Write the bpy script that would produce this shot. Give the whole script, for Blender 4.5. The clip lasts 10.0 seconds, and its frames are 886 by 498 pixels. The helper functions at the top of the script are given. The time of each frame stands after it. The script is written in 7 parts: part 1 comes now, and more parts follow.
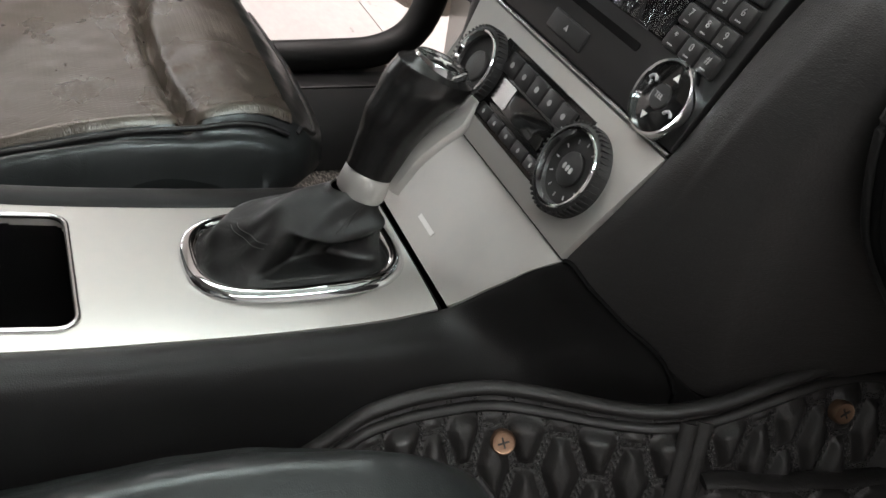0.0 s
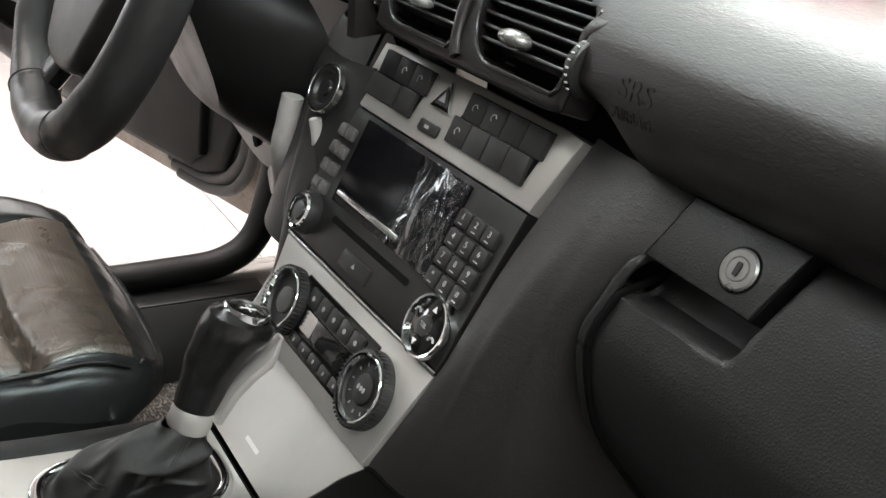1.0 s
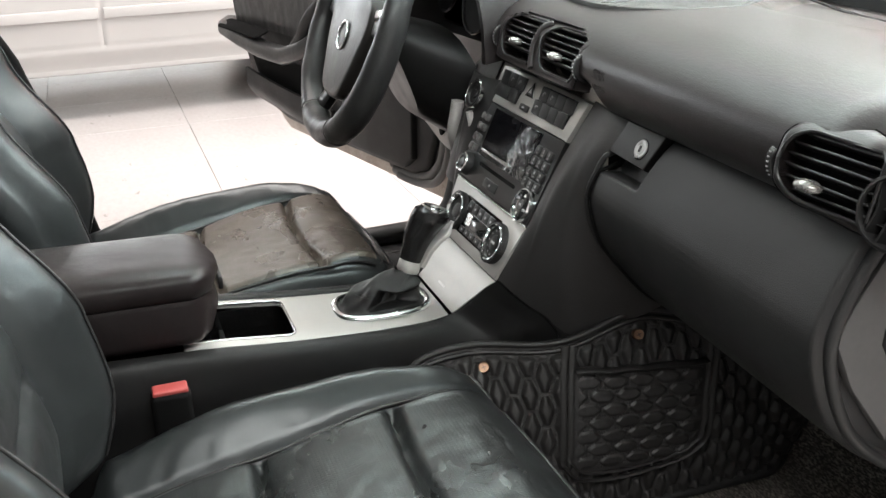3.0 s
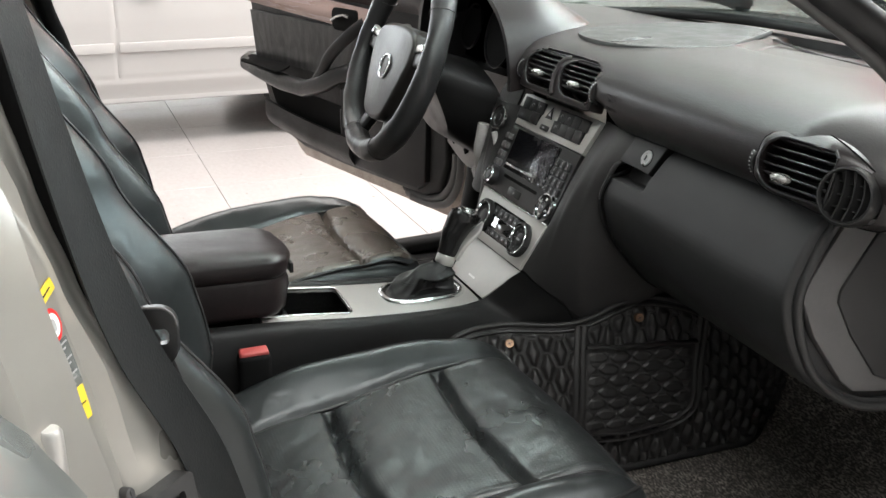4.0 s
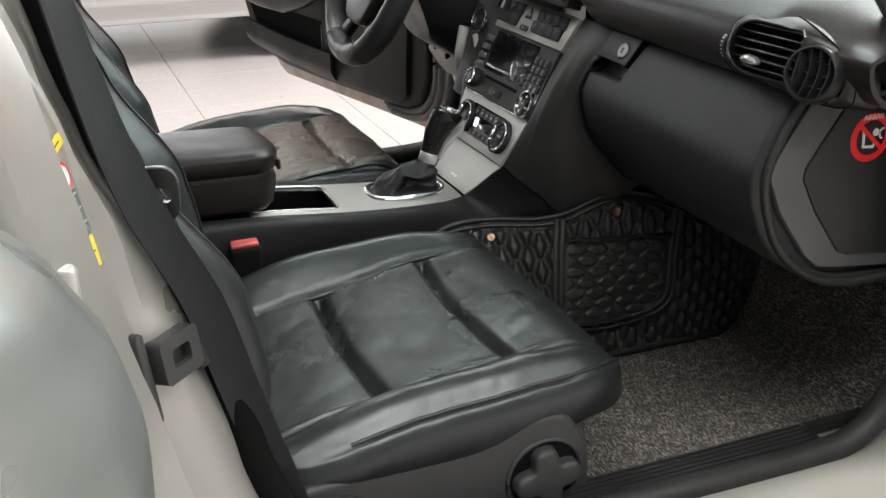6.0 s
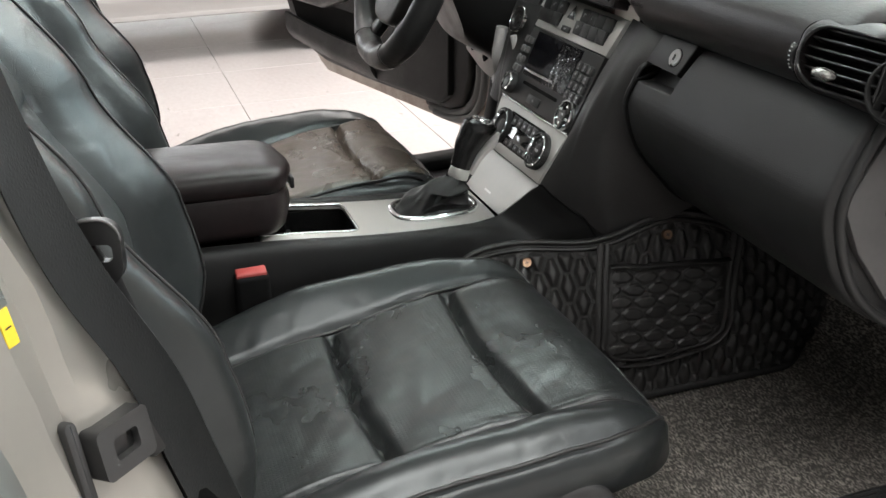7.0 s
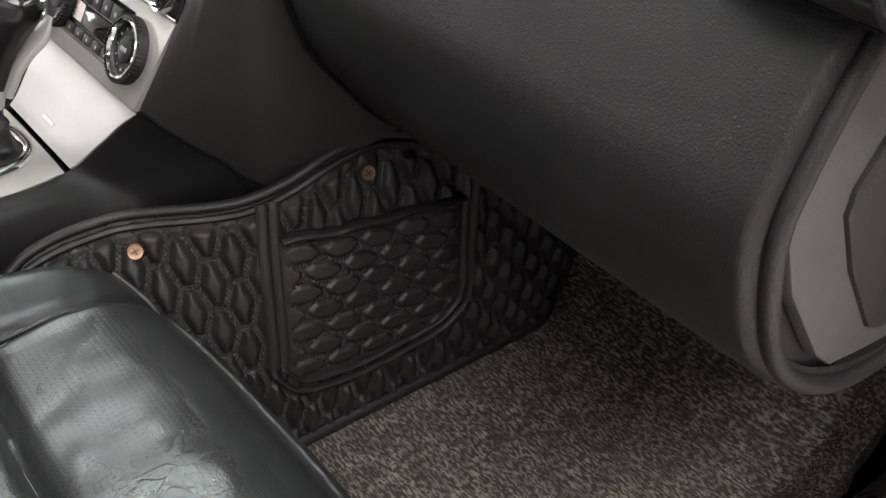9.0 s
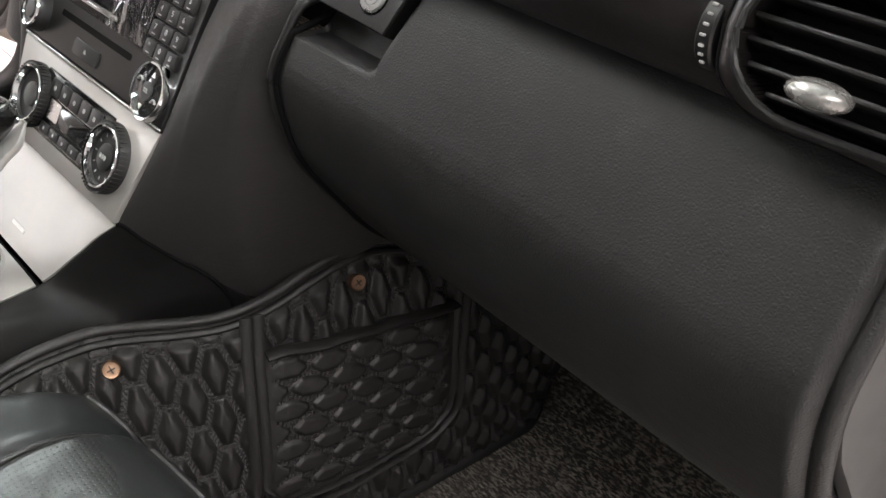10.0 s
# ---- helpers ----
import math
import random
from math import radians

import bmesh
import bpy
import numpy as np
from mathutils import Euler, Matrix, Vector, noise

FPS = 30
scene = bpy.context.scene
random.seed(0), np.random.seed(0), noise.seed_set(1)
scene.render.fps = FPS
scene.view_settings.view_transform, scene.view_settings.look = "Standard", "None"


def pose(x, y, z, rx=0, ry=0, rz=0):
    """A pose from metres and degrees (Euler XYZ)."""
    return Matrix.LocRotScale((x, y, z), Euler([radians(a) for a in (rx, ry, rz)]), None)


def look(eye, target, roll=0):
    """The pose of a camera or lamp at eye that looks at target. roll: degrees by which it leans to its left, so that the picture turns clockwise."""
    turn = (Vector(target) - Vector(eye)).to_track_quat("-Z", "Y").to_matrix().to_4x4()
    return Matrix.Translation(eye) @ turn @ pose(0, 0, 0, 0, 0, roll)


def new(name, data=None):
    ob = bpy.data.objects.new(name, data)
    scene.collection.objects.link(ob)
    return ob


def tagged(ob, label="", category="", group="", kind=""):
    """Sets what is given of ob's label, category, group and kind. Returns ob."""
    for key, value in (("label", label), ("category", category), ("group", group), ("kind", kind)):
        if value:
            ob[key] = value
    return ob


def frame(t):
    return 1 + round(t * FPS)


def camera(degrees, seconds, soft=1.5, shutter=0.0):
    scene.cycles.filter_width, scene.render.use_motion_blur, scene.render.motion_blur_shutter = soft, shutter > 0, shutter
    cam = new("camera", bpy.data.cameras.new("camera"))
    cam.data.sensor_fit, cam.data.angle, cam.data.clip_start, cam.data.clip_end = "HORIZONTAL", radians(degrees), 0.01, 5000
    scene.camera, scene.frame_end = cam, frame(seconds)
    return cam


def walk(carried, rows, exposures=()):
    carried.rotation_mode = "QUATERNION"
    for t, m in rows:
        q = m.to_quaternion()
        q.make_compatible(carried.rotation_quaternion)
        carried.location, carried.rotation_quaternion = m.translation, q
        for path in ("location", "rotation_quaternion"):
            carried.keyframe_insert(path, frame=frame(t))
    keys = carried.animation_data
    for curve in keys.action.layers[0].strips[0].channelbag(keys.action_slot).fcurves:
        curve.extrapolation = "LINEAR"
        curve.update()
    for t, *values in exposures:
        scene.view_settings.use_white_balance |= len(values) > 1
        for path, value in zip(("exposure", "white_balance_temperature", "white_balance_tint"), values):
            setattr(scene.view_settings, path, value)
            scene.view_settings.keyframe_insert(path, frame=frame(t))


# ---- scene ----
cam = camera(47.3, 10.0)
PATH = [
    (0, (0.497, -0.283, 0.88), (-1.014, 0.459, -0.2), 9.8),
    (0.5, (0.54, -0.278, 0.928), (-0.982, 0.631, 0.001), 7.9),
    (1, (0.584, -0.278, 0.975), (-0.973, 0.705, 0.194), 6.3),
    (1.5, (0.653, -0.303, 1.009), (-0.941, 0.705, 0.343), 5.5),
    (2, (0.719, -0.32, 1.044), (-0.881, 0.69, 0.394), 4.0),
    (2.5, (0.921, -0.376, 1.074), (-0.762, 0.464, 0.395), 1.1),
    (3, (1.2, -0.46, 1.096), (-0.56, 0.142, 0.361), -1.8),
    (3.2, (1.254, -0.49, 1.101), (-0.525, 0.049, 0.362), -1.2),
    (4.3, (1.444, -0.659, 1.123), (-0.322, 0.039, 0.495), -0.3),
    (4.5, (1.455, -0.664, 1.125), (-0.311, 0.037, 0.501), -0.4),
    (5, (1.461, -0.646, 1.114), (-0.308, 0.048, 0.489), -0.5),
    (5.5, (1.469, -0.648, 1.082), (-0.257, 0.029, 0.333), -0.5),
    (5.7, (1.472, -0.658, 1.083), (-0.242, 0.025, 0.31), -0.4),
    (6.8, (1.396, -0.611, 1.061), (-0.332, 0.023, 0.278), -1.4),
    (7, (1.336, -0.559, 1.071), (-0.409, 0.006, 0.274), -1.6),
    (7.5, (1.205, -0.449, 1.054), (-0.556, -0.037, 0.201), -1.5),
    (8, (1.11, -0.39, 1.029), (-0.581, 0.119, 0.091), -2.4),
    (8.5, (0.963, -0.326, 0.987), (-0.521, 0.442, -0.111), -0.8),
    (9, (0.8, -0.281, 0.955), (-0.46, 0.775, -0.184), 2.5),
    (9.5, (0.757, -0.259, 0.961), (-0.441, 0.876, -0.169), 4.2),
    (10, (0.734, -0.269, 0.975), (-0.515, 0.886, -0.076), 4.1),
]
walk(cam, [(t, look(eye, target, roll)) for t, eye, target, roll in PATH], exposures=[(0.0, 0.72, 6560, 13), (1.0, 1.09, 6550, 12), (1.5, 0.96, 6550, 13), (2.0, 0.43, 6550, 12), (2.5, 0.32, 6550, 12), (3.0, 1.04, 6500, 11), (4.5, 0.75, 6450, 10), (5.5, 0.70, 6450, 10), (7.0, 0.78, 6500, 11), (7.5, 0.88, 6500, 11), (8.0, 0.76, 6550, 13), (8.5, 1.0, 6600, 14), (9.0, 1.33, 6650, 15), (9.5, 1.48, 6700, 16), (10.0, 1.38, 6700, 16)])

# ---- world and lights ----
world = bpy.data.worlds.new("world")
scene.world = world
world.use_nodes = True
world.node_tree.nodes["Background"].inputs[0].default_value = (0.75, 0.80, 0.85, 1)
world.node_tree.nodes["Background"].inputs[1].default_value = 0.15


def added_lamp(x, y, z, w, d, watts, colour):
    data = bpy.data.lights.new("added_area_light", "AREA")
    data.shape, data.size, data.size_y, data.energy, data.color = "RECTANGLE", w, d, watts, colour
    ob = new("added_area_light", data)
    ob.location = (x, y, z)
    return ob


COOL, WARM, TEAL = (1.0, 0.995, 0.97), (1.0, 0.93, 0.895), (1.0, 0.99, 0.965)
# No light fixtures are in view; lamps added to light cabin and hall.
added_lamp(-2.0, 0.2, 3.55, 1.4, 5.0, 105, WARM)
added_lamp(2.6, -0.7, 3.55, 1.2, 3.6, 100, TEAL)
added_lamp(1.2, 3.0, 3.55, 3.6, 1.6, 105, (0.965, 0.98, 0.985))
# Washes the wall ahead, for its red and cream reflections on the dash.
added_lamp(-2.0, 5.5, 5.45, 9.0, 0.9, 480, WARM)
# Lamp added in an unseen west window, to brighten the silver plates.
west_fill = added_lamp(-7.42, -1.2, 1.8, 1.5, 7.0, 195, (0.93, 0.98, 1.0))
west_fill.rotation_euler = (0, radians(-90), 0)
# Cool lamp added for bluish highlights on seats and dash.
cool_fill = added_lamp(0.7, 6.93, 3.25, 3.6, 1.8, 75, (0.82, 0.93, 1.0))
cool_fill.rotation_euler = (radians(-90), 0, 0)
added_lamp(0.2, -4.2, 3.55, 4.0, 1.0, 42, COOL)


# ---- materials ----
def material(name, colour, rough=0.5, metal=0.0, spec=0.5, second=None, blotch=3.0, amount=0.5,
             grain=0.0, grain_size=0.0015, wrinkle=0.0, wrinkle_size=0.03, stretch=(1, 1, 1), rough_var=0.08, coat=0.0, wrinkle_detail=3.0):
    """A surface with two scales of colour variation, a cell grain and soft wrinkles as relief."""
    m = bpy.data.materials.new(name)
    m.use_nodes = True
    t = m.node_tree
    b = t.nodes["Principled BSDF"]
    link = t.links.new

    def node(kind, **values):
        n = t.nodes.new(kind)
        for key, value in values.items():
            n.inputs[key].default_value = value
        return n

    coord = t.nodes.new("ShaderNodeTexCoord")
    mp = node("ShaderNodeMapping", Scale=stretch)
    link(coord.outputs["Object"], mp.inputs["Vector"])
    vec = mp.outputs["Vector"]
    big = node("ShaderNodeTexNoise", Scale=blotch, Detail=4.0, Roughness=0.6)
    fine = node("ShaderNodeTexNoise", Scale=blotch * 17, Detail=3.0, Roughness=0.6)
    link(vec, big.inputs["Vector"])
    link(vec, fine.inputs["Vector"])
    both = node("ShaderNodeMath")
    both.operation = "ADD"
    link(big.outputs["Fac"], both.inputs[0])
    link(fine.outputs["Fac"], both.inputs[1])
    span = node("ShaderNodeMapRange", **{"From Min": 0.7, "From Max": 1.3, "To Min": 0.0, "To Max": amount})
    link(both.outputs[0], span.inputs["Value"])
    mix = t.nodes.new("ShaderNodeMix")
    mix.data_type = "RGBA"
    link(span.outputs["Result"], mix.inputs["Factor"])
    mix.inputs["A"].default_value = (*colour, 1)
    mix.inputs["B"].default_value = (*(second or [c * 0.72 for c in colour]), 1)
    link(mix.outputs["Result"], b.inputs["Base Color"])
    rr = node("ShaderNodeMapRange", **{"From Min": 0.35, "From Max": 0.65, "To Min": max(rough - rough_var, 0.02), "To Max": min(rough + rough_var, 1.0)})
    link(big.outputs["Fac"], rr.inputs["Value"])
    link(rr.outputs["Result"], b.inputs["Roughness"])
    b.inputs["Metallic"].default_value = metal
    b.inputs["Specular IOR Level"].default_value = spec
    b.inputs["Coat Weight"].default_value = coat
    b.inputs["Coat Roughness"].default_value = 0.08
    last = None
    if wrinkle:
        w = node("ShaderNodeTexNoise", Scale=1.0 / wrinkle_size, Detail=wrinkle_detail, Roughness=0.55, Distortion=0.6)
        link(vec, w.inputs["Vector"])
        last = node("ShaderNodeBump", Strength=1.0, Distance=wrinkle)
        link(w.outputs["Fac"], last.inputs["Height"])
    if grain:
        v = node("ShaderNodeTexVoronoi", Scale=1.0 / grain_size)
        v.feature = "DISTANCE_TO_EDGE"
        link(vec, v.inputs["Vector"])
        bump = node("ShaderNodeBump", Strength=1.0, Distance=grain)
        link(v.outputs["Distance"], bump.inputs["Height"])
        if last:
            link(last.outputs["Normal"], bump.inputs["Normal"])
        last = bump
    if last:
        link(last.outputs["Normal"], b.inputs["Normal"])
    return m


def leather_material(name, colour, second, rough, creases=0.0004, holes=False):
    """Worn leather: pores, a net of creases, and on request a grid of small punched holes."""
    m = material(name, colour, rough, second=second, blotch=9.0, amount=0.35, grain=0.00010, grain_size=0.0016, wrinkle=0.0012, wrinkle_size=0.036, wrinkle_detail=1.0, stretch=(0.8, 1.2, 1), rough_var=0.04)
    t = m.node_tree
    link = t.links.new
    b = t.nodes["Principled BSDF"]
    coord = [n for n in t.nodes if n.bl_idname == "ShaderNodeTexCoord"][0]
    warp = t.nodes.new("ShaderNodeTexNoise")
    warp.inputs["Scale"].default_value = 22
    link(coord.outputs["Object"], warp.inputs["Vector"])
    add = t.nodes.new("ShaderNodeMix")
    add.data_type = "VECTOR"
    add.inputs["Factor"].default_value = 0.06
    link(coord.outputs["Object"], add.inputs["A"])
    link(warp.outputs["Color"], add.inputs["B"])
    cells = t.nodes.new("ShaderNodeTexVoronoi")
    cells.feature = "DISTANCE_TO_EDGE"
    cells.inputs["Scale"].default_value = 85
    along = t.nodes.new("ShaderNodeMapping")
    along.inputs["Scale"].default_value = (1.0, 0.38, 0.7)
    link(add.outputs["Result"], along.inputs["Vector"])
    link(along.outputs["Vector"], cells.inputs["Vector"])
    thin = t.nodes.new("ShaderNodeMapRange")
    thin.inputs["From Max"].default_value = 0.035
    link(cells.outputs["Distance"], thin.inputs["Value"])
    where = t.nodes.new("ShaderNodeTexNoise")
    where.inputs["Scale"].default_value = 7
    link(coord.outputs["Object"], where.inputs["Vector"])
    gate = t.nodes.new("ShaderNodeMapRange")
    gate.inputs["From Min"].default_value, gate.inputs["From Max"].default_value = 0.45, 0.65
    link(where.outputs["Fac"], gate.inputs["Value"])
    crease = t.nodes.new("ShaderNodeBump")
    crease.inputs["Distance"].default_value = creases
    link(gate.outputs["Result"], crease.inputs["Strength"])
    link(thin.outputs["Result"], crease.inputs["Height"])
    old = b.inputs["Normal"].links[0].from_socket
    link(old, crease.inputs["Normal"])
    last = crease
    if holes:
        dots = t.nodes.new("ShaderNodeTexVoronoi")
        dots.voronoi_dimensions = "2D"
        dots.inputs["Scale"].default_value, dots.inputs["Randomness"].default_value = 240, 0.0
        link(coord.outputs["Object"], dots.inputs["Vector"])
        cut = t.nodes.new("ShaderNodeMapRange")
        cut.inputs["From Min"].default_value, cut.inputs["From Max"].default_value = 0.14, 0.26
        link(dots.outputs["Distance"], cut.inputs["Value"])
        punch = t.nodes.new("ShaderNodeBump")
        punch.inputs["Distance"].default_value, punch.inputs["Strength"].default_value = 0.0004, 0.34
        link(cut.outputs["Result"], punch.inputs["Height"])
        link(last.outputs["Normal"], punch.inputs["Normal"])
        last = punch
    link(last.outputs["Normal"], b.inputs["Normal"])
    # Cool colour of light through the windscreen is put into the sheen.
    b.inputs["Specular Tint"].default_value = (0.94, 1.0, 1.0, 1)
    b.inputs["Specular IOR Level"].default_value = 0.62
    return m


LEATHER = leather_material("black_leather", (0.0155, 0.0175, 0.0177), (0.025, 0.027, 0.027), 0.32, creases=0.00007)
LEATHER_PANEL = leather_material("punched_black_leather", (0.0165, 0.0185, 0.0185), (0.027, 0.028, 0.0275), 0.30, creases=0.00019, holes=True)
# Lighter brown than the other seat: warm sheen painted into black leather.
LEATHER_SHEEN = leather_material("black_leather_with_warm_sheen", (0.062, 0.052, 0.042), (0.105, 0.085, 0.066), 0.29, creases=0.00016, holes=True)
LEATHER_SHEEN.node_tree.nodes["Principled BSDF"].inputs["Specular Tint"].default_value = (1.0, 0.96, 0.90, 1)
LEATHER_SHEEN.node_tree.nodes["Principled BSDF"].inputs["Specular IOR Level"].default_value = 1.0
LEATHER_SMOOTH = material("smooth_black_leather", (0.02, 0.02, 0.02), 0.36, blotch=8, grain=0.00015, grain_size=0.0011, wrinkle=0.0015, wrinkle_size=0.05)
ARM_LEATHER = material("brownish_black_armrest_leather", (0.010, 0.0078, 0.0078), 0.36, spec=0.3, second=(0.015, 0.010, 0.010), blotch=9, amount=0.8, grain=0.00015, grain_size=0.0012, wrinkle=0.001, wrinkle_size=0.05)
GAITER = material("soft_gaiter_leather", (0.0062, 0.0062, 0.0062), 0.42, spec=0.4, blotch=12, grain=0.0001, grain_size=0.0009, wrinkle=0.001, wrinkle_size=0.02)
DASH_SOFT = material("grained_soft_dash_plastic", (0.014, 0.0115, 0.0115), 0.35, spec=0.48, blotch=6, grain=0.00012, grain_size=0.0018, wrinkle=0.00020, wrinkle_size=0.0035, stretch=(0.40, 1, 1.3), rough_var=0.012)
# Creased soft cover; its lighter black stands in for light on the cheek.
CHEEK_SOFT = material("lightened_grained_cheek_cover", (0.028, 0.0265, 0.026), 0.48, blotch=7, grain=0.00024, grain_size=0.0018, wrinkle=0.00030, wrinkle_size=0.008, stretch=(1, 0.5, 1.8), rough_var=0.04)
DASH_HARD = material("black_dash_plastic", (0.0125, 0.0125, 0.0125), 0.50, blotch=8, grain=0.00030, grain_size=0.0020, rough_var=0.05)
CONSOLE_PLASTIC = material("black_console_plastic", (0.0078, 0.0076, 0.0075), 0.48, spec=0.25, blotch=9, grain=0.00018, grain_size=0.0013, rough_var=0.06)
GREY_PLASTIC = material("grey_trim_plastic", (0.078, 0.076, 0.075), 0.5, blotch=9, grain=0.0002, grain_size=0.0012)
SEAT_PLASTIC = material("dark_grey_seat_plastic", (0.035, 0.035, 0.035), 0.5, blotch=9, grain=0.0002, grain_size=0.0012)
DOOR_LINING = material("black_door_lining", (0.0075, 0.0072, 0.0072), 0.5, spec=0.3, blotch=8, grain=0.00022, grain_size=0.0015)
SMOOTH_BLACK = material("satin_black_plastic", (0.012, 0.012, 0.012), 0.34, blotch=12, amount=0.3, rough_var=0.05)
BUTTON = material("matt_black_button", (0.018, 0.018, 0.018), 0.42, blotch=20, amount=0.3)
GLOSS_BLACK = material("gloss_black_plastic", (0.006, 0.006, 0.006), 0.12, blotch=12, amount=0.3, rough_var=0.05, coat=0.6)
KNOB = material("polished_black_knob_leather", (0.010, 0.0095, 0.0095), 0.22, blotch=18, amount=0.3, grain=0.00004, grain_size=0.0008, rough_var=0.05)
# Near-black paints in the shade of gaps and hollows; also a few black parts.
SHADE_BLACK = material("black_parts_and_recess_shade", (0.004, 0.004, 0.004), 0.8, spec=0.1)
# Warm and cool blotches in the colour imitate uneven reflections.
SILVER = material("brushed_silver_trim", (0.51, 0.49, 0.46), 0.35, metal=0.60, second=(0.43, 0.445, 0.44), blotch=6, amount=0.4, rough_var=0.03)
SILVER_EDGE = material("bright_silver_edge", (0.72, 0.71, 0.70), 0.22, metal=1.0, blotch=10, amount=0.2)
CHROME = material("chrome", (0.80, 0.80, 0.80), 0.07, metal=1.0, blotch=10, amount=0.1, rough_var=0.03)
COLUMN_BLACK = material("deep_black_column_plastic", (0.0035, 0.0035, 0.0035), 0.42, spec=0.28, blotch=12, amount=0.3)
TAB = material("dull_silver_tab", (0.36, 0.355, 0.34), 0.24, metal=0.7, blotch=60, amount=0.5)
LOCK_METAL = material("dull_silver_lock", (0.34, 0.335, 0.325), 0.32, metal=0.75, blotch=60, amount=0.3)
SCREEN = material("dark_screen", (0.004, 0.004, 0.005), 0.22, spec=0.18, blotch=12, amount=0.3)
GRILLE = material("fine_grey_speaker_mesh", (0.055, 0.057, 0.055), 0.45, blotch=30, amount=0.4, grain=0.00012, grain_size=0.0012)
RUBBER = material("black_rubber", (0.014, 0.014, 0.014), 0.6, blotch=20)
WEBBING = material("dark_belt_webbing", (0.009, 0.011, 0.0115), 0.55, spec=0.35, blotch=30, grain=0.0003, grain_size=0.0018, stretch=(1, 1, 0.4))
LOWER_TRIM = material("light_grey_lower_trim", (0.40, 0.385, 0.37), 0.45, blotch=9, grain=0.0002, grain_size=0.0012)
HUB = material("brown_grey_airbag_cover", (0.013, 0.0115, 0.010), 0.36, blotch=7, grain=0.0002, grain_size=0.0015)
HEADLINER = material("pale_bounce_headliner_cloth", (0.52, 0.51, 0.49), 0.95, blotch=8, grain=0.0005, grain_size=0.002)
# Silver car paint with the reflection of dark surroundings put into its colour.
DARKENED_PAINT = material("darkened_silver_paint", (0.20, 0.215, 0.205), 0.30, metal=0.45, blotch=4, amount=0.2, coat=0.4)
BODY_PAINT = material("silver_grey_car_paint", (0.34, 0.33, 0.30), 0.30, metal=0.45, blotch=5, amount=0.15, rough_var=0.04, coat=0.5)
PARKED_PAINT = material("white_car_paint", (0.46, 0.45, 0.44), 0.25, blotch=3, amount=0.05, rough_var=0.01, coat=0.4)
WORN_METAL = material("worn_door_edge_metal", (0.46, 0.41, 0.36), 0.42, metal=0.3, second=(0.20, 0.15, 0.12), blotch=14, amount=0.7)
WOOD = material("satin_trim_strip", (0.36, 0.25, 0.22), 0.3, blotch=8, stretch=(0.2, 1, 6), amount=0.5, coat=0.3)
QUILT = material("quilted_black_mat_leather", (0.0205, 0.0193, 0.0187), 0.46, spec=0.42, blotch=10, grain=0.00012, grain_size=0.0012, wrinkle=0.001, wrinkle_size=0.012)
THREAD = material("black_thread", (0.030, 0.0285, 0.028), 0.7, blotch=40)
STUD = material("copper_stud", (0.34, 0.215, 0.145), 0.42, metal=0.9, second=(0.20, 0.125, 0.08), blotch=150, amount=0.7)
RED_PLASTIC = material("red_buckle_plastic", (0.36, 0.06, 0.055), 0.4, blotch=20)
RED_PRINT = material("red_sticker_print", (0.80, 0.02, 0.02), 0.4, blotch=20, amount=0.2)
WHITE_PRINT = material("white_print", (0.75, 0.74, 0.72), 0.5, blotch=20, amount=0.15)
GREY_PRINT = material("grey_print", (0.34, 0.34, 0.34), 0.5, blotch=20, amount=0.15)
YELLOW_PRINT = material("yellow_sticker_print", (0.75, 0.55, 0.04), 0.45, blotch=20, amount=0.2)
BLACK_PRINT = material("black_print", (0.01, 0.01, 0.01), 0.5, blotch=20, amount=0.2)
TYRE = material("tyre_rubber", (0.02, 0.02, 0.02), 0.75, blotch=12)
CREAM_WALL = material("cream_painted_wall", (0.72, 0.66, 0.55), 0.75, blotch=1.2, amount=0.25, grain=0.0003, grain_size=0.01)
WHITE_WALL = material("white_painted_wall", (0.60, 0.59, 0.57), 0.75, blotch=1.2, amount=0.2, grain=0.0003, grain_size=0.01)
# For walls out of view, kept dark so they throw little light back.
GREY_WALL = material("unseen_dark_wall", (0.22, 0.23, 0.23), 0.7, blotch=1.2, amount=0.3, grain=0.0003, grain_size=0.01)
LIGHT_RED = material("light_red_painted_panel", (0.66, 0.11, 0.10), 0.4, blotch=2, amount=0.2)
RED_WALL = material("red_painted_panel", (0.55, 0.03, 0.035), 0.4, blotch=2, amount=0.25)
TILE = material("veined_white_floor_tile", (0.47, 0.455, 0.445), 0.24, second=(0.39, 0.365, 0.355), blotch=1.6, amount=0.6, stretch=(1, 2.2, 1), rough_var=0.02)
shift = TILE.node_tree.nodes.new("ShaderNodeObjectInfo")
spread = TILE.node_tree.nodes.new("ShaderNodeVectorMath")
spread.operation = "SCALE"
spread.inputs[0].default_value = (37.0, 53.0, 11.0)
TILE.node_tree.links.new(shift.outputs["Random"], spread.inputs["Scale"])
TILE.node_tree.links.new(spread.outputs[0], [n for n in TILE.node_tree.nodes if n.bl_idname == "ShaderNodeMapping"][0].inputs["Location"])


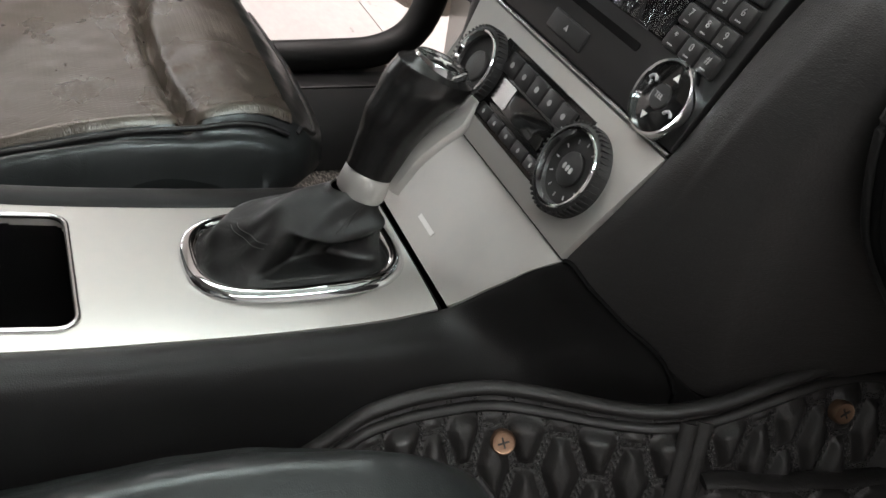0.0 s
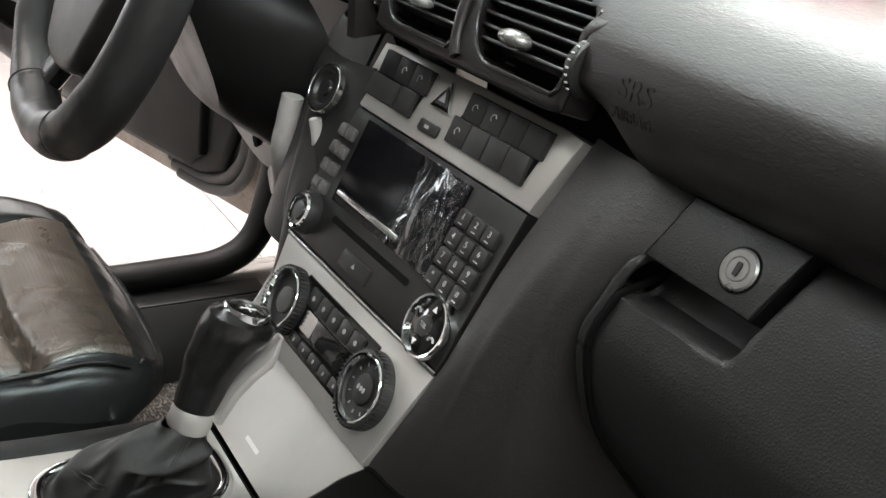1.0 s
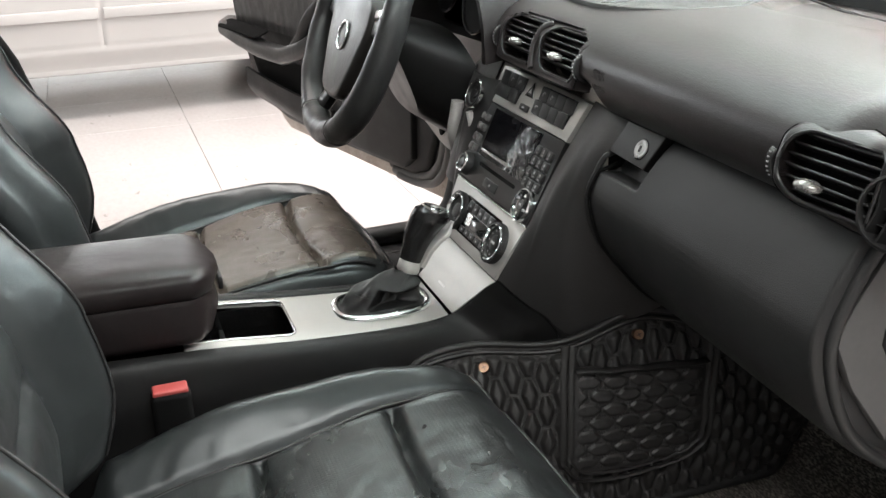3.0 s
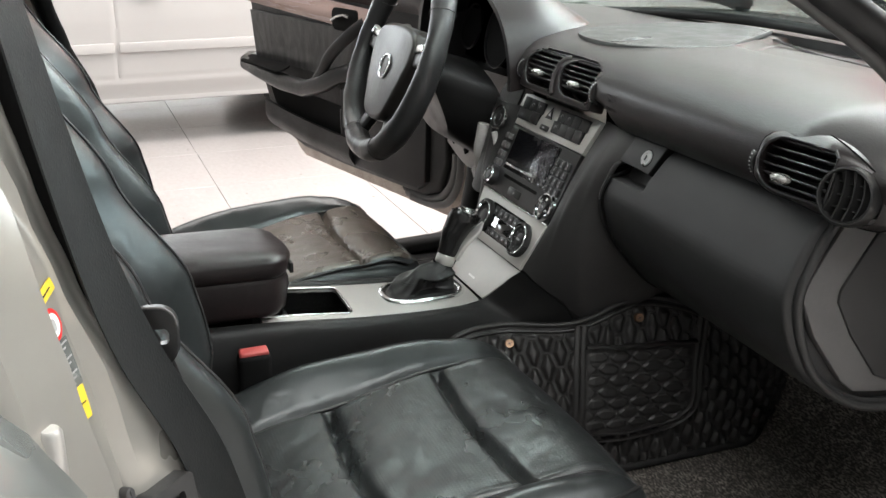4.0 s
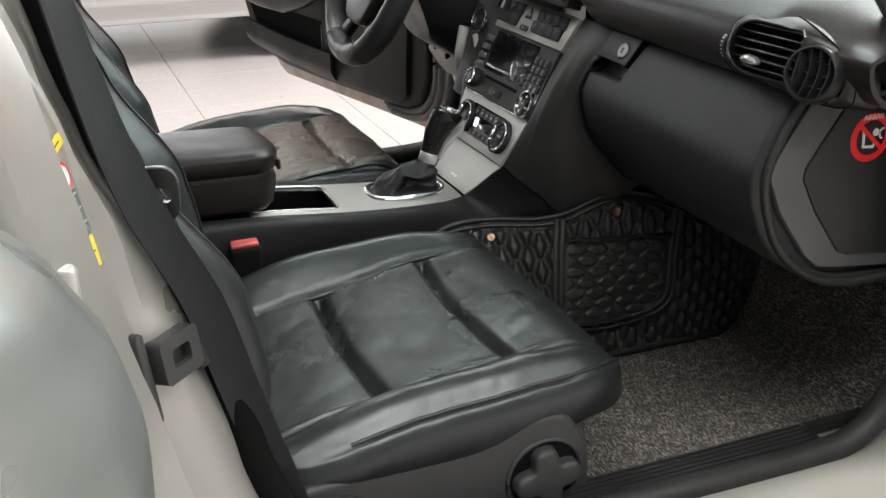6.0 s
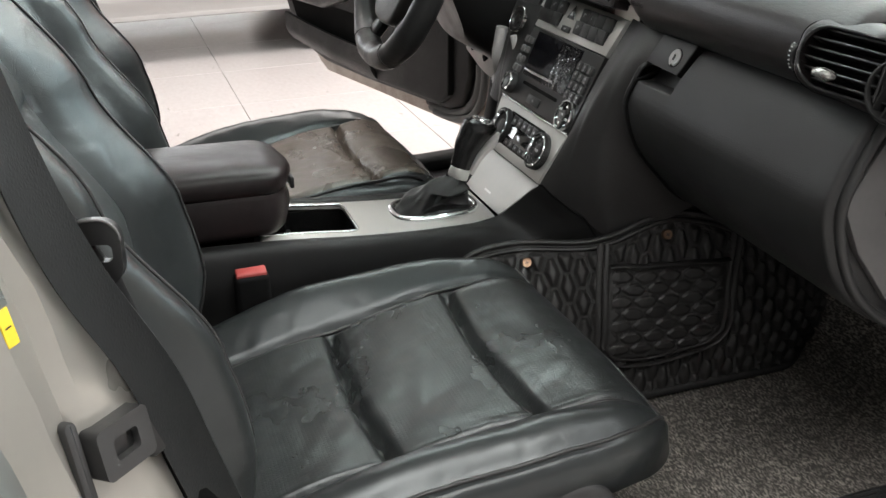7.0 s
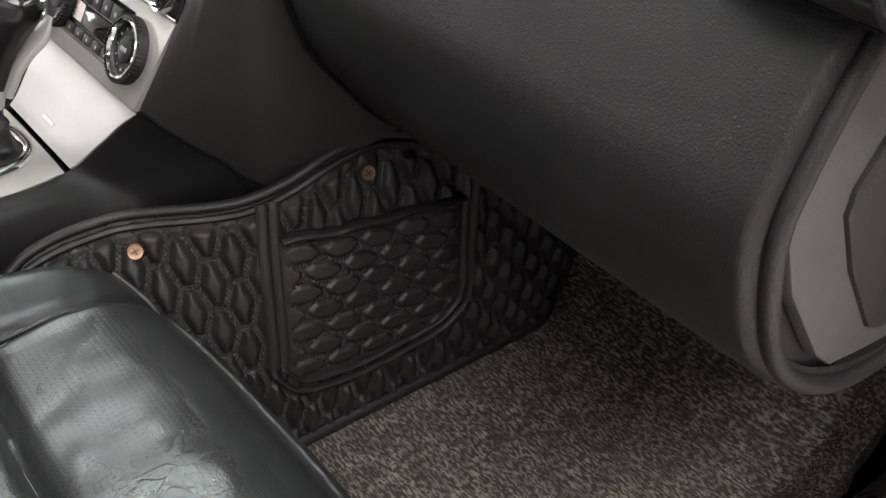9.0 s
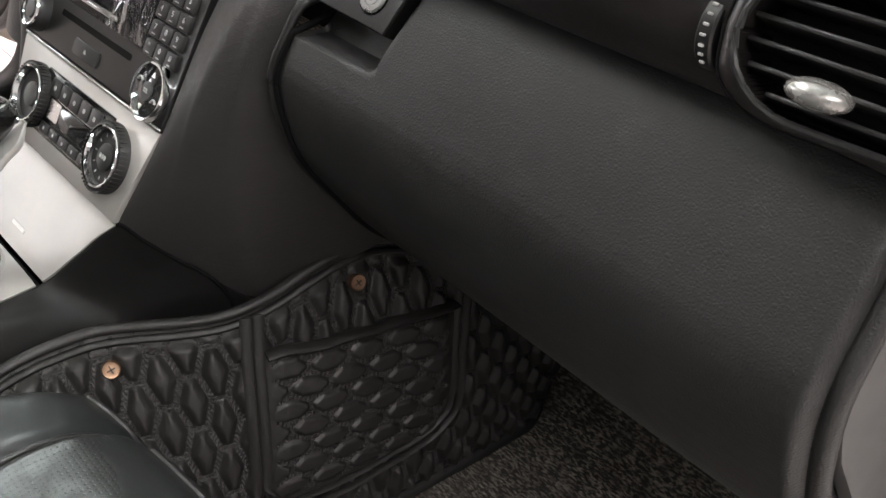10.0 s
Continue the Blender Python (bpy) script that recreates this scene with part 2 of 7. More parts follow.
def scuffed(m, scale=11.0, dark=(0.22, 0.20, 0.19)):
    """Adds sparse small dark scuffs to a material's colour."""
    t = m.node_tree
    b = t.nodes["Principled BSDF"]
    old = b.inputs["Base Color"].links[0].from_socket
    mp = [k for k in t.nodes if k.bl_idname == "ShaderNodeMapping"][0]
    marks = t.nodes.new("ShaderNodeTexNoise")
    marks.inputs["Scale"].default_value, marks.inputs["Detail"].default_value, marks.inputs["Roughness"].default_value = scale, 5.0, 0.65
    t.links.new(mp.outputs["Vector"], marks.inputs["Vector"])
    span = t.nodes.new("ShaderNodeMapRange")
    span.inputs["From Min"].default_value, span.inputs["From Max"].default_value, span.inputs["To Max"].default_value = 0.665, 0.74, 0.75
    t.links.new(marks.outputs["Fac"], span.inputs["Value"])
    mix = t.nodes.new("ShaderNodeMix")
    mix.data_type = "RGBA"
    mix.inputs["B"].default_value = (*dark, 1)
    t.links.new(span.outputs["Result"], mix.inputs["Factor"])
    t.links.new(old, mix.inputs["A"])
    t.links.new(mix.outputs["Result"], b.inputs["Base Color"])


scuffed(TILE)
scuffed(WORN_METAL, 40.0, (0.10, 0.07, 0.05))
GROUT = material("pale_grout", (0.45, 0.43, 0.42), 0.85, blotch=20)


def carpet_material():
    """Loop pile of dark and pale fibres, short dashes across the car."""
    m = material("heathered_grey_carpet", (0.03, 0.03, 0.03), 0.95, spec=0.1, grain=0.0015, grain_size=0.003)
    t = m.node_tree
    b = t.nodes["Principled BSDF"]
    coord = [n for n in t.nodes if n.bl_idname == "ShaderNodeTexCoord"][0]
    parts = []
    for stretch, scale, low, high in (((0.36, 1, 1), 400, 0.44, 0.66), ((1, 1, 1), 45, 0.12, 0.80)):
        mp = t.nodes.new("ShaderNodeMapping")
        mp.inputs["Scale"].default_value = stretch
        t.links.new(coord.outputs["Object"], mp.inputs["Vector"])
        n = t.nodes.new("ShaderNodeTexNoise")
        n.inputs["Scale"].default_value, n.inputs["Detail"].default_value = scale, 2.0
        t.links.new(mp.outputs["Vector"], n.inputs["Vector"])
        r = t.nodes.new("ShaderNodeMapRange")
        r.inputs["From Min"].default_value, r.inputs["From Max"].default_value = low, high
        t.links.new(n.outputs["Fac"], r.inputs["Value"])
        parts.append(r)
    mul = t.nodes.new("ShaderNodeMath")
    mul.operation = "MULTIPLY"
    t.links.new(parts[0].outputs["Result"], mul.inputs[0])
    t.links.new(parts[1].outputs["Result"], mul.inputs[1])
    mix = t.nodes.new("ShaderNodeMix")
    mix.data_type = "RGBA"
    t.links.new(mul.outputs[0], mix.inputs["Factor"])
    mix.inputs["A"].default_value = (0.054, 0.050, 0.046, 1)
    mix.inputs["B"].default_value = (0.38, 0.345, 0.305, 1)
    t.links.new(mix.outputs["Result"], b.inputs["Base Color"])
    return m


CARPET = carpet_material()


def glass_material(name, tint, rough=0.0):
    m = bpy.data.materials.new(name)
    m.use_nodes = True
    t = m.node_tree
    b = t.nodes["Principled BSDF"]
    b.inputs["Base Color"].default_value = (*tint, 1)
    b.inputs["Roughness"].default_value = rough
    b.inputs["Transmission Weight"].default_value = 1.0
    b.inputs["IOR"].default_value = 1.45
    return m


GLASS = glass_material("green_tinted_glass", (0.76, 0.93, 0.93))
CLEAR = glass_material("clear_plastic_film", (0.95, 0.95, 0.95), 0.05)


# ---- building helpers ----
INSIDE = Vector((0.5, -0.45, 1.05))


def V(*a):
    return Vector(a)


def smooth(a, b, x):
    x = min(max((x - a) / (b - a), 0.0), 1.0)
    return x * x * (3 - 2 * x)


def curve_at(keys, x):
    """A smooth function through (x, value) keys."""
    if x <= keys[0][0]:
        return keys[0][1]
    for (a, p), (b, q) in zip(keys, keys[1:]):
        if x <= b:
            return p + (q - p) * smooth(a, b, x) * 0.5 + (q - p) * (x - a) / (b - a) * 0.5
    return keys[-1][1]


def spline(points, n, closed=False):
    """n places along a Catmull-Rom curve through the points."""
    p = [Vector(q) for q in points]
    k = len(p)
    seg = k if closed else k - 1
    out = []
    for i in range(n):
        s = i / (n if closed else n - 1) * seg
        j = min(int(s), seg - 1)
        f = s - j
        if closed:
            a, b, c, d = (p[(j + o) % k] for o in (-1, 0, 1, 2))
        else:
            a, b, c, d = p[max(j - 1, 0)], p[j], p[j + 1], p[min(j + 2, k - 1)]
        out.append(0.5 * ((2 * b) + (c - a) * f + (2 * a - 5 * b + 4 * c - d) * f * f + (3 * b - a - 3 * c + d) * f ** 3))
    return out


def part(name, bm, mat, parent=None, label="", sharp=38, m=None):
    """Links a bmesh as one mesh object, under a thing or part if given."""
    if m is not None:
        bmesh.ops.transform(bm, matrix=m, verts=bm.verts)
    bm.normal_update()
    limit = radians(sharp)
    for f in bm.faces:
        f.smooth = True
    for e in bm.edges:
        e.smooth = len(e.link_faces) == 2 and e.calc_face_angle(0) < limit
    data = bpy.data.meshes.new(name)
    bm.to_mesh(data)
    bm.free()
    data.materials.append(mat)
    ob = new(name, data)
    hang(ob, parent)
    if label:
        ob["label"] = label
    return ob


def hang(ob, parent):
    """Parents ob, whose mesh is in world places, to a thing or a part."""
    if parent is not None:
        ob.parent = parent
        if parent.type == "EMPTY":
            ob.matrix_parent_inverse = Matrix.Translation(-parent.location)


def thing(name, base, label, category, group="", kind=""):
    ob = tagged(new(name), label, category, group, kind)
    ob.location = base
    return ob


def sheet(fn, nu, nv, thick=0.0, close_u=False):
    """A surface fn(u, v), u and v from 0 to 1, thickened inwards."""
    bm = bmesh.new()
    rows = []
    for i in range(nu if close_u else nu + 1):
        rows.append([bm.verts.new(fn(i / nu, j / nv)) for j in range(nv + 1)])
    for i in range(nu):
        a, b = rows[i], rows[(i + 1) % len(rows)]
        for j in range(nv):
            bm.faces.new((a[j], b[j], b[j + 1], a[j + 1]))
    bm.normal_update()
    if thick:
        facing = sum((INSIDE - f.calc_center_median()).normalized().dot(f.normal) for f in bm.faces)
        if facing < 0:
            bmesh.ops.reverse_faces(bm, faces=bm.faces)
            bm.normal_update()
        top, rim = bm.faces[:], [e for e in bm.edges if e.is_boundary]
        under = {v: bm.verts.new(v.co - v.normal * thick) for v in bm.verts[:]}
        sides = []
        for e in rim:
            loop = e.link_loops[0]
            sides.append((loop.link_loop_next.vert, loop.vert))
        for f in top:
            bm.faces.new([under[v] for v in reversed(f.verts)])
        for a, b in sides:
            bm.faces.new((a, b, under[b], under[a]))
    return bm


def rrect(w, h, r, n=5):
    """Outline of a rounded rectangle about the origin."""
    out = []
    for cx, cy, a0 in ((w / 2 - r, h / 2 - r, 0), (r - w / 2, h / 2 - r, 90), (r - w / 2, r - h / 2, 180), (w / 2 - r, r - h / 2, 270)):
        for i in range(n + 1):
            a = radians(a0 + 90 * i / n)
            out.append((cx + r * math.cos(a), cy + r * math.sin(a)))
    return out


def oval(rx, ry, n=40, power=2.0):
    out = []
    for i in range(n):
        a = 2 * math.pi * i / n
        c, s = math.cos(a), math.sin(a)
        out.append((rx * math.copysign(abs(c) ** (2 / power), c), ry * math.copysign(abs(s) ** (2 / power), s)))
    return out


def slab(outline, z0, z1, bevel=0.0, segments=2):
    """A plate: the outline in x, y pulled from z0 to z1, with its upper edge rounded."""
    bm = bmesh.new()
    low = [bm.verts.new((x, y, z0)) for x, y in outline]
    rings = [low]
    if bevel:
        cx, cy = sum(p[0] for p in outline) / len(outline), sum(p[1] for p in outline) / len(outline)
        n = len(outline)
        inward = []
        for i in range(n):
            a, b, c = Vector(outline[i - 1]), Vector(outline[i]), Vector(outline[(i + 1) % n])
            d1, d2 = (b - a), (c - b)
            nrm = Vector((-(d1.y + d2.y), d1.x + d2.x))
            if nrm.length < 1e-9:
                nrm = Vector((cx, cy)) - b
            nrm.normalize()
            inward.append(nrm)
        area = sum(outline[i - 1][0] * outline[i][1] - outline[i][0] * outline[i - 1][1] for i in range(n))
        s = 1 if area > 0 else -1
        for k in range(segments + 1):
            a = k / segments * math.pi / 2
            off, z = bevel * (1 - math.cos(a)), z1 - bevel + bevel * math.sin(a)
            rings.append([bm.verts.new((x + s * d.x * off, y + s * d.y * off, z)) for (x, y), d in zip(outline, inward)])
    else:
        rings.append([bm.verts.new((x, y, z1)) for x, y in outline])
    n = len(outline)
    for a, b in zip(rings, rings[1:]):
        for i in range(n):
            bm.faces.new((a[i], a[(i + 1) % n], b[(i + 1) % n], b[i]))
    bm.faces.new(rings[-1])
    bm.faces.new(list(reversed(low)))
    bmesh.ops.recalc_face_normals(bm, faces=bm.faces)
    return bm


def ring_plate(outer, inner, z0, z1):
    """A frame between two outlines with equally many corners."""
    bm = bmesh.new()
    n = len(outer)
    loops = [[bm.verts.new((x, y, z)) for x, y in o] for o, z in ((outer, z0), (outer, z1), (inner, z1), (inner, z0))]
    for k in range(4):
        a, b = loops[k], loops[(k + 1) % 4]
        for i in range(n):
            bm.faces.new((a[i], a[(i + 1) % n], b[(i + 1) % n], b[i]))
    bmesh.ops.recalc_face_normals(bm, faces=bm.faces)
    return bm


def lathe(profile, n=40):
    """(radius, height) pairs turned round z."""
    bm = bmesh.new()
    rings = []
    for r, z in profile:
        if r < 1e-6:
            rings.append([bm.verts.new((0, 0, z))])
        else:
            rings.append([bm.verts.new((r * math.cos(2 * math.pi * i / n), r * math.sin(2 * math.pi * i / n), z)) for i in range(n)])
    for a, b in zip(rings, rings[1:]):
        for i in range(n):
            j = (i + 1) % n
            if len(a) == 1:
                bm.faces.new((a[0], b[j], b[i]))
            elif len(b) == 1:
                bm.faces.new((a[i], a[j], b[0]))
            else:
                bm.faces.new((a[i], a[j], b[j], b[i]))
    bmesh.ops.recalc_face_normals(bm, faces=bm.faces)
    return bm


def sweep(path, section, closed=False, up=(0, 0, 1), scale=None):
    """A section outline (or a radius) drawn along a path."""
    if isinstance(section, (int, float)):
        section = [(section * math.cos(2 * math.pi * i / 12), section * math.sin(2 * math.pi * i / 12)) for i in range(12)]
    bm = bmesh.new()
    p = [Vector(q) for q in path]
    n, k = len(p), len(section)
    rings = []
    for i in range(n):
        if closed:
            d = p[(i + 1) % n] - p[i - 1]
        else:
            d = p[min(i + 1, n - 1)] - p[max(i - 1, 0)]
        d.normalize()
        side = d.cross(Vector(up))
        side = side.normalized() if side.length > 1e-4 else d.orthogonal().normalized()
        top = side.cross(d).normalized()
        f = scale(i / (n - 1)) if scale else 1.0
        rings.append([bm.verts.new(p[i] + side * (a * f) + top * (b * f)) for a, b in section])
    for i in range(n if closed else n - 1):
        a, b = rings[i], rings[(i + 1) % n]
        for j in range(k):
            bm.faces.new((a[j], a[(j + 1) % k], b[(j + 1) % k], b[j]))
    if not closed:
        bm.faces.new(rings[0])
        bm.faces.new(rings[-1])
    bmesh.ops.recalc_face_normals(bm, faces=bm.faces)
    return bm


def loft(rings, cap=True, close=True):
    bm = bmesh.new()
    vs = [[bm.verts.new(p) for p in r] for r in rings]
    k = len(vs[0])
    for a, b in zip(vs, vs[1:]):
        for j in range(k if close else k - 1):
            bm.faces.new((a[j], a[(j + 1) % k], b[(j + 1) % k], b[j]))
    if cap and close:
        bm.faces.new(vs[0])
        bm.faces.new(vs[-1])
    bmesh.ops.recalc_face_normals(bm, faces=bm.faces)
    return bm


def rounded_box(w, d, h, r, n=3):
    """A box about the origin with all its edges rounded."""
    bm = bmesh.new()
    bmesh.ops.create_cube(bm, size=1)
    bmesh.ops.scale(bm, vec=(w, d, h), verts=bm.verts)
    bmesh.ops.bevel(bm, geom=bm.edges[:], offset=min(r, 0.49 * min(w, d, h)), segments=n, profile=0.5, affect="EDGES")
    return bm


def frame_of(origin, x, y):
    x, y = Vector(x).normalized(), Vector(y)
    z = x.cross(y).normalized()
    y = z.cross(x)
    m = Matrix((x, y, z)).transposed().to_4x4()
    m.translation = Vector(origin)
    return m


def lettering(text, size, mat, parent, m, name="lettering", depth=0.0003):
    data = bpy.data.curves.new(name, "FONT")
    data.body, data.size, data.extrude, data.align_x, data.align_y = text, size, depth, "CENTER", "CENTER"
    data.resolution_u = 3
    ob = new(name, data)
    bpy.context.view_layer.update()
    mesh = bpy.data.meshes.new_from_object(ob)
    bpy.data.objects.remove(ob)
    bpy.data.curves.remove(data)
    mesh.transform(m)
    mesh.materials.clear()
    mesh.materials.append(mat)
    out = new(name, mesh)
    hang(out, parent)
    return out


MIRROR = Matrix.Diagonal((-1, 1, 1, 1))


def flipped(bm):
    bmesh.ops.transform(bm, matrix=MIRROR, verts=bm.verts)
    bmesh.ops.reverse_faces(bm, faces=bm.faces)
    return bm


# ---- the room ----
def box(x0, x1, y0, y1, z0, z1, r=0.0):
    bm = bmesh.new()
    bmesh.ops.create_cube(bm, size=1)
    bmesh.ops.scale(bm, vec=(x1 - x0, y1 - y0, z1 - z0), verts=bm.verts)
    bmesh.ops.translate(bm, vec=((x0 + x1) / 2, (y0 + y1) / 2, (z0 + z1) / 2), verts=bm.verts)
    if r:
        bmesh.ops.bevel(bm, geom=bm.edges[:], offset=r, segments=2, profile=0.5, affect="EDGES")
    return bm


def structure(name, bm, mat, label, category):
    return tagged(part(name, bm, mat, None), label, category, kind="structure")


X0, X1, Y0, Y1, H = -7.5, 5.0, -6.5, 7.0, 5.6
floor = structure("floor", box(X0, X1, Y0, Y1, -0.12, -0.006), GROUT, "grey grout bed under white tiles", "floor")
structure("ceiling", box(X0, X1, Y0, Y1, H, H + 0.12), WHITE_WALL, "plain white ceiling of the hall", "ceiling")


def joined(boxes):
    """One mesh of several boxes."""
    out = bmesh.new()
    for a in boxes:
        extra = box(*a)
        mesh = bpy.data.meshes.new("piece")
        extra.to_mesh(mesh)
        extra.free()
        out.from_mesh(mesh)
        bpy.data.meshes.remove(mesh)
    return out


NX0, NX1, NZ0, NZ1 = -1.15, 2.55, 2.3, 4.2
structure("wall_north", joined([(X0, NX0, Y1, Y1 + 0.15, 0, H), (NX1, X1, Y1, Y1 + 0.15, 0, H), (NX0, NX1, Y1, Y1 + 0.15, 0, NZ0), (NX0, NX1, Y1, Y1 + 0.15, NZ1, H)]), CREAM_WALL, "cream painted wall in front of the car", "wall")
# Unseen window, made up to hold the cool lamp.
cool_lamp_window = tagged(thing("added_window_2", ((NX0 + NX1) / 2, Y1 + 0.1, NZ0), "unseen high window with grey frame, added for the cool lamp", "window"), kind="structure")
for x in (NX0 + 0.025, (NX0 + NX1) / 2, NX1 - 0.025):
    part("frame_post", box(x - 0.025, x + 0.025, Y1 + 0.04, Y1 + 0.10, NZ0, NZ1), GREY_PLASTIC, cool_lamp_window)
for z in (NZ0 + 0.025, NZ1 - 0.025):
    part("frame_rail", box(NX0 + 0.05, NX1 - 0.05, Y1 + 0.042, Y1 + 0.098, z - 0.025, z + 0.025), GREY_PLASTIC, cool_lamp_window)
pane = part("pane", box(NX0 + 0.05, NX1 - 0.05, Y1 + 0.067, Y1 + 0.073, NZ0 + 0.05, NZ1 - 0.05), GLASS, cool_lamp_window)
pane.visible_shadow = False
structure("wall_south", box(X0, X1, Y0 - 0.15, Y0, 0, H), GREY_WALL, "unseen hall wall, grey to cut bounce light", "wall")
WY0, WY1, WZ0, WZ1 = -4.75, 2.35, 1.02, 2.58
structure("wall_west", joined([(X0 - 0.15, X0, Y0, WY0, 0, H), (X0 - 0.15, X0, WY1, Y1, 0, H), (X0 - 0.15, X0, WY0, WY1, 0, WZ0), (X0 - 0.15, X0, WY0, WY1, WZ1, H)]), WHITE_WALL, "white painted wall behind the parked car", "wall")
# Window out of view, assumed from the bright floor, holds the west lamp.
west_lamp_window = tagged(thing("added_window_1", (X0 - 0.1, -0.2, WZ0), "unseen wide hall window with grey frame, added for the west lamp", "window"), kind="structure")
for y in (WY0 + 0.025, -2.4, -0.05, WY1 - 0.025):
    part("frame_post", box(X0 - 0.10, X0 - 0.04, y - 0.025, y + 0.025, WZ0, WZ1), GREY_PLASTIC, west_lamp_window)
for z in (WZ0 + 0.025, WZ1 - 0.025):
    part("frame_rail", box(X0 - 0.098, X0 - 0.042, WY0 + 0.05, WY1 - 0.05, z - 0.025, z + 0.025), GREY_PLASTIC, west_lamp_window)
pane = part("pane", box(X0 - 0.073, X0 - 0.067, WY0 + 0.05, WY1 - 0.05, WZ0 + 0.05, WZ1 - 0.05), GLASS, west_lamp_window)
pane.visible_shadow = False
structure("wall_east", box(X1, X1 + 0.15, Y0, Y1, 0, H), GREY_WALL, "unseen hall wall, grey to cut bounce light", "wall")

pillar = thing("red_pillar", (-5.3, 6.8, 0), "two-tone red painted pillar standing before the cream wall", "pillar")
part("shaft", box(-5.98, -5.20, 6.72, 6.995, 0, H - 0.003, 0.01), RED_WALL, pillar)
part("side_face", box(-5.197, -4.70, 6.735, 6.995, 0.002, H - 0.005, 0.01), LIGHT_RED, pillar, "lighter red face")
part("edge_strip", box(-4.697, -4.60, 6.80, 6.995, 0.002, H - 0.01), GREY_PLASTIC, pillar, "grey edge strip")
# Out of view; placed so that the dash top mirrors red.
banner = thing("reflected_red_panel", (-2.5, 6.97, 1.0), "unseen red panel, added for red reflections on the dash", "wall panel")
part("board", box(-3.6, -1.3, 6.93, 6.995, 1.0, 3.55, 0.01), RED_WALL, banner)


# ---- the car's shell ----
shell = thing("saloon_bodyshell", (0, -0.4, 0), "silver-grey saloon car body with its doors open", "car body")


def side_of(bm, s):
    return bm if s > 0 else flipped(bm)


def pillar_section(z):
    """Plan of the centre pillar at height z: its front face runs from the inner front to the outer edge."""
    iy = curve_at([(0.36, -0.44), (0.45, -0.515), (0.562, -0.546), (0.683, -0.573), (0.757, -0.595), (0.862, -0.638), (0.93, -0.657), (1.0, -0.674), (1.3, -0.74)], z)
    cy = curve_at([(0.36, -0.53), (0.55, -0.585), (0.718, -0.614), (0.766, -0.622), (0.866, -0.642), (0.93, -0.662), (1.0, -0.70), (1.3, -0.79)], z)
    ly = curve_at([(0.36, -0.55), (0.55, -0.590), (0.653, -0.612), (0.73, -0.629), (0.813, -0.645), (0.883, -0.659), (0.931, -0.668), (1.0, -0.69), (1.3, -0.77)], z)
    ix = curve_at([(0.36, 0.70), (0.7, 0.685), (0.9, 0.672), (1.1, 0.62), (1.35, 0.53)], z)
    ox = curve_at([(0.36, 0.845), (0.7, 0.83), (0.9, 0.800), (1.1, 0.73), (1.35, 0.64)], z)
    oy = min(ly - 0.030, -0.664 - 0.05 * max(z - 0.8, 0))
    return [V(ix, iy, z), V(ix + 0.004, iy - 0.004, z), V(ix + 0.010, iy - 0.008, z), V(ix + 0.034, min(cy + 0.003, iy - 0.009), z), V(ix + 0.038, cy - 0.011, z),
            V(ix + 0.074, ly - 0.013, z), V(ix + 0.079, ly - 0.003, z), V(ix + 0.084, ly, z), V(ox - 0.016, oy + 0.006, z), V(ox - 0.004, oy, z), V(ox, oy - 0.012, z), V(ox, oy - 0.03, z),
            V(ox - 0.03, oy - 0.085, z), V(ix - 0.01, oy - 0.085, z), V(ix - 0.012, iy - 0.01, z)]


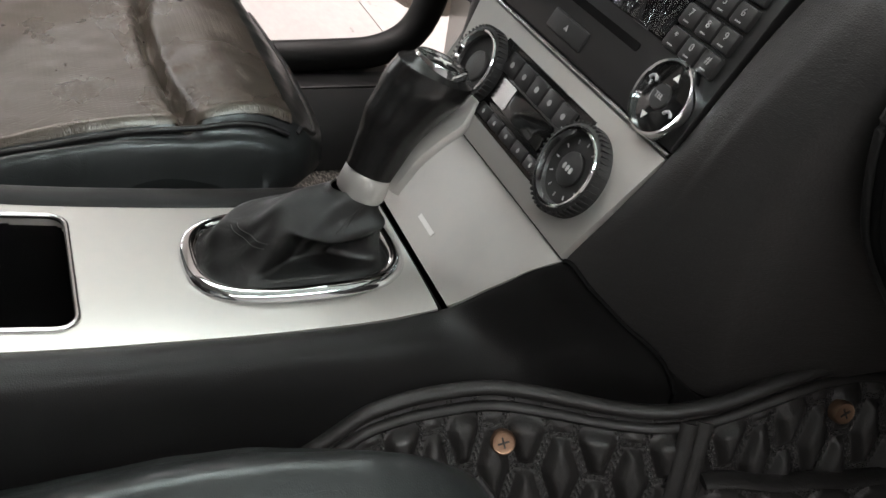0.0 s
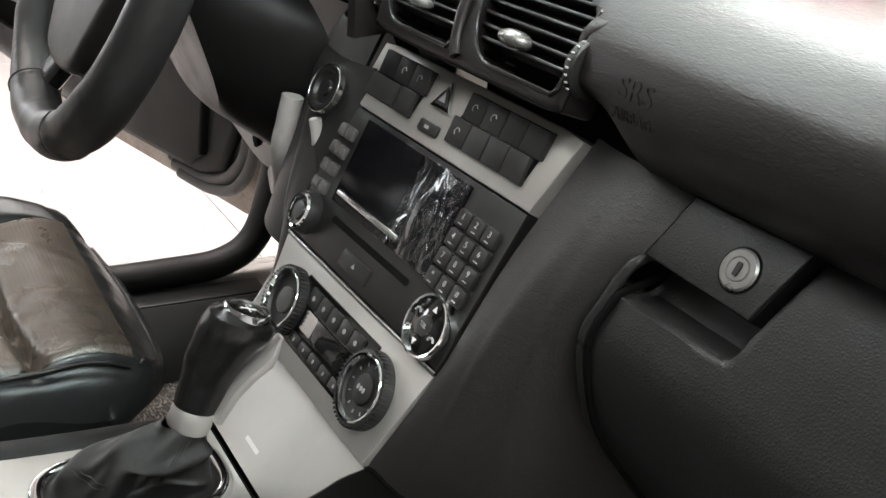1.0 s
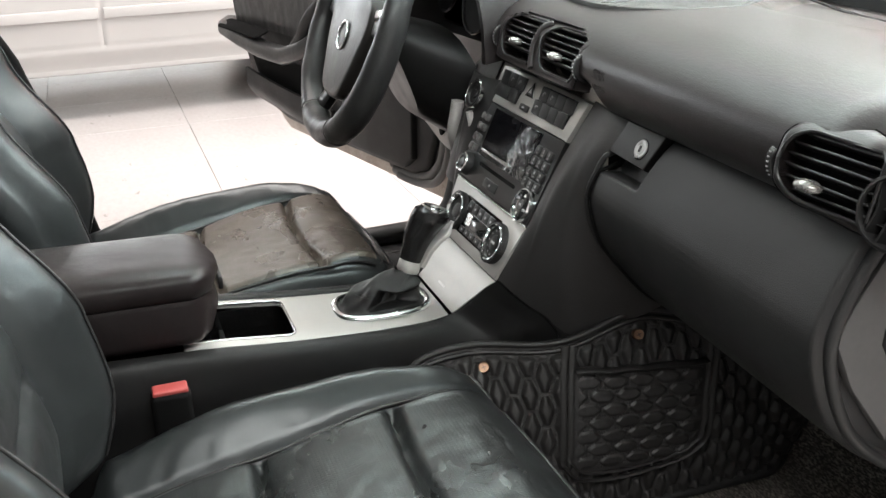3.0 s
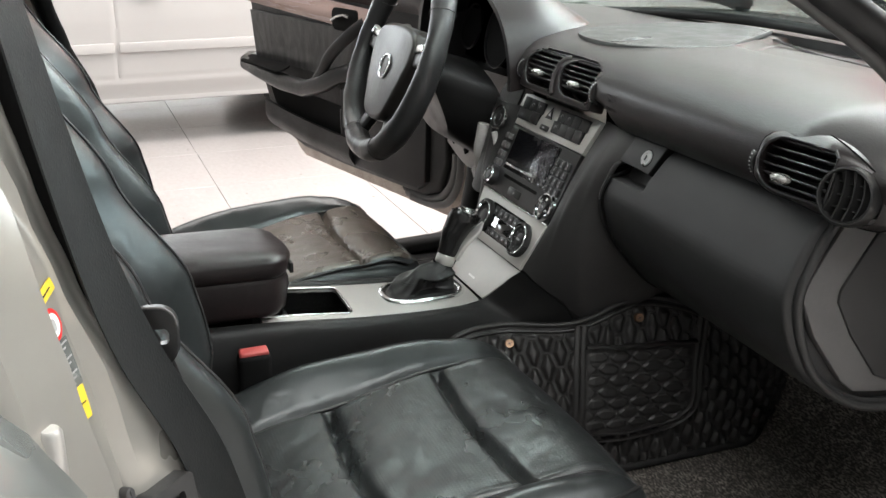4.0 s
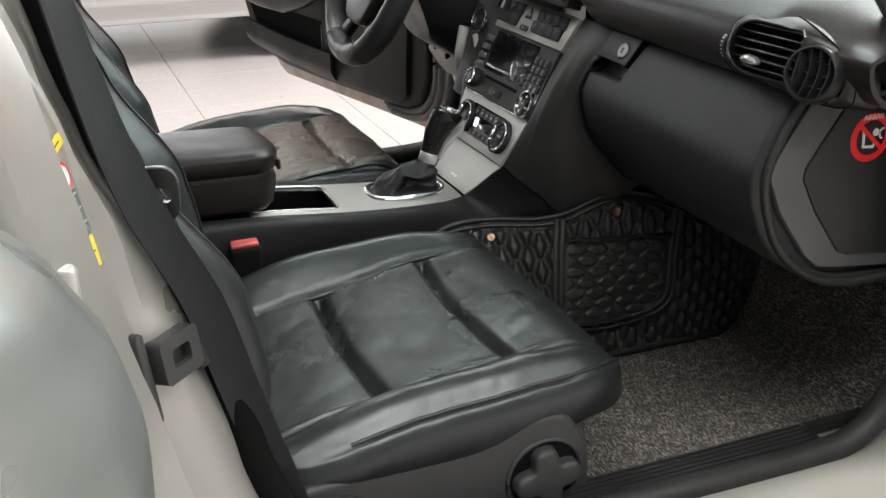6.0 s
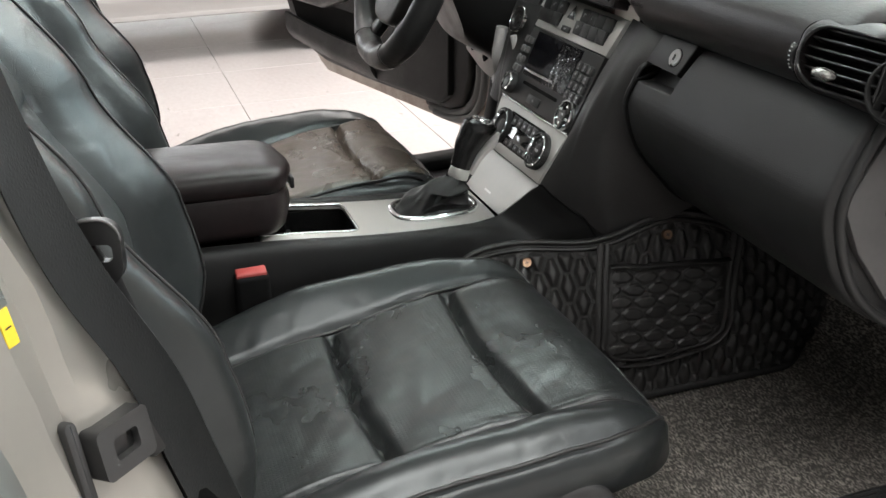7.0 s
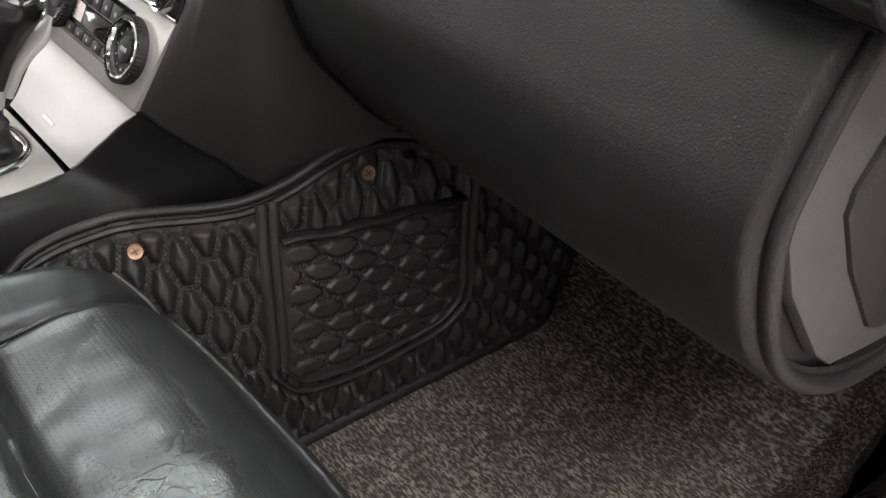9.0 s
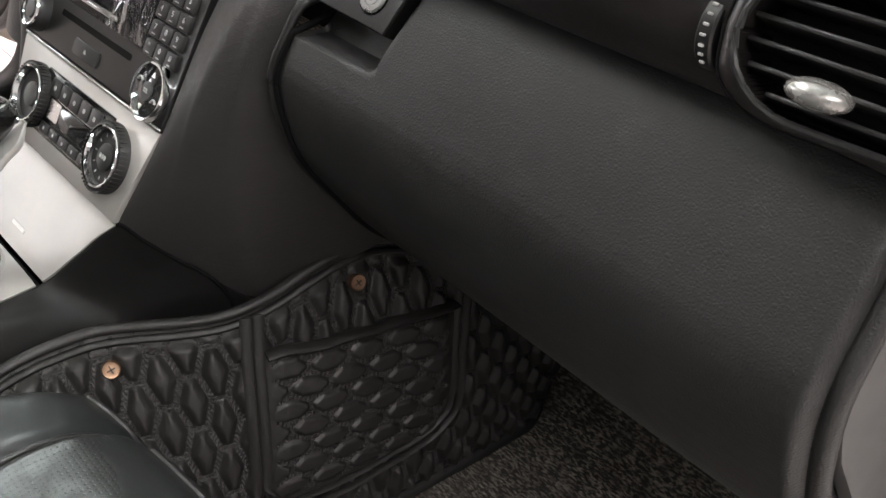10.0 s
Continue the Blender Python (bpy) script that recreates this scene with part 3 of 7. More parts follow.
for s in (1, -1):
    part("centre_pillar", side_of(loft([pillar_section(0.30 + 1.06 * i / 40) for i in range(41)]), s), BODY_PAINT, shell)
    part("pillar_cover", side_of(sweep([pillar_section(0.30 + 1.0 * i / 40)[0] + V(-0.010, 0.012, 0) for i in range(41)], oval(0.015, 0.016, 20, 2.6), up=(1, 0, 0)), s), SHADE_BLACK, shell, "black inner cover and seal of the pillar")

    def rocker(y):
        return [V(0.56, y, 0.25), V(0.572, y, 0.30), V(0.60, y, 0.335), V(0.625, y, 0.352), V(0.655, y, 0.354), V(0.68, y, 0.350), V(0.70, y, 0.335),
                V(0.76, y, 0.320), V(0.81, y, 0.305), V(0.835, y, 0.28), V(0.835, y, 0.21), V(0.80, y, 0.17), V(0.60, y, 0.17)]
    part("sill", side_of(loft([rocker(-1.7 + 2.2 * i / 30) for i in range(31)]), s), BODY_PAINT, shell)
    plate = part("sill_plate", side_of(box(0.596, 0.640, -0.46, 0.19, 0.345, 0.357, 0.003), s), SMOOTH_BLACK, shell, "ribbed black sill plate" if s > 0 else "black sill plate")
    for k in range(5 if s > 0 else 0):
        part("rib", side_of(box(0.601 + 0.0075 * k, 0.6045 + 0.0075 * k, -0.45, 0.18, 0.3565, 0.3590), s), RUBBER, plate)
    part("inner_sill", side_of(loft([[V(0.545, y, 0.262), V(0.553, y, 0.30), V(0.575, y, 0.338), V(0.594, y, 0.354), V(0.606, y, 0.354), V(0.60, y, 0.32), V(0.57, y, 0.25)] for y in (-0.6, -0.3, 0.0, 0.2, 0.3)]), s), DASH_HARD, shell, "black inner sill cover")
    seal = spline([(0.56, -0.60, 1.25), (0.60, -0.25, 1.185), (0.634, -0.04, 1.082), (0.642, 0.040, 1.032), (0.650, 0.123, 0.979), (0.656, 0.182, 0.914), (0.661, 0.232, 0.825), (0.664, 0.270, 0.70), (0.664, 0.288, 0.55), (0.662, 0.272, 0.44), (0.660, 0.225, 0.372), (0.658, 0.14, 0.354), (0.656, -0.10, 0.356), (0.656, -0.42, 0.362)], 80)
    if s < 0:
        seal = spline([(0.56, -0.60, 1.25), (0.60, -0.25, 1.185), (0.634, -0.04, 1.082), (0.650, 0.123, 0.979), (0.661, 0.205, 0.825), (0.664, 0.232, 0.70), (0.664, 0.232, 0.58), (0.662, 0.217, 0.48), (0.660, 0.194, 0.410), (0.658, 0.150, 0.379), (0.657, 0.075, 0.372), (0.656, -0.10, 0.370), (0.656, -0.42, 0.370)], 80)
    part("door_seal", side_of(sweep(seal, oval(0.018, 0.016, 14) if s > 0 else oval(0.022, 0.020, 14)), s), RUBBER, shell, "black rubber door seal")
    inner = spline([(0.53, -0.62, 1.255), (0.588, -0.25, 1.180), (0.620, -0.019, 1.050), (0.626, 0.0355, 1.019), (0.634, 0.1145, 0.9645), (0.642, 0.1625, 0.914), (0.650, 0.235, 0.815)], 40)
    part("pillar_trim", side_of(sweep(inner, oval(0.008, 0.008, 18)), s), GREY_PLASTIC, shell, "grey windscreen pillar trim")
    outer = spline([(0.60, -0.60, 1.295), (0.655, -0.22, 1.220), (0.690, 0.036, 1.079), (0.705, 0.119, 1.025), (0.735, 0.24, 0.94), (0.77, 0.38, 0.865)], 40)
    part("windscreen_pillar", side_of(sweep(outer, oval(0.038, 0.03, 18)), s), BODY_PAINT, shell)

    def hinge_pillar(z):
        x = 0.845 - 0.06 * max(z - 0.75, 0)
        return [V(0.665, 0.30, z), V(0.69, 0.285, z), V(0.705, 0.30, z), V(0.77, 0.315, z), V(x, 0.32, z), V(x + 0.004, 0.34, z), V(x, 0.5, z), V(0.665, 0.5, z)]
    part("hinge_pillar", side_of(loft([hinge_pillar(0.18 + 0.72 * i / 12) for i in range(13)]), s), BODY_PAINT, shell)
    part("fender", side_of(loft([[V(0.80, y, 0.35), V(0.85, y, 0.36), V(0.86, y, 0.6), V(0.845, y, 0.80), V(0.80, y, 0.86), V(0.76, y, 0.86), V(0.78, y, 0.6)] for y in (0.33, 0.6, 1.0, 1.4)]), s), BODY_PAINT, shell)


def roof_shape(u, v):
    x = (u - 0.5) * 1.26
    y = -2.0 + v * 1.55
    return V(x, y, 1.40 - 0.10 * abs(u - 0.5) ** 2 * 4 - 0.10 * (2 * v - 1) ** 4 * (1 if v > 0.5 else 1.5))


# Unseen roof, added to close the car and shade the cabin.
part("roof", sheet(roof_shape, 16, 20, 0.05), BODY_PAINT, shell)
# Unseen lining, pale so that it bounces light onto the silver plates.
part("headliner", sheet(lambda u, v: roof_shape(0.03 + 0.94 * u, 0.03 + 0.94 * v) - V(0, 0, 0.056), 12, 14, 0.004), HEADLINER, shell, "unseen pale cloth headliner, added to bounce light")
part("rear_bulkhead", box(-0.66, 0.66, -2.05, -1.95, 0.25, 1.2), DASH_HARD, shell, "dark rear bulkhead")
part("bonnet", sheet(lambda u, v: V((u - 0.5) * 1.56, 0.62 + 0.95 * v, 0.90 - 0.14 * v * v - 0.05 * (2 * u - 1) ** 2), 14, 12, 0.02), BODY_PAINT, shell)
part("front_end", box(-0.78, 0.78, 1.5, 1.62, 0.2, 0.72, 0.03), BODY_PAINT, shell)
part("cowl", sheet(lambda u, v: V((u - 0.5) * 1.50, 0.53 + 0.08 * v - 0.06 * (2 * u - 1) ** 2, 0.895 + 0.006 * v - 0.05 * (2 * u - 1) ** 4), 14, 6, 0.02), RUBBER, shell, "black plastic scuttle below the windscreen")
# Bulkhead and floor pan near-black, standing in for shade under the dash.
part("firewall", box(-0.70, 0.70, 0.58, 0.62, 0.2, 0.86), SHADE_BLACK, shell, "bulkhead ahead of the footwell, near-black for the shade there")
part("floor_pan", box(-0.66, 0.66, -2.0, 0.60, 0.19, 0.255), SHADE_BLACK, shell)


def screen_shape(u, v):
    k = 2 * u - 1
    wide = 0.70 - 0.12 * v
    return V(k * wide, 0.545 - 1.03 * v - 0.10 * k * k * (1 - 0.3 * v), 0.905 + 0.43 * v - 0.02 * v * v - 0.035 * k * k)


screen = part("windscreen", sheet(screen_shape, 20, 12, 0.005), GLASS, shell, "tinted curved windscreen glass")
screen.visible_shadow = False
part("screen_seal", sweep([screen_shape(i / 40, 0.0) + V(0, -0.010, 0.006) for i in range(41)], oval(0.009, 0.011, 12)), RUBBER, shell, "black rubber windscreen seal")

wiper = thing("windscreen_wiper", (-0.2, 0.53, 0.93), "black wiper lying along the foot of the windscreen", "wiper")
part("arm", sweep(spline([(-0.50, 0.538, 0.930), (-0.40, 0.540, 0.946), (-0.24, 0.528, 0.950), (-0.11, 0.508, 0.942)], 24), oval(0.016, 0.013, 14, 2.6)), SMOOTH_BLACK, wiper)
part("blade", sweep(spline([(-0.56, 0.497, 0.928), (-0.36, 0.503, 0.946), (-0.09, 0.490, 0.950)], 24), oval(0.006, 0.010, 8)), RUBBER, wiper)
part("tip", rounded_box(0.06, 0.024, 0.018, 0.007), SMOOTH_BLACK, wiper, m=pose(-0.105, 0.497, 0.950, 0, 0, -8))

# footwell carpet, over tunnel and toe board
carpet = structure("carpet_floor", sheet(lambda u, v: V(0.10 + 0.455 * u, -0.65 + 1.2 * v, 0.268 + 0.10 * smooth(0.36, 0.60, -0.65 + 1.2 * v) * 2.2 + 0.0025 * noise.noise((u * 90, v * 160, 0)) + 0.03 * smooth(0.9, 1.0, u)), 120, 220, 0.02), CARPET, "heathered grey carpet in the passenger footwell", "carpet")
structure("carpet_floor_left", sheet(lambda u, v: V(-0.555 + 0.455 * u, -0.65 + 1.2 * v, 0.268 + 0.22 * smooth(0.36, 0.60, -0.65 + 1.2 * v)), 20, 40, 0.02), CARPET, "dark grey carpet in the driver's footwell", "carpet")


# ---- dashboard ----
dash = thing("dashboard", (0, 0.25, 0.60), "black grained dashboard with silver centre trim and round air vents", "dashboard")


def dash_top_profile(x):
    """(y, z) of the padded upper dash, from its lower lip over the roll to the windscreen."""
    end = smooth(0.56, 0.69, abs(x))
    push = 0.036 * end
    fall = 0.030 * end
    mid = 1 - smooth(0.125, 0.175, abs(x - 0.022))
    return [(0.150 + push, 0.796 + 0.024 * mid), (0.120 + push, 0.800 + 0.024 * mid), (0.094 + push + 0.006 * mid, 0.810 + 0.022 * mid), (0.078 + push + 0.006 * mid, 0.828 + 0.012 * mid), (0.073 + push, 0.850), (0.080 + push, 0.874 - fall * 0.5),
            (0.105 + push * 0.8, 0.894 - fall), (0.145 + push * 0.6, 0.905 - fall), (0.20 + push * 0.4, 0.910 - fall), (0.30, 0.910 - fall), (0.40, 0.905 - fall), (0.47, 0.898 - fall), (0.535 - 0.08 * (x / 0.7) ** 2, 0.890 - fall)]


VENTS = ((0.026, 0.112, 0.862, 0.029), (0.574, 0.047, 0.847, 0.028), (-0.335, 0.204, 0.845, 0.080))


def dash_top(u, v):
    x = -0.70 + 1.40 * u
    p = spline([(x, y, z) for y, z in dash_top_profile(x)], 91)
    q = p[min(int(v * 90 + 0.5), 90)]
    crest = curve_at([(0.10, 0.305), (0.30, 0.285), (0.42, 0.250), (0.60, 0.165), (0.70, 0.13)], x)
    edge = 0.140 - 0.72 * (q.y - 0.315)
    dip = 0.011 * smooth(edge, edge + 0.014, x) * smooth(crest, crest + 0.035 + 0.09 * smooth(0.16, 0.40, x), q.y)
    well = 0.0
    if v < 0.6:
        for vx, vw, vz, vh in VENTS:
            well = max(well, (0.055 if vx > 0 else 0.17) * (1 - smooth(0.90, 1.04, (((x - vx) / vw) ** 4 + ((q.z - vz) / vh) ** 4) ** 0.25)))
    return q + V(0, well, -dip)


part("padded_top", sheet(dash_top, 280, 90, 0.006), DASH_SOFT, dash, "black grained padded dash top", sharp=60)

# instrument hood: an arch that dies away into the dash top
HOOD_X = -0.335


def hood_point(a, y, grow):
    """a from 0 (right foot) to pi (left foot)."""
    w, h = 0.218 * grow, 0.165 * grow
    c, s = math.cos(a), math.sin(a)
    x = HOOD_X + w * math.copysign(abs(c) ** 0.75, c)
    return V(x, y, 0.815 + h * abs(s) ** 0.8)


def hood(u, v):
    a = math.pi * u
    y = 0.045 + 0.36 * v
    q = hood_point(a, y + 0.012 * abs(math.cos(a)), 1.0)
    return V(q.x, q.y, q.z + 0.006 * math.sin(math.pi * min(v * 3, 1)) - (q.z - 0.80) * smooth(0.15, 0.9, v) * 0.72)


part("instrument_hood", sheet(hood, 48, 24, 0.012), DASH_SOFT, dash, "black grained hood over the instruments")
bm = bmesh.new()
bm.faces.new([bm.verts.new(hood_point(math.pi * i / 40, 0.15, 0.97)) for i in range(41)])
bmesh.ops.solidify(bm, geom=bm.faces[:], thickness=-0.02)
cluster = part("instrument_panel", bm, GLOSS_BLACK, dash, "dark unlit instrument panel")
for gx, gr in ((-0.195, 0.044), (-0.335, 0.062), (-0.475, 0.044)):
    gm = frame_of((gx, 0.143, 0.878), (1, 0, 0), (0, 0.25, 0.97))
    part("gauge_ring", lathe([(gr, 0), (gr + 0.002, 0.003), (gr + 0.001, 0.006), (gr - 0.001, 0.005), (gr - 0.003, 0)], 48), COLUMN_BLACK, cluster, "thin dark gauge ring", m=gm)
    part("gauge_face", lathe([(0, 0.002), (gr - 0.003, 0.002), (gr - 0.003, 0)], 48), SHADE_BLACK, cluster, m=gm)

# the lower dash on the passenger's side
def knee(x):
    """(y, z) of the glovebox face, from under the padded lip down and forwards."""
    k = smooth(0.20, 0.62, x)
    return [(0.110 + 0.01 * k, 0.812), (0.088 + 0.008 * k, 0.790), (0.068 + 0.004 * k, 0.752 - 0.006 * k), (0.059 + 0.002 * k, 0.716 - 0.008 * k), (0.073, 0.664 - 0.008 * k),
            (0.104 - 0.004 * k, 0.620 - 0.010 * k), (0.138 + 0.012 * k, 0.585 - 0.012 * k), (0.190 + 0.02 * k, 0.570 - 0.012 * k), (0.33, 0.568 - 0.012 * k)]


def knee_face(x0, x1):
    def f(u, v):
        x = x0(v) + (x1 - x0(v)) * u
        p = spline([(x, y, z) for y, z in knee(x)], 41)
        s = v * 40
        i = min(int(s), 39)
        q = p[i].lerp(p[i + 1], s - i) + V(0, 0.012, 0) * smooth(0.968, 1.0, u) ** 2
        nx, ny = q.x - 0.250, (q.z - 0.754) / 0.887
        dent = smooth(-0.0345, -0.027, nx) * (1 - smooth(0.040, 0.050, nx - 0.25 * max(ny, 0))) * smooth(-0.0055, 0.004, ny) * (1 - smooth(0.050, 0.060, ny))
        return q + V(0, 0.020, -0.008) * dent
    return f


GAP_KEYS = [(0.0, 0.232), (0.12, 0.227), (0.25, 0.216), (0.37, 0.209), (0.50, 0.211), (0.62, 0.219), (0.75, 0.232), (1.0, 0.26)]
glovebox = part("glovebox_lid", sheet(knee_face(lambda v: curve_at(GAP_KEYS, v) + 0.004, 0.607), 170, 150, 0.010), DASH_HARD, dash, "large black glovebox lid")
def gap_line(shift, lift):
    f = knee_face(lambda v: curve_at(GAP_KEYS, v) + shift, 0.60)
    return [f(0.0, i / 60 * 0.76) + V(0, -lift, lift * 0.3) for i in range(61)]


part("lid_gap", sweep(gap_line(0.002, 0.0008), oval(0.0024, 0.0024, 10)), SHADE_BLACK, dash, "dark gap beside the glovebox lid")
part("cheek_rim", sweep(gap_line(-0.0035, 0.0002), oval(0.0034, 0.0034, 12)), DASH_HARD, dash, "rounded rim beside the glovebox lid")
# latch block with its lock, over the notch that serves as a grip
NM = frame_of((0.250, 0.0655, 0.754), (1, 0.01, 0), (0, 0.52, 1))
latch_o = [(-0.0262, 0.0240), (0.0480, 0.0215), (0.0600, 0.0620), (-0.0160, 0.0620)]
part("latch_shadow_gap", slab([(-0.0274, 0.0235), (0.0492, 0.0208), (0.0614, 0.0625), (-0.0172, 0.0625)], -0.012, 0.0004), SHADE_BLACK, glovebox, "dark joint round the latch", m=NM.copy())
latch = part("latch_block", slab(latch_o, -0.016, 0.0012, 0.0008), DASH_HARD, glovebox, "smooth black latch block", m=NM.copy())
lm_ = NM @ pose(0.030, 0.0400, 0.0012) @ Matrix.Diagonal((0.88, 0.88, 0.9, 1))
part("lock_seat", lathe([(0, 0.0004), (0.0134, 0.0004), (0.0138, 0)], 36), SHADE_BLACK, latch, m=lm_.copy())
part("lock_ring", lathe([(0, 0.0022), (0.0066, 0.0022), (0.0072, 0.0014), (0.0078, 0.0022), (0.0112, 0.0022), (0.0124, 0.0010), (0.0124, 0.0)], 32), LOCK_METAL, latch, "silver lock cylinder", m=lm_.copy())
part("key_slot", slab(rrect(0.0034, 0.0086, 0.0012), 0.0, 0.0030), BLACK_PRINT, latch, m=lm_.copy())

# the end of the dash, seen with the door open
END_X = 0.612
edge = spline([(y, z, 0) for y, z in ((0.135, 0.818), (0.104, 0.802), (0.082, 0.772), (0.062, 0.735), (0.059, 0.706), (0.084, 0.650), (0.130, 0.590), (0.156, 0.569), (0.20, 0.562), (0.27, 0.556))], 50)
end_m = Matrix(((0, 0, 1, END_X - 0.012), (1, 0, 0, 0), (0, 1, 0, 0), (0, 0, 0, 1)))
outline = [(p.x + 0.007, p.y) for p in edge] + [(0.305, 0.555), (0.305, 0.81), (0.24, 0.83)]
end_panel = part("end_panel", slab(outline, -0.02, -0.002), DASH_HARD, dash, "black end panel of the dash", m=end_m)
lid_end = knee_face(lambda v: 0.3, 0.607)
part("end_ridge", sweep([lid_end(1.0, 0.02 + 0.92 * i / 70) + V(0.0005, 0.001, 0) for i in range(71)], oval(0.0058, 0.0058, 14), up=(1, 0, 0)), DASH_HARD, dash, "rounded ridge round the dash end")


cover = [(0.128, 0.796), (0.102, 0.758), (0.082, 0.724), (0.080, 0.708), (0.100, 0.664), (0.146, 0.602), (0.166, 0.586), (0.20, 0.580), (0.29, 0.570), (0.295, 0.795)]
part("end_cover", slab(cover, 0.0, 0.009, 0.004), GREY_PLASTIC, end_panel, "grey plastic cover on the dash end", m=end_m)
field = [(0.176, 0.790), (0.150, 0.752), (0.126, 0.716), (0.125, 0.702), (0.148, 0.660), (0.190, 0.604), (0.206, 0.597), (0.28, 0.588), (0.285, 0.788)]
part("end_field", slab(field, 0.0, 0.0125, 0.003), DASH_HARD, end_panel, "dark field of the end cover", m=end_m)
sticker = thing("airbag_warning_sticker", (END_X + 0.001, 0.211, 0.742), "round red and white warning sticker on the dash end", "sticker")
sm = end_m @ pose(0.212, 0.743, 0.0126)
part("red_disc", lathe([(0, 0.0006), (0.0285, 0.0006), (0.029, 0)], 48), RED_PRINT, sticker, m=sm.copy())
part("inner_field", lathe([(0, 0.0009), (0.0205, 0.0009), (0.0208, 0.0005)], 48), BLACK_PRINT, sticker, m=sm.copy())
part("seat_sign", sweep([sm @ V(x, y, 0.0011) for x, y in ((-0.012, 0.009), (-0.010, -0.010), (0.004, -0.011), (0.007, -0.004))], [(-0.002, -0.0003), (0.002, -0.0003), (0.002, 0.0003), (-0.002, 0.0003)], up=(1, 0, 0)), WHITE_PRINT, sticker)
part("round_sign", lathe([(0, 0.0014), (0.0045, 0.0014), (0.0046, 0.0008)], 20), WHITE_PRINT, sticker, m=sm @ pose(0.006, 0.006, 0))
part("curved_sign", sweep([sm @ V(0.0155 + 0.004 * math.cos(a), 0.004 + 0.006 * math.sin(a), 0.0012) for a in (1.2, 1.9, 2.6, 3.3, 4.0, 4.7)], 0.0013), WHITE_PRINT, sticker)
part("slash", slab([(-0.019, 0.013), (-0.016, 0.017), (0.019, -0.013), (0.016, -0.017)], 0.0012, 0.0017), RED_PRINT, sticker, m=sm.copy())
lettering("AIRBAG", 0.0085, WHITE_PRINT, sticker, sm @ pose(0, 0.0243, 0.0009))

# driver's side lower dash, in shade, with the curved grey bracket under the column
part("knee_panel", sheet(lambda u, v: V(-0.66 + 0.41 * u, 0.12 + 0.10 * v + 0.04 * u, 0.80 - 0.20 * v), 16, 12, 0.02), DASH_HARD, dash, "black knee panel under the wheel")
def lower_trim(u, v):
    a, b = V(-0.47, 0.092, 0.642), V(-0.345, 0.104, 0.618)
    c, d = V(-0.35, 0.066, 0.690), V(-0.205, 0.056, 0.725)
    low = a.lerp(b, u) - V(0, 0, 0.012) * math.sin(math.pi * u)
    top = c.lerp(d, u)
    return low.lerp(top, v) + V(0, -0.016, 0.006) * math.sin(math.pi * v)


trim = part("lower_trim", sheet(lower_trim, 30, 20, 0.012), LOWER_TRIM, dash, "light grey lower trim under the column")
for pts, w in ((((0.62, 0.92), (0.66, 0.70), (0.74, 0.52), (0.84, 0.50)), 0.012), (((0.14, 0.80), (0.22, 0.66), (0.30, 0.60)), 0.008)):
    # Dark strips laid on the trim in place of shaded openings.
    part("trim_slot", sweep(spline([tuple(lower_trim(*q) + V(0, -0.003, 0.001)) for q in pts], 20), oval(w, 0.003, 12), up=(0, -1, 0.3), scale=lambda f: 0.35 + 0.65 * math.sin(math.pi * min(max(f, 0.05), 0.95))), SHADE_BLACK, trim, "near-black strip standing for a shaded opening in the lower trim")
part("trim_arm", sweep(spline([(-0.345, 0.098, 0.622), (-0.29, 0.080, 0.625), (-0.235, 0.060, 0.655), (-0.205, 0.045, 0.70), (-0.20, 0.050, 0.745)], 30), oval(0.011, 0.010, 14)), LOWER_TRIM, dash, "light grey arm of the lower trim")
part("side_strip", sweep(spline([(-0.143, 0.046, 0.742), (-0.143, 0.050, 0.715), (-0.142, 0.043, 0.680), (-0.141, 0.031, 0.635), (-0.140, 0.004, 0.586), (-0.138, -0.020, 0.560)], 40), oval(0.0042, 0.0055, 12)), LOWER_TRIM, dash, "slender grey strip beside the centre stack")

# ignition switch on the panel beside the wheel
part("ignition_panel", sheet(lambda u, v: V(-0.212 + 0.10 * u + 0.016 * (1 - v), 0.070 - 0.055 * (1 - v) + 0.012 * (2 * u - 1) ** 2, 0.640 + 0.15 * v), 16, 16, 0.012), DASH_HARD, dash, "black panel round the ignition switch")
im = frame_of((-0.150, 0.060, 0.764), (1, 0.05, 0), (0, 0.42, 0.9))
ignition = part("ignition_switch", lathe([(0, 0.004), (0.006, 0.004), (0.007, 0.002), (0.013, 0.002), (0.0150, 0.005), (0.0185, 0.0055), (0.020, 0.0)], 40), SMOOTH_BLACK, dash, m=im.copy())
part("ignition_ring", lathe([(0.0200, 0.0), (0.0202, 0.0050), (0.0207, 0.0058), (0.0213, 0.0052), (0.0216, 0.0)], 40), SILVER_EDGE, ignition, "thin silver ring", m=im.copy())


# ---- air vents ----
def vent_outline(w, h):
    """A vent opening, counter-clockwise, with a bowed side."""
    pts = [(w / 2 - 0.004, -h / 2), (w / 2, -h / 2 + 0.004), (w / 2 + 0.002, h / 2 - 0.006), (w / 2 - 0.004, h / 2)]
    for i in range(13):
        a = radians(90 + 180 * i / 12)
        pts.append((-w / 2 + 0.030 + 0.030 * math.cos(a), h / 2 * math.sin(a)))
    return pts


def chrome_tab(m, parent):
    bm = lathe([(0, 0.5), (0.18, 0.47), (0.36, 0.36), (0.46, 0.2), (0.5, 0.0), (0.46, -0.2), (0.36, -0.36), (0, -0.5)], 28)
    return part("vent_tab", bm, TAB, parent, "dull silver thumb tab", m=m @ Matrix.Diagonal((0.027, 0.012, 0.020, 1)))


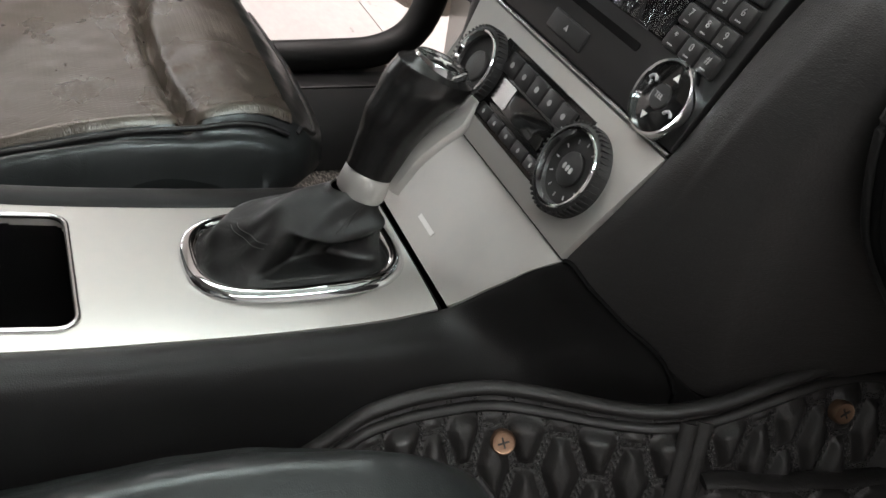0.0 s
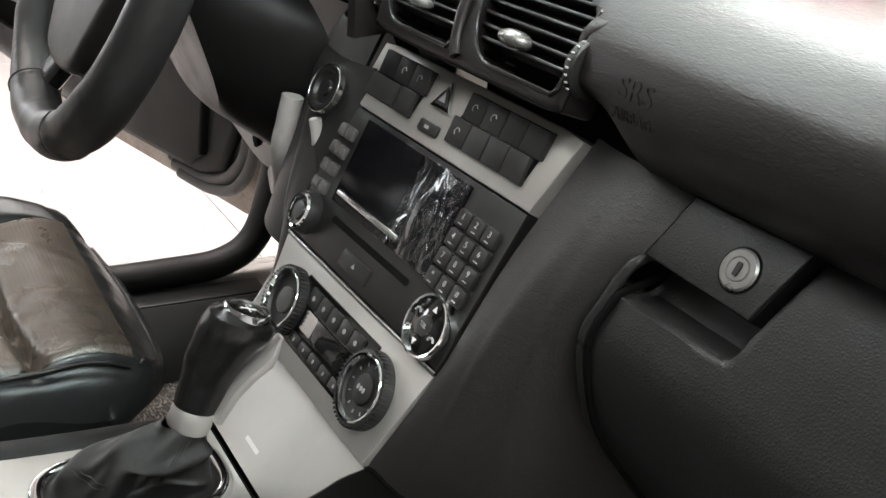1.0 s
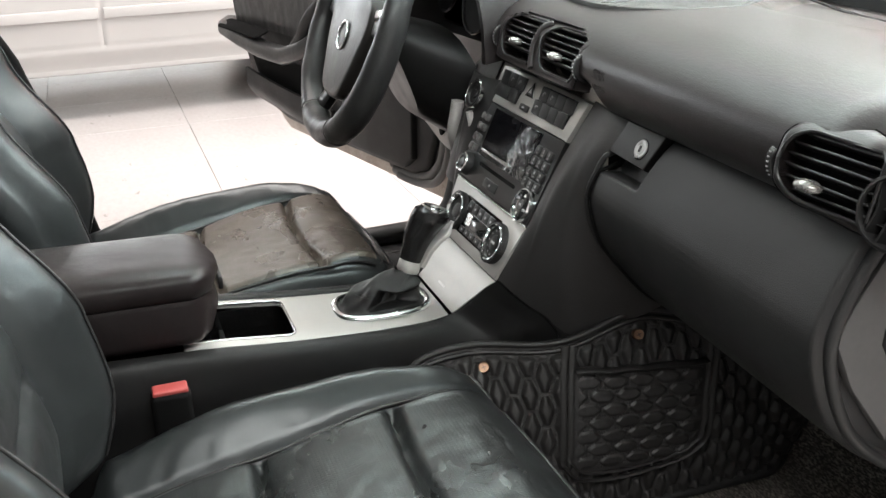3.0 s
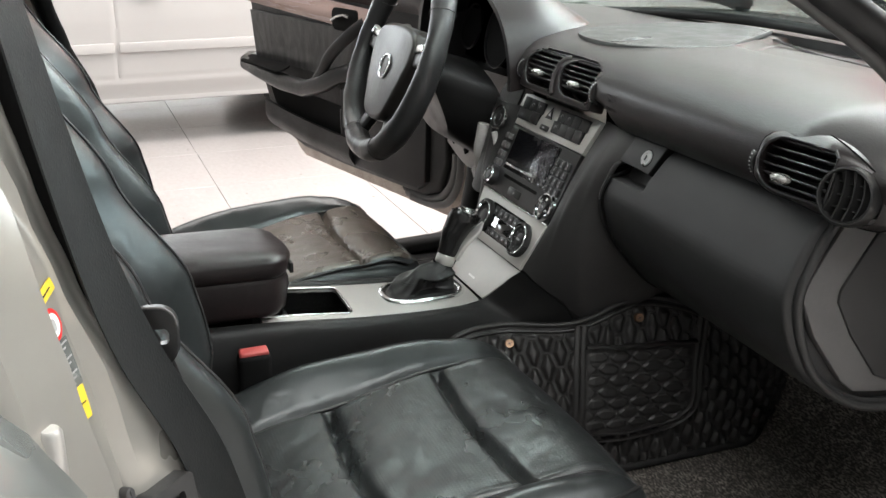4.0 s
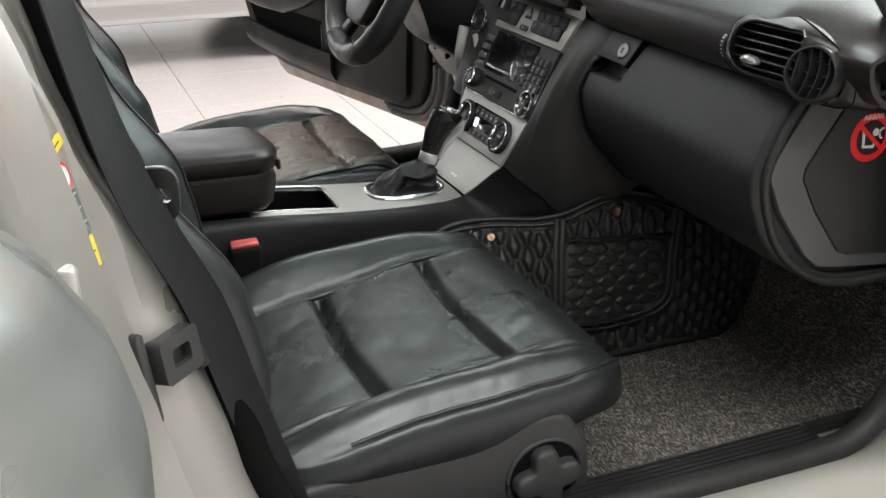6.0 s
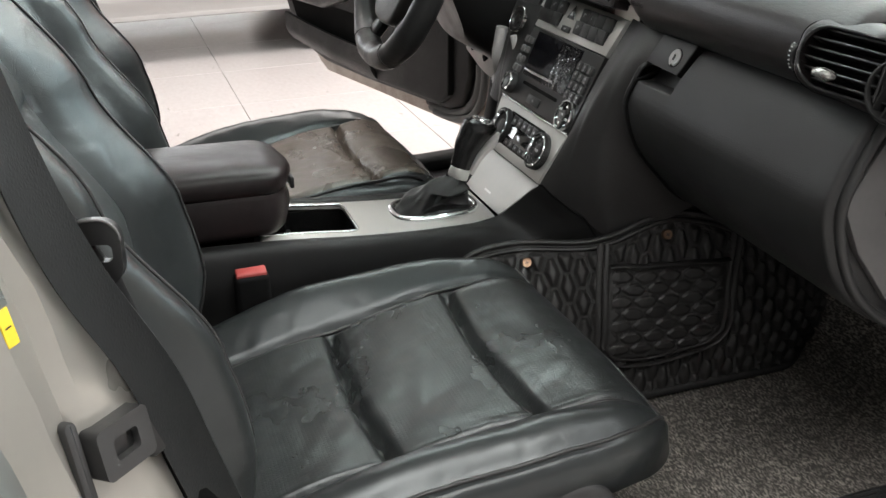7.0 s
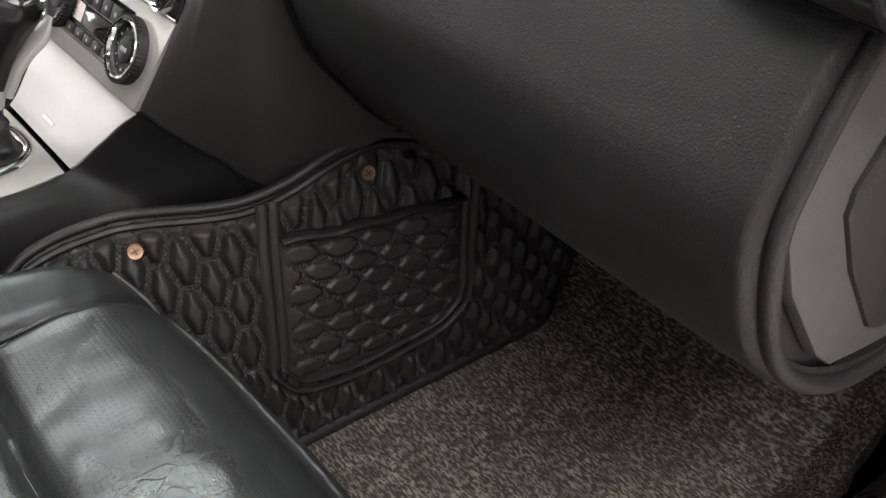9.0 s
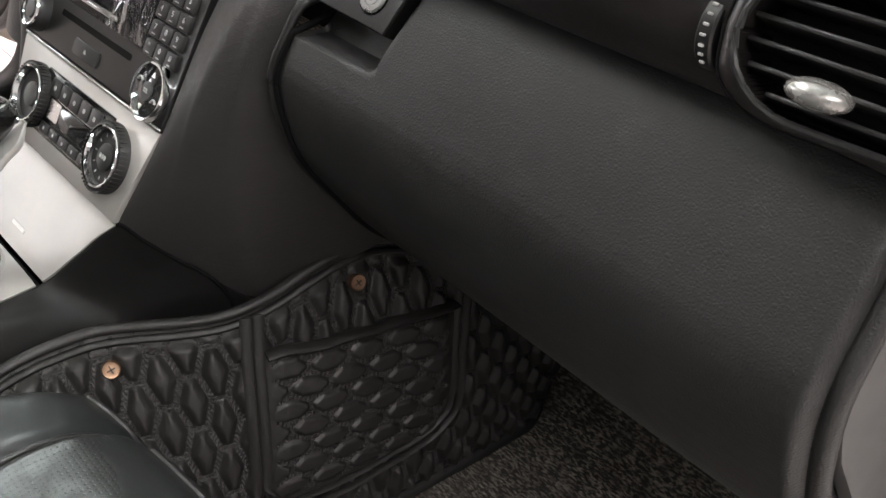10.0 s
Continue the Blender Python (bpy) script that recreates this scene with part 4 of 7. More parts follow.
def vent(outline, m, slats, tab_at, parent, sink=lambda y: 0.0):
    """A grille behind its opening: a well painted near-black as shade, slats across it and a chrome tab."""
    ys = [p[1] for p in outline]
    part("vent_well", slab(outline, -0.040, -0.026), SHADE_BLACK, parent, m=m.copy())
    for k in range(slats):
        y = min(ys) + (max(ys) - min(ys)) * (k + 0.5) / slats
        cross = []
        for (ax, ay), (bx, by) in zip(outline, outline[1:] + outline[:1]):
            if (ay - y) * (by - y) < 0:
                cross.append(ax + (bx - ax) * (y - ay) / (by - ay))
        x0, x1 = min(cross), max(cross)
        part("slat", rounded_box(x1 - x0, 0.015, 0.0024, 0.0011, 2), SMOOTH_BLACK, parent, m=m @ pose((x0 + x1) / 2, y, -0.0095 + sink(y), 72, 0, 0))
    chrome_tab(m @ pose(tab_at[0], tab_at[1], 0.0025), parent)


def thumbwheel(m, parent):
    w = part("thumbwheel", lathe([(0, 0.004), (0.0165, 0.004), (0.0175, 0.003), (0.0175, -0.003), (0.0165, -0.004), (0, -0.004)], 36), SMOOTH_BLACK, parent, m=m @ pose(0, 0, 0, 0, 90, 0))
    for k in range(8):
        a = radians(38 + 14 * k)
        part("wheel_mark", rounded_box(0.0028, 0.0014, 0.0010, 0.0004, 1), GREY_PRINT, w, m=m @ pose(0, -0.0178 * math.cos(a), 0.0178 * math.sin(a)))


def inside(outline, x, y):
    odd = False
    for (ax, ay), (bx, by) in zip(outline, outline[1:] + outline[:1]):
        if (ay > y) != (by > y) and x < ax + (bx - ax) * (y - ay) / (by - ay):
            odd = not odd
    return odd


def bezel(outline, holes, depth, skirt_depth=0.022, step=0.00125):
    """A moulded face with openings, following depth(x, y), its border rolled back."""
    a = np.array(outline)
    d = np.roll(a, -1, axis=0) - a
    bm = bmesh.new()
    (x0, y0), (x1, y1) = a.min(axis=0) - step, a.max(axis=0) + step
    nx, ny = int((x1 - x0) / step) + 1, int((y1 - y0) / step) + 1
    grid = {}

    def vert(i, j):
        if (i, j) not in grid:
            x, y = x0 + step * i, y0 + step * j
            f = np.clip(((x - a[:, 0]) * d[:, 0] + (y - a[:, 1]) * d[:, 1]) / (d ** 2).sum(axis=1), 0, 1)
            away = np.hypot(x - a[:, 0] - f * d[:, 0], y - a[:, 1] - f * d[:, 1])
            k = int(away.argmin())
            near = away[k]
            if near < 0.75 * step:
                x, y, near = a[k, 0] + f[k] * d[k, 0], a[k, 1] + f[k] * d[k, 1], 0.0
            grid[i, j] = bm.verts.new((x, y, depth(x, y) - 0.0035 * max(1 - near / 0.006, 0) ** 2))
        return grid[i, j]
    for i in range(nx):
        for j in range(ny):
            x, y = x0 + step * (i + 0.5), y0 + step * (j + 0.5)
            if inside(outline, x, y) and not any(hole(x, y) for hole in holes):
                bm.faces.new((vert(i, j), vert(i + 1, j), vert(i + 1, j + 1), vert(i, j + 1)))
    bm.normal_update()
    skirt = bmesh.ops.extrude_edge_only(bm, edges=[e for e in bm.edges if e.is_boundary])
    for v in [g for g in skirt["geom"] if isinstance(g, bmesh.types.BMVert)]:
        v.co.z -= skirt_depth
    return bm


def brow(x, y):
    """The face of the centre vents leans back above, with the padded roll."""
    return 0.0022 - 42 * max(y - 0.017, 0) ** 2


vm = frame_of((0.026, 0.0765, 0.856), (1, 0.0, 0), (0, 0.30, 1))
HOLE = vent_outline(0.100, 0.058)
centre_o = [(p.x, p.y) for p in spline([(-0.121, -0.020, 0), (-0.124, 0.010, 0), (-0.119, 0.034, 0), (-0.104, 0.046, 0), (-0.075, 0.0485, 0), (0.0, 0.0485, 0), (0.080, 0.0485, 0), (0.124, 0.047, 0), (0.134, 0.040, 0), (0.128, 0.026, 0), (0.119, 0.010, 0), (0.117, -0.020, 0), (0.110, -0.029, 0), (0.06, -0.030, 0), (0.0, -0.030, 0), (-0.06, -0.030, 0), (-0.114, -0.028, 0)], 120, True)]
centre = part("centre_vents", bezel(centre_o, [lambda x, y: inside(HOLE, x + 0.060, y - 0.008), lambda x, y: inside(HOLE, x - 0.060, y - 0.008)], brow), DASH_SOFT, dash, "black moulded bezel of the twin centre vents", m=vm.copy())
part("bezel_joint", sweep([vm @ V(x, y, brow(x, y) - 0.0030) for x, y in centre_o], 0.0008, closed=True), SHADE_BLACK, centre, "dark joint round the bezel")
for cx, lean in ((-0.060, -1), (0.060, 1)):
    part("hole_rim", sweep([vm @ V(x + cx, y + 0.008, brow(x, y + 0.008) + 0.0006) for x, y in HOLE], oval(0.0017, 0.0017, 8), closed=True), SMOOTH_BLACK, centre)
    vent(vent_outline(0.098, 0.056), vm @ pose(cx, 0.008, 0), 7, (-0.004, -0.008), centre, lambda y: brow(0, y + 0.008))
    thumbwheel(vm @ pose(0.1185 if lean > 0 else -0.1245, 0.0, -0.008), centre)
part("divider", sweep(spline([tuple(vm @ V(x, y, brow(x, y) + 0.001)) for x, y in ((0.004, 0.036), (-0.004, 0.028), (-0.0075, 0.008), (-0.004, -0.014), (0.002, -0.024))], 30), oval(0.0048, 0.0040, 12), up=tuple(vm.to_3x3() @ V(0, 0, 1))), DASH_SOFT, centre)

rm = frame_of((0.577, 0.0735, 0.849), (1, 0.06, 0), (0, 0.26, 1))
hole = vent_outline(0.098, 0.058)
DROP = [(p.x, p.y) for p in spline([(-0.057, 0.0, 0), (-0.052, 0.024, 0), (-0.034, 0.039, 0), (0.0, 0.0435, 0), (0.04, 0.038, 0), (0.075, 0.022, 0), (0.097, 0.0, 0), (0.103, -0.018, 0), (0.097, -0.033, 0), (0.078, -0.040, 0), (0.045, -0.038, 0), (0.0, -0.034, 0), (-0.034, -0.033, 0), (-0.052, -0.022, 0), (-0.057, 0.0, 0)], 90)][:-1]
ROUND = (0.067, -0.0115, 0.0275)


def bend(x):
    return 0.003 - 0.046 * smooth(0.030, 0.120, x)


def side_face(x, y):
    return bend(x) - 30 * max(y - 0.017, 0) ** 2 - 26 * max(-0.012 - y, 0) ** 2


side_vent = part("side_vent", bezel(DROP, [lambda x, y: inside(hole, x, y), lambda x, y: math.hypot(x - ROUND[0], y - ROUND[1]) < ROUND[2]], side_face, 0.036), DASH_SOFT, dash, "black drop-shaped bezel of the side vents", m=rm.copy())
part("hole_rim", sweep([rm @ V(x, y, side_face(x, y) + 0.0004) for x, y in hole], oval(0.0018, 0.0018, 8), closed=True), SMOOTH_BLACK, side_vent)
part("bezel_joint", sweep([rm @ V(x, y, side_face(x, y) - 0.0030) for x, y in DROP], 0.0008, closed=True), SHADE_BLACK, side_vent, "dark joint round the bezel")
vent(vent_outline(0.096, 0.056), rm.copy(), 6, (-0.010, -0.014), side_vent, lambda y: side_face(0, y) - 0.003)
thumbwheel(rm @ pose(-0.064, -0.004, -0.0165), side_vent)
om = rm @ pose(ROUND[0], ROUND[1], bend(ROUND[0]) + 0.001, 0, 17, 0)
round_vent = part("round_vent", lathe([(0.0258, -0.03), (0.0258, 0.004), (0.0272, 0.0062), (0.0292, 0.0055), (0.0306, 0.001), (0.0312, -0.012)], 44), SMOOTH_BLACK, dash, "round black demister vent", m=om.copy())
part("vent_well", lathe([(0, -0.022), (0.0262, -0.022), (0.0262, -0.03)], 36), SHADE_BLACK, round_vent, m=om.copy())
for k in range(4):
    x = -0.0165 + 0.011 * k
    h = math.sqrt(0.026 ** 2 - x * x)
    part("slat", sweep([om @ V(x + 0.004 * math.sin(math.pi * i / 10), -h + 2 * h * i / 10, -0.003) for i in range(11)], [(-0.0010, -0.006), (0.0010, -0.006), (0.0010, 0.006), (-0.0010, 0.006)], up=(0, -1, 0.2)), SMOOTH_BLACK, round_vent)
for k in range(3):
    y = -0.013 + 0.013 * k
    h = math.sqrt(0.026 ** 2 - y * y)
    part("slat", rounded_box(2 * h, 0.0020, 0.009, 0.0008, 1), SMOOTH_BLACK, round_vent, m=om @ pose(0, y, -0.007))

# embossed words on the airbag lid
def on_pad(x, z):
    """Place and frame on the padded roll at height z."""
    p = spline([(x, y, q) for y, q in dash_top_profile(x)], 61)[:30]
    i = min(range(1, 29), key=lambda k: abs(p[k].z - z))
    return frame_of(p[i], (1, 0, 0), p[i + 1] - p[i - 1])


lettering("SRS", 0.0165, DASH_SOFT, dash, on_pad(0.196, 0.855) @ pose(0, 0, 0.0002) @ Matrix.Diagonal((1.12, 1, 1, 1)), depth=0.0004)
lettering("AIRBAG", 0.0090, DASH_SOFT, dash, on_pad(0.196, 0.840) @ pose(0, 0, 0.0002), depth=0.0003)
def dash_height(x, y):
    """Height of the padded top at a place in plan."""
    best = min((dash_top((x + 0.70) / 1.40, v / 90) for v in range(45, 91)), key=lambda q: abs(q.y - y))
    return best.z


part("demister_slot", sweep(spline([(x, y, dash_height(x, y) + 0.0006) for x, y in ((0.035, 0.462), (0.16, 0.446), (0.30, 0.420), (0.42, 0.392))], 30), oval(0.0050, 0.0012, 10)), SHADE_BLACK, dash, "long dark demister slot")

# centre speaker grille on top of the dash
gm = pose(0.010, 0.305, 0.9112)


def ledge_x(y):
    """Where the dash top steps down beside the grille."""
    return 0.140 - 0.72 * (y - 0.315)


def grille_half(y):
    return 0.145 * max(1 - (abs(y) / 0.160) ** 2.5, 0.0) ** (1 / 2.5)


grille_o = [(max(min(x, ledge_x(y + 0.305) - 0.014), -0.14), y) for x, y in oval(0.145, 0.160, 90, 2.5)]
grille = part("speaker_grille", slab(grille_o, -0.006, 0.0, 0.001), GRILLE, dash, "round dark speaker grille", m=gm.copy())
for i in range(62):
    y = -0.1525 + 0.005 * i
    w = grille_half(y) - 0.003
    right = min(w, ledge_x(y + 0.305) - 0.018)
    if right > -w + 0.004:
        part("grille_bar", box(-w, right, y - 0.0016, y + 0.0016, -0.001, 0.0004), GRILLE, grille, m=gm.copy())
part("grille_sensor", lathe([(0, 0.004), (0.007, 0.003), (0.011, 0.0)], 28), SMOOTH_BLACK, grille, m=gm @ pose(0.032, -0.112, 0, 0, 0, 11) @ Matrix.Diagonal((0.8, 2.0, 1, 1)))
part("grille_ring", sweep([gm @ V(0.032 + 0.011 * math.cos(a) - 0.008 * math.sin(a), -0.112 + 0.040 * math.sin(a), 0.0008) for a in [2 * math.pi * i / 32 for i in range(32)]], 0.0009, closed=True), GREY_PLASTIC, grille, "thin grey ring")


# ---- centre stack ----
stack = thing("centre_stack", (0, 0.02, 0.58), "silver and black centre stack with radio, keypad and climate dials", "control panel")
FM = frame_of((0, -0.015, 0.582), (1, 0, 0), (0, 0.5, 1.0))


def quad(x0, x1, v0, x2, x3, v1):
    """A trapezium: x0..x1 at v0, x2..x3 at v1."""
    return [(x0, v0), (x1, v0), (x3, v1), (x2, v1)]


lower = part("climate_plate", slab(quad(-0.101, 0.101, 0.001, -0.1205, 0.1205, 0.080), -0.02, 0.003, 0.0015), SILVER, stack, "brushed silver climate panel", m=FM.copy())
part("bright_edge", slab(quad(-0.1205, 0.1205, 0.0805, -0.121, 0.121, 0.0835), -0.02, 0.0042, 0.001), SILVER_EDGE, stack, "bright silver strip", m=FM.copy())
unit = part("radio", slab(quad(-0.121, 0.121, 0.084, -0.1245, 0.1245, 0.197), -0.02, 0.004, 0.0015), SMOOTH_BLACK, stack, "black radio and phone unit", m=FM.copy())
upper = part("switch_plate", slab([(-0.1245, 0.198), (0.1245, 0.198), (0.1375, 0.251), (0.12, 0.2535), (-0.10, 0.2535), (-0.121, 0.251)], -0.02, 0.0045, 0.002), SILVER, stack, "brushed silver switch panel", m=FM.copy())


def dial(x, marks):
    m = FM @ pose(x, 0.0405, 0.003)
    d = part("dial", lathe([(0.0275, 0), (0.0272, 0.005), (0.0262, 0.0085), (0.0245, 0.0092), (0.0215, 0.0070), (0.0205, 0.0035), (0, 0.0035)], 56), BUTTON, lower, "black rotary dial with chrome ring", m=m.copy())
    part("chrome_ring", lathe([(0.0212, 0.0060), (0.0222, 0.0096), (0.0236, 0.0100), (0.0246, 0.0088), (0.0248, 0.0075)], 56), CHROME, d, m=m.copy())
    part("dial_cap", lathe([(0.0105, 0.0034), (0.0105, 0.0052), (0.0092, 0.0062), (0, 0.0068)], 36), GREY_PLASTIC if not marks else BUTTON, d, m=m.copy())
    for k in range(48):
        a = 2 * math.pi * k / 48
        part("knurl", box(-0.0006, 0.0006, 0.0262, 0.0277, 0.002, 0.009), BUTTON, d, m=m @ pose(0, 0, 0, 0, 0, math.degrees(a)))
    for k in range(12):
        if marks:
            part("mark", box(-0.0004, 0.0004, 0.0155, 0.0180, 0.0034, 0.0040), GREY_PRINT, d, m=m @ pose(0, 0, 0, 0, 0, 30 * k))
    if marks:
        for dx in (-0.0035, 0.0, 0.0035):
            part("symbol", slab(oval(0.0013, 0.002, 12), 0.0062, 0.0071), GREY_PRINT, d, m=m @ pose(dx, 0, 0))
    return d


dial(-0.070, False)
dial(0.070, True)
inset_panel = part("climate_inset", slab(quad(-0.062, 0.062, 0.016, -0.060, 0.060, 0.069), -0.004, 0.0042, 0.001), GLOSS_BLACK, lower, "gloss black button panel", m=FM.copy())
for i in range(5):
    b = part("button", rounded_box(0.0165, 0.0145, 0.005, 0.0012, 2), BUTTON, inset_panel, m=FM @ pose(-0.036 + 0.018 * i, 0.058, 0.004))
    part("symbol", slab(oval(0.002, 0.002, 10), 0.0064, 0.0068), GREY_PRINT, b, m=FM @ pose(-0.036 + 0.018 * i, 0.058, 0))
part("display", slab(rrect(0.066, 0.018, 0.002), 0.0, 0.0054, 0.0005), GLOSS_BLACK, inset_panel, "dark climate display", m=FM @ pose(0, 0.040, 0))
part("display_film", slab(rrect(0.020, 0.016, 0.002), 0.0054, 0.0058), SILVER_EDGE, inset_panel, "loose reflecting film", m=FM @ pose(-0.028, 0.041, 0))
for i in range(5):
    b = part("button", rounded_box(0.0165, 0.0085, 0.005, 0.0012, 2), BUTTON, inset_panel, m=FM @ pose(-0.036 + 0.018 * i, 0.0235, 0.003))
    part("symbol", slab(oval(0.0012, 0.0016, 10), 0.0054, 0.0058), GREY_PRINT, b, m=FM @ pose(-0.036 + 0.018 * i, 0.0235, 0))

# radio: screen with crumpled protective film, slot, keys
part("display", slab([(-0.083, 0.125), (0.069, 0.125), (0.066, 0.193), (-0.088, 0.193)], 0.0, 0.0052, 0.001), SCREEN, unit, "dark screen", m=FM.copy())


def film(u, v):
    x, y = 0.005 + 0.062 * u, 0.126 + 0.068 * v
    h = 0.0064 + 0.0045 * abs(noise.noise((u * 2.4 + v * 1.2, v * 1.6 - u * 1.4, 4))) * (0.35 + 0.65 * u) + 0.0007 * abs(noise.noise((u * 6 + v * 3, v * 2.5, 9)))
    return FM @ V(x, y, h)


f = part("screen_film", sheet(film, 44, 44, 0.0003), CLEAR, unit, "crumpled clear protective film", sharp=80)
f.visible_shadow = False
part("tray_edge", rounded_box(0.098, 0.0055, 0.005, 0.002, 2), SILVER_EDGE, unit, "bright lip under the screen", m=FM @ pose(-0.028, 0.134, 0.0058))
part("disc_slot", slab(rrect(0.122, 0.0052, 0.002), 0.0, 0.0044), SHADE_BLACK, unit, "disc slot", m=FM @ pose(-0.008, 0.1145, 0))
b = part("eject_key", rounded_box(0.044, 0.0135, 0.005, 0.0015, 2), BUTTON, unit, m=FM @ pose(-0.012, 0.097, 0.003))
part("symbol", slab([(-0.0022, -0.0014), (0.0022, -0.0014), (0, 0.002)], 0.0054, 0.0058), GREY_PRINT, b, m=FM @ pose(-0.012, 0.097, 0))
for i in range(2):
    for k in range(4):
        part("side_key", rounded_box(0.012, 0.0105, 0.006, 0.002, 2), GREY_PLASTIC, unit, m=FM @ pose(-0.113 + 0.0128 * i, 0.129 + 0.0155 * k, 0.005))
for r, row in enumerate(("123", "456", "789", "*0#")):
    for c, digit in enumerate(row):
        x, y = 0.0755 + 0.0158 * c, 0.1725 - 0.0142 * r
        key = part("number_key", rounded_box(0.0146, 0.0126, 0.006, 0.0018, 2), BUTTON, unit, m=FM @ pose(x, y, 0.0045))
        lettering(digit, 0.0060, GREY_PRINT, key, FM @ pose(x, y + 0.0015, 0.0076))
        part("print_bar", box(-0.0022, 0.0022, -0.0004, 0.0004, 0.0074, 0.0078), GREY_PRINT, key, m=FM @ pose(x, y - 0.0036, 0))
km = FM @ pose(-0.103, 0.104, 0.004)
knob = part("volume_knob", lathe([(0.0172, 0), (0.0168, 0.008), (0.0155, 0.0105), (0.0122, 0.0095), (0, 0.0095)], 40), BUTTON, unit, "black volume knob", m=km.copy())
part("chrome_ring", lathe([(0.0118, 0.0095), (0.0124, 0.0115), (0.0142, 0.0118), (0.0150, 0.0102)], 40), CHROME, knob, m=km.copy())
part("knob_cap", lathe([(0.0085, 0.0094), (0.0075, 0.0110), (0, 0.0116)], 30), SMOOTH_BLACK, knob, "black cap", m=km.copy())
cm = FM @ pose(0.0975, 0.103, 0.004)
pad = part("phone_pad", lathe([(0.0205, 0), (0.0200, 0.0050), (0.0185, 0.0058), (0, 0.0062)], 44), GLOSS_BLACK, unit, "round black phone control", m=cm.copy())
part("chrome_ring", lathe([(0.0192, 0.0050), (0.0198, 0.0072), (0.0212, 0.0074), (0.0218, 0.0058), (0.0218, 0)], 44), CHROME, pad, m=cm.copy())
part("pad_centre", lathe([(0.0072, 0.0060), (0.0068, 0.0072), (0, 0.0076)], 30), BUTTON, pad, m=cm.copy())
lettering("TEL", 0.0042, GREY_PRINT, pad, cm @ pose(0, 0, 0.0078))
part("arrow_up", slab([(-0.0022, -0.0016), (0.0022, -0.0016), (0, 0.0022)], 0.0060, 0.0066), WHITE_PRINT, pad, m=cm @ pose(0.002, 0.0125, 0))
part("arrow_down", slab([(-0.0022, 0.0016), (0.0022, 0.0016), (0, -0.0022)], 0.0060, 0.0066), WHITE_PRINT, pad, m=cm @ pose(-0.003, -0.0125, 0))
part("call_sign", sweep([cm @ V(0.0125 + 0.003 * math.cos(a), -0.006 + 0.003 * math.sin(a), 0.0066) for a in (0.3, 1.0, 1.7, 2.4, 3.0)], 0.0009), GREY_PRINT, pad, "pale hang-up sign")
part("answer_sign", sweep([cm @ V(-0.0125 + 0.003 * math.cos(a), 0.004 + 0.003 * math.sin(a), 0.0066) for a in (0.3, 1.0, 1.7, 2.4, 3.0)], 0.0009), GREY_PRINT, pad)

# switch panel above the radio
for x0, x1, n in ((-0.108, -0.036, 3), (0.018, 0.111, 4)):
    w = (x1 - x0) / n
    block = part("switch_block", slab([(x0 - 0.004, 0.209), (x1 - 0.004, 0.209), (x1 + 0.003, 0.248), (x0 + 0.003, 0.248)], 0.0, 0.0062, 0.002), SHADE_BLACK, upper, m=FM.copy())
    for i in range(n):
        for k in range(2):
            if n == 3 and k == 0 and i < 2:
                continue
            x, y = x0 + w * (i + 0.5) + (k - 0.5) * 0.006, 0.219 + 0.0192 * k
            big = rounded_box(w - 0.0005, 0.0190, 0.007, 0.0012, 2)
            key = part("switch_key", big, BUTTON, block, m=FM @ pose(x, y, 0.0055, 4, 0, 0))
            if (n == 4 and (i, k) in ((0, 0), (0, 1), (1, 1))) or (n == 3 and k == 1 and i > 0):
                part("symbol", sweep([FM @ V(x + 0.0028 * math.cos(a), y + 0.0028 * math.sin(a), 0.0094) for a in (0.2, 1.2, 2.2, 3.2, 4.2)], 0.0004), GREY_PRINT, key)
    if n == 3:
        part("blank_cover", rounded_box(2 * w - 0.002, 0.0182, 0.007, 0.0018, 2), BUTTON, block, m=FM @ pose(x0 + w - 0.003, 0.219, 0.0055))
tri = [(-0.013, -0.008), (0.013, -0.008), (0.0, 0.013)]
hm = FM @ pose(-0.008, 0.234, 0.0045)
hazard = part("hazard_switch", slab(tri, -0.004, 0.003, 0.001), CHROME, upper, "chrome triangle of the hazard switch", m=hm.copy())
part("hazard_face", slab([(x * 0.66, y * 0.66) for x, y in tri], 0.0, 0.0036, 0.0005), BUTTON, hazard, m=hm.copy())
part("hazard_mark", slab([(x * 0.33, y * 0.33) for x, y in tri], 0.0, 0.0040), GREY_PRINT, hazard, m=hm.copy())
lock_key = part("lock_key", rounded_box(0.025, 0.0088, 0.005, 0.0018, 2), BUTTON, upper, m=FM @ pose(-0.010, 0.211, 0.0055))
part("symbol", box(-0.003, 0.003, -0.0012, 0.0012, 0.0078, 0.0083), GREY_PRINT, lock_key, m=FM @ pose(-0.010, 0.211, 0))


# ---- centre console ----
console = thing("centre_console", (0, -0.3, 0.30), "black centre console with silver top plates and open tray", "console")


def flow(keys, x):
    """A rounded curve through (x, value) keys, with even slopes at them."""
    if x <= keys[0][0]:
        return keys[0][1]
    slopes = []
    for k in range(len(keys)):
        a, b = keys[max(k - 1, 0)], keys[min(k + 1, len(keys) - 1)]
        slopes.append((b[1] - a[1]) / (b[0] - a[0]))
    for k in range(len(keys) - 1):
        (a, p), (b, q) = keys[k], keys[k + 1]
        if x <= b:
            h, t = b - a, (x - a) / (b - a)
            return p * (1 + 2 * t) * (1 - t) ** 2 + slopes[k] * h * t * (1 - t) ** 2 + q * t * t * (3 - 2 * t) + slopes[k + 1] * h * t * t * (t - 1)
    return keys[-1][1]


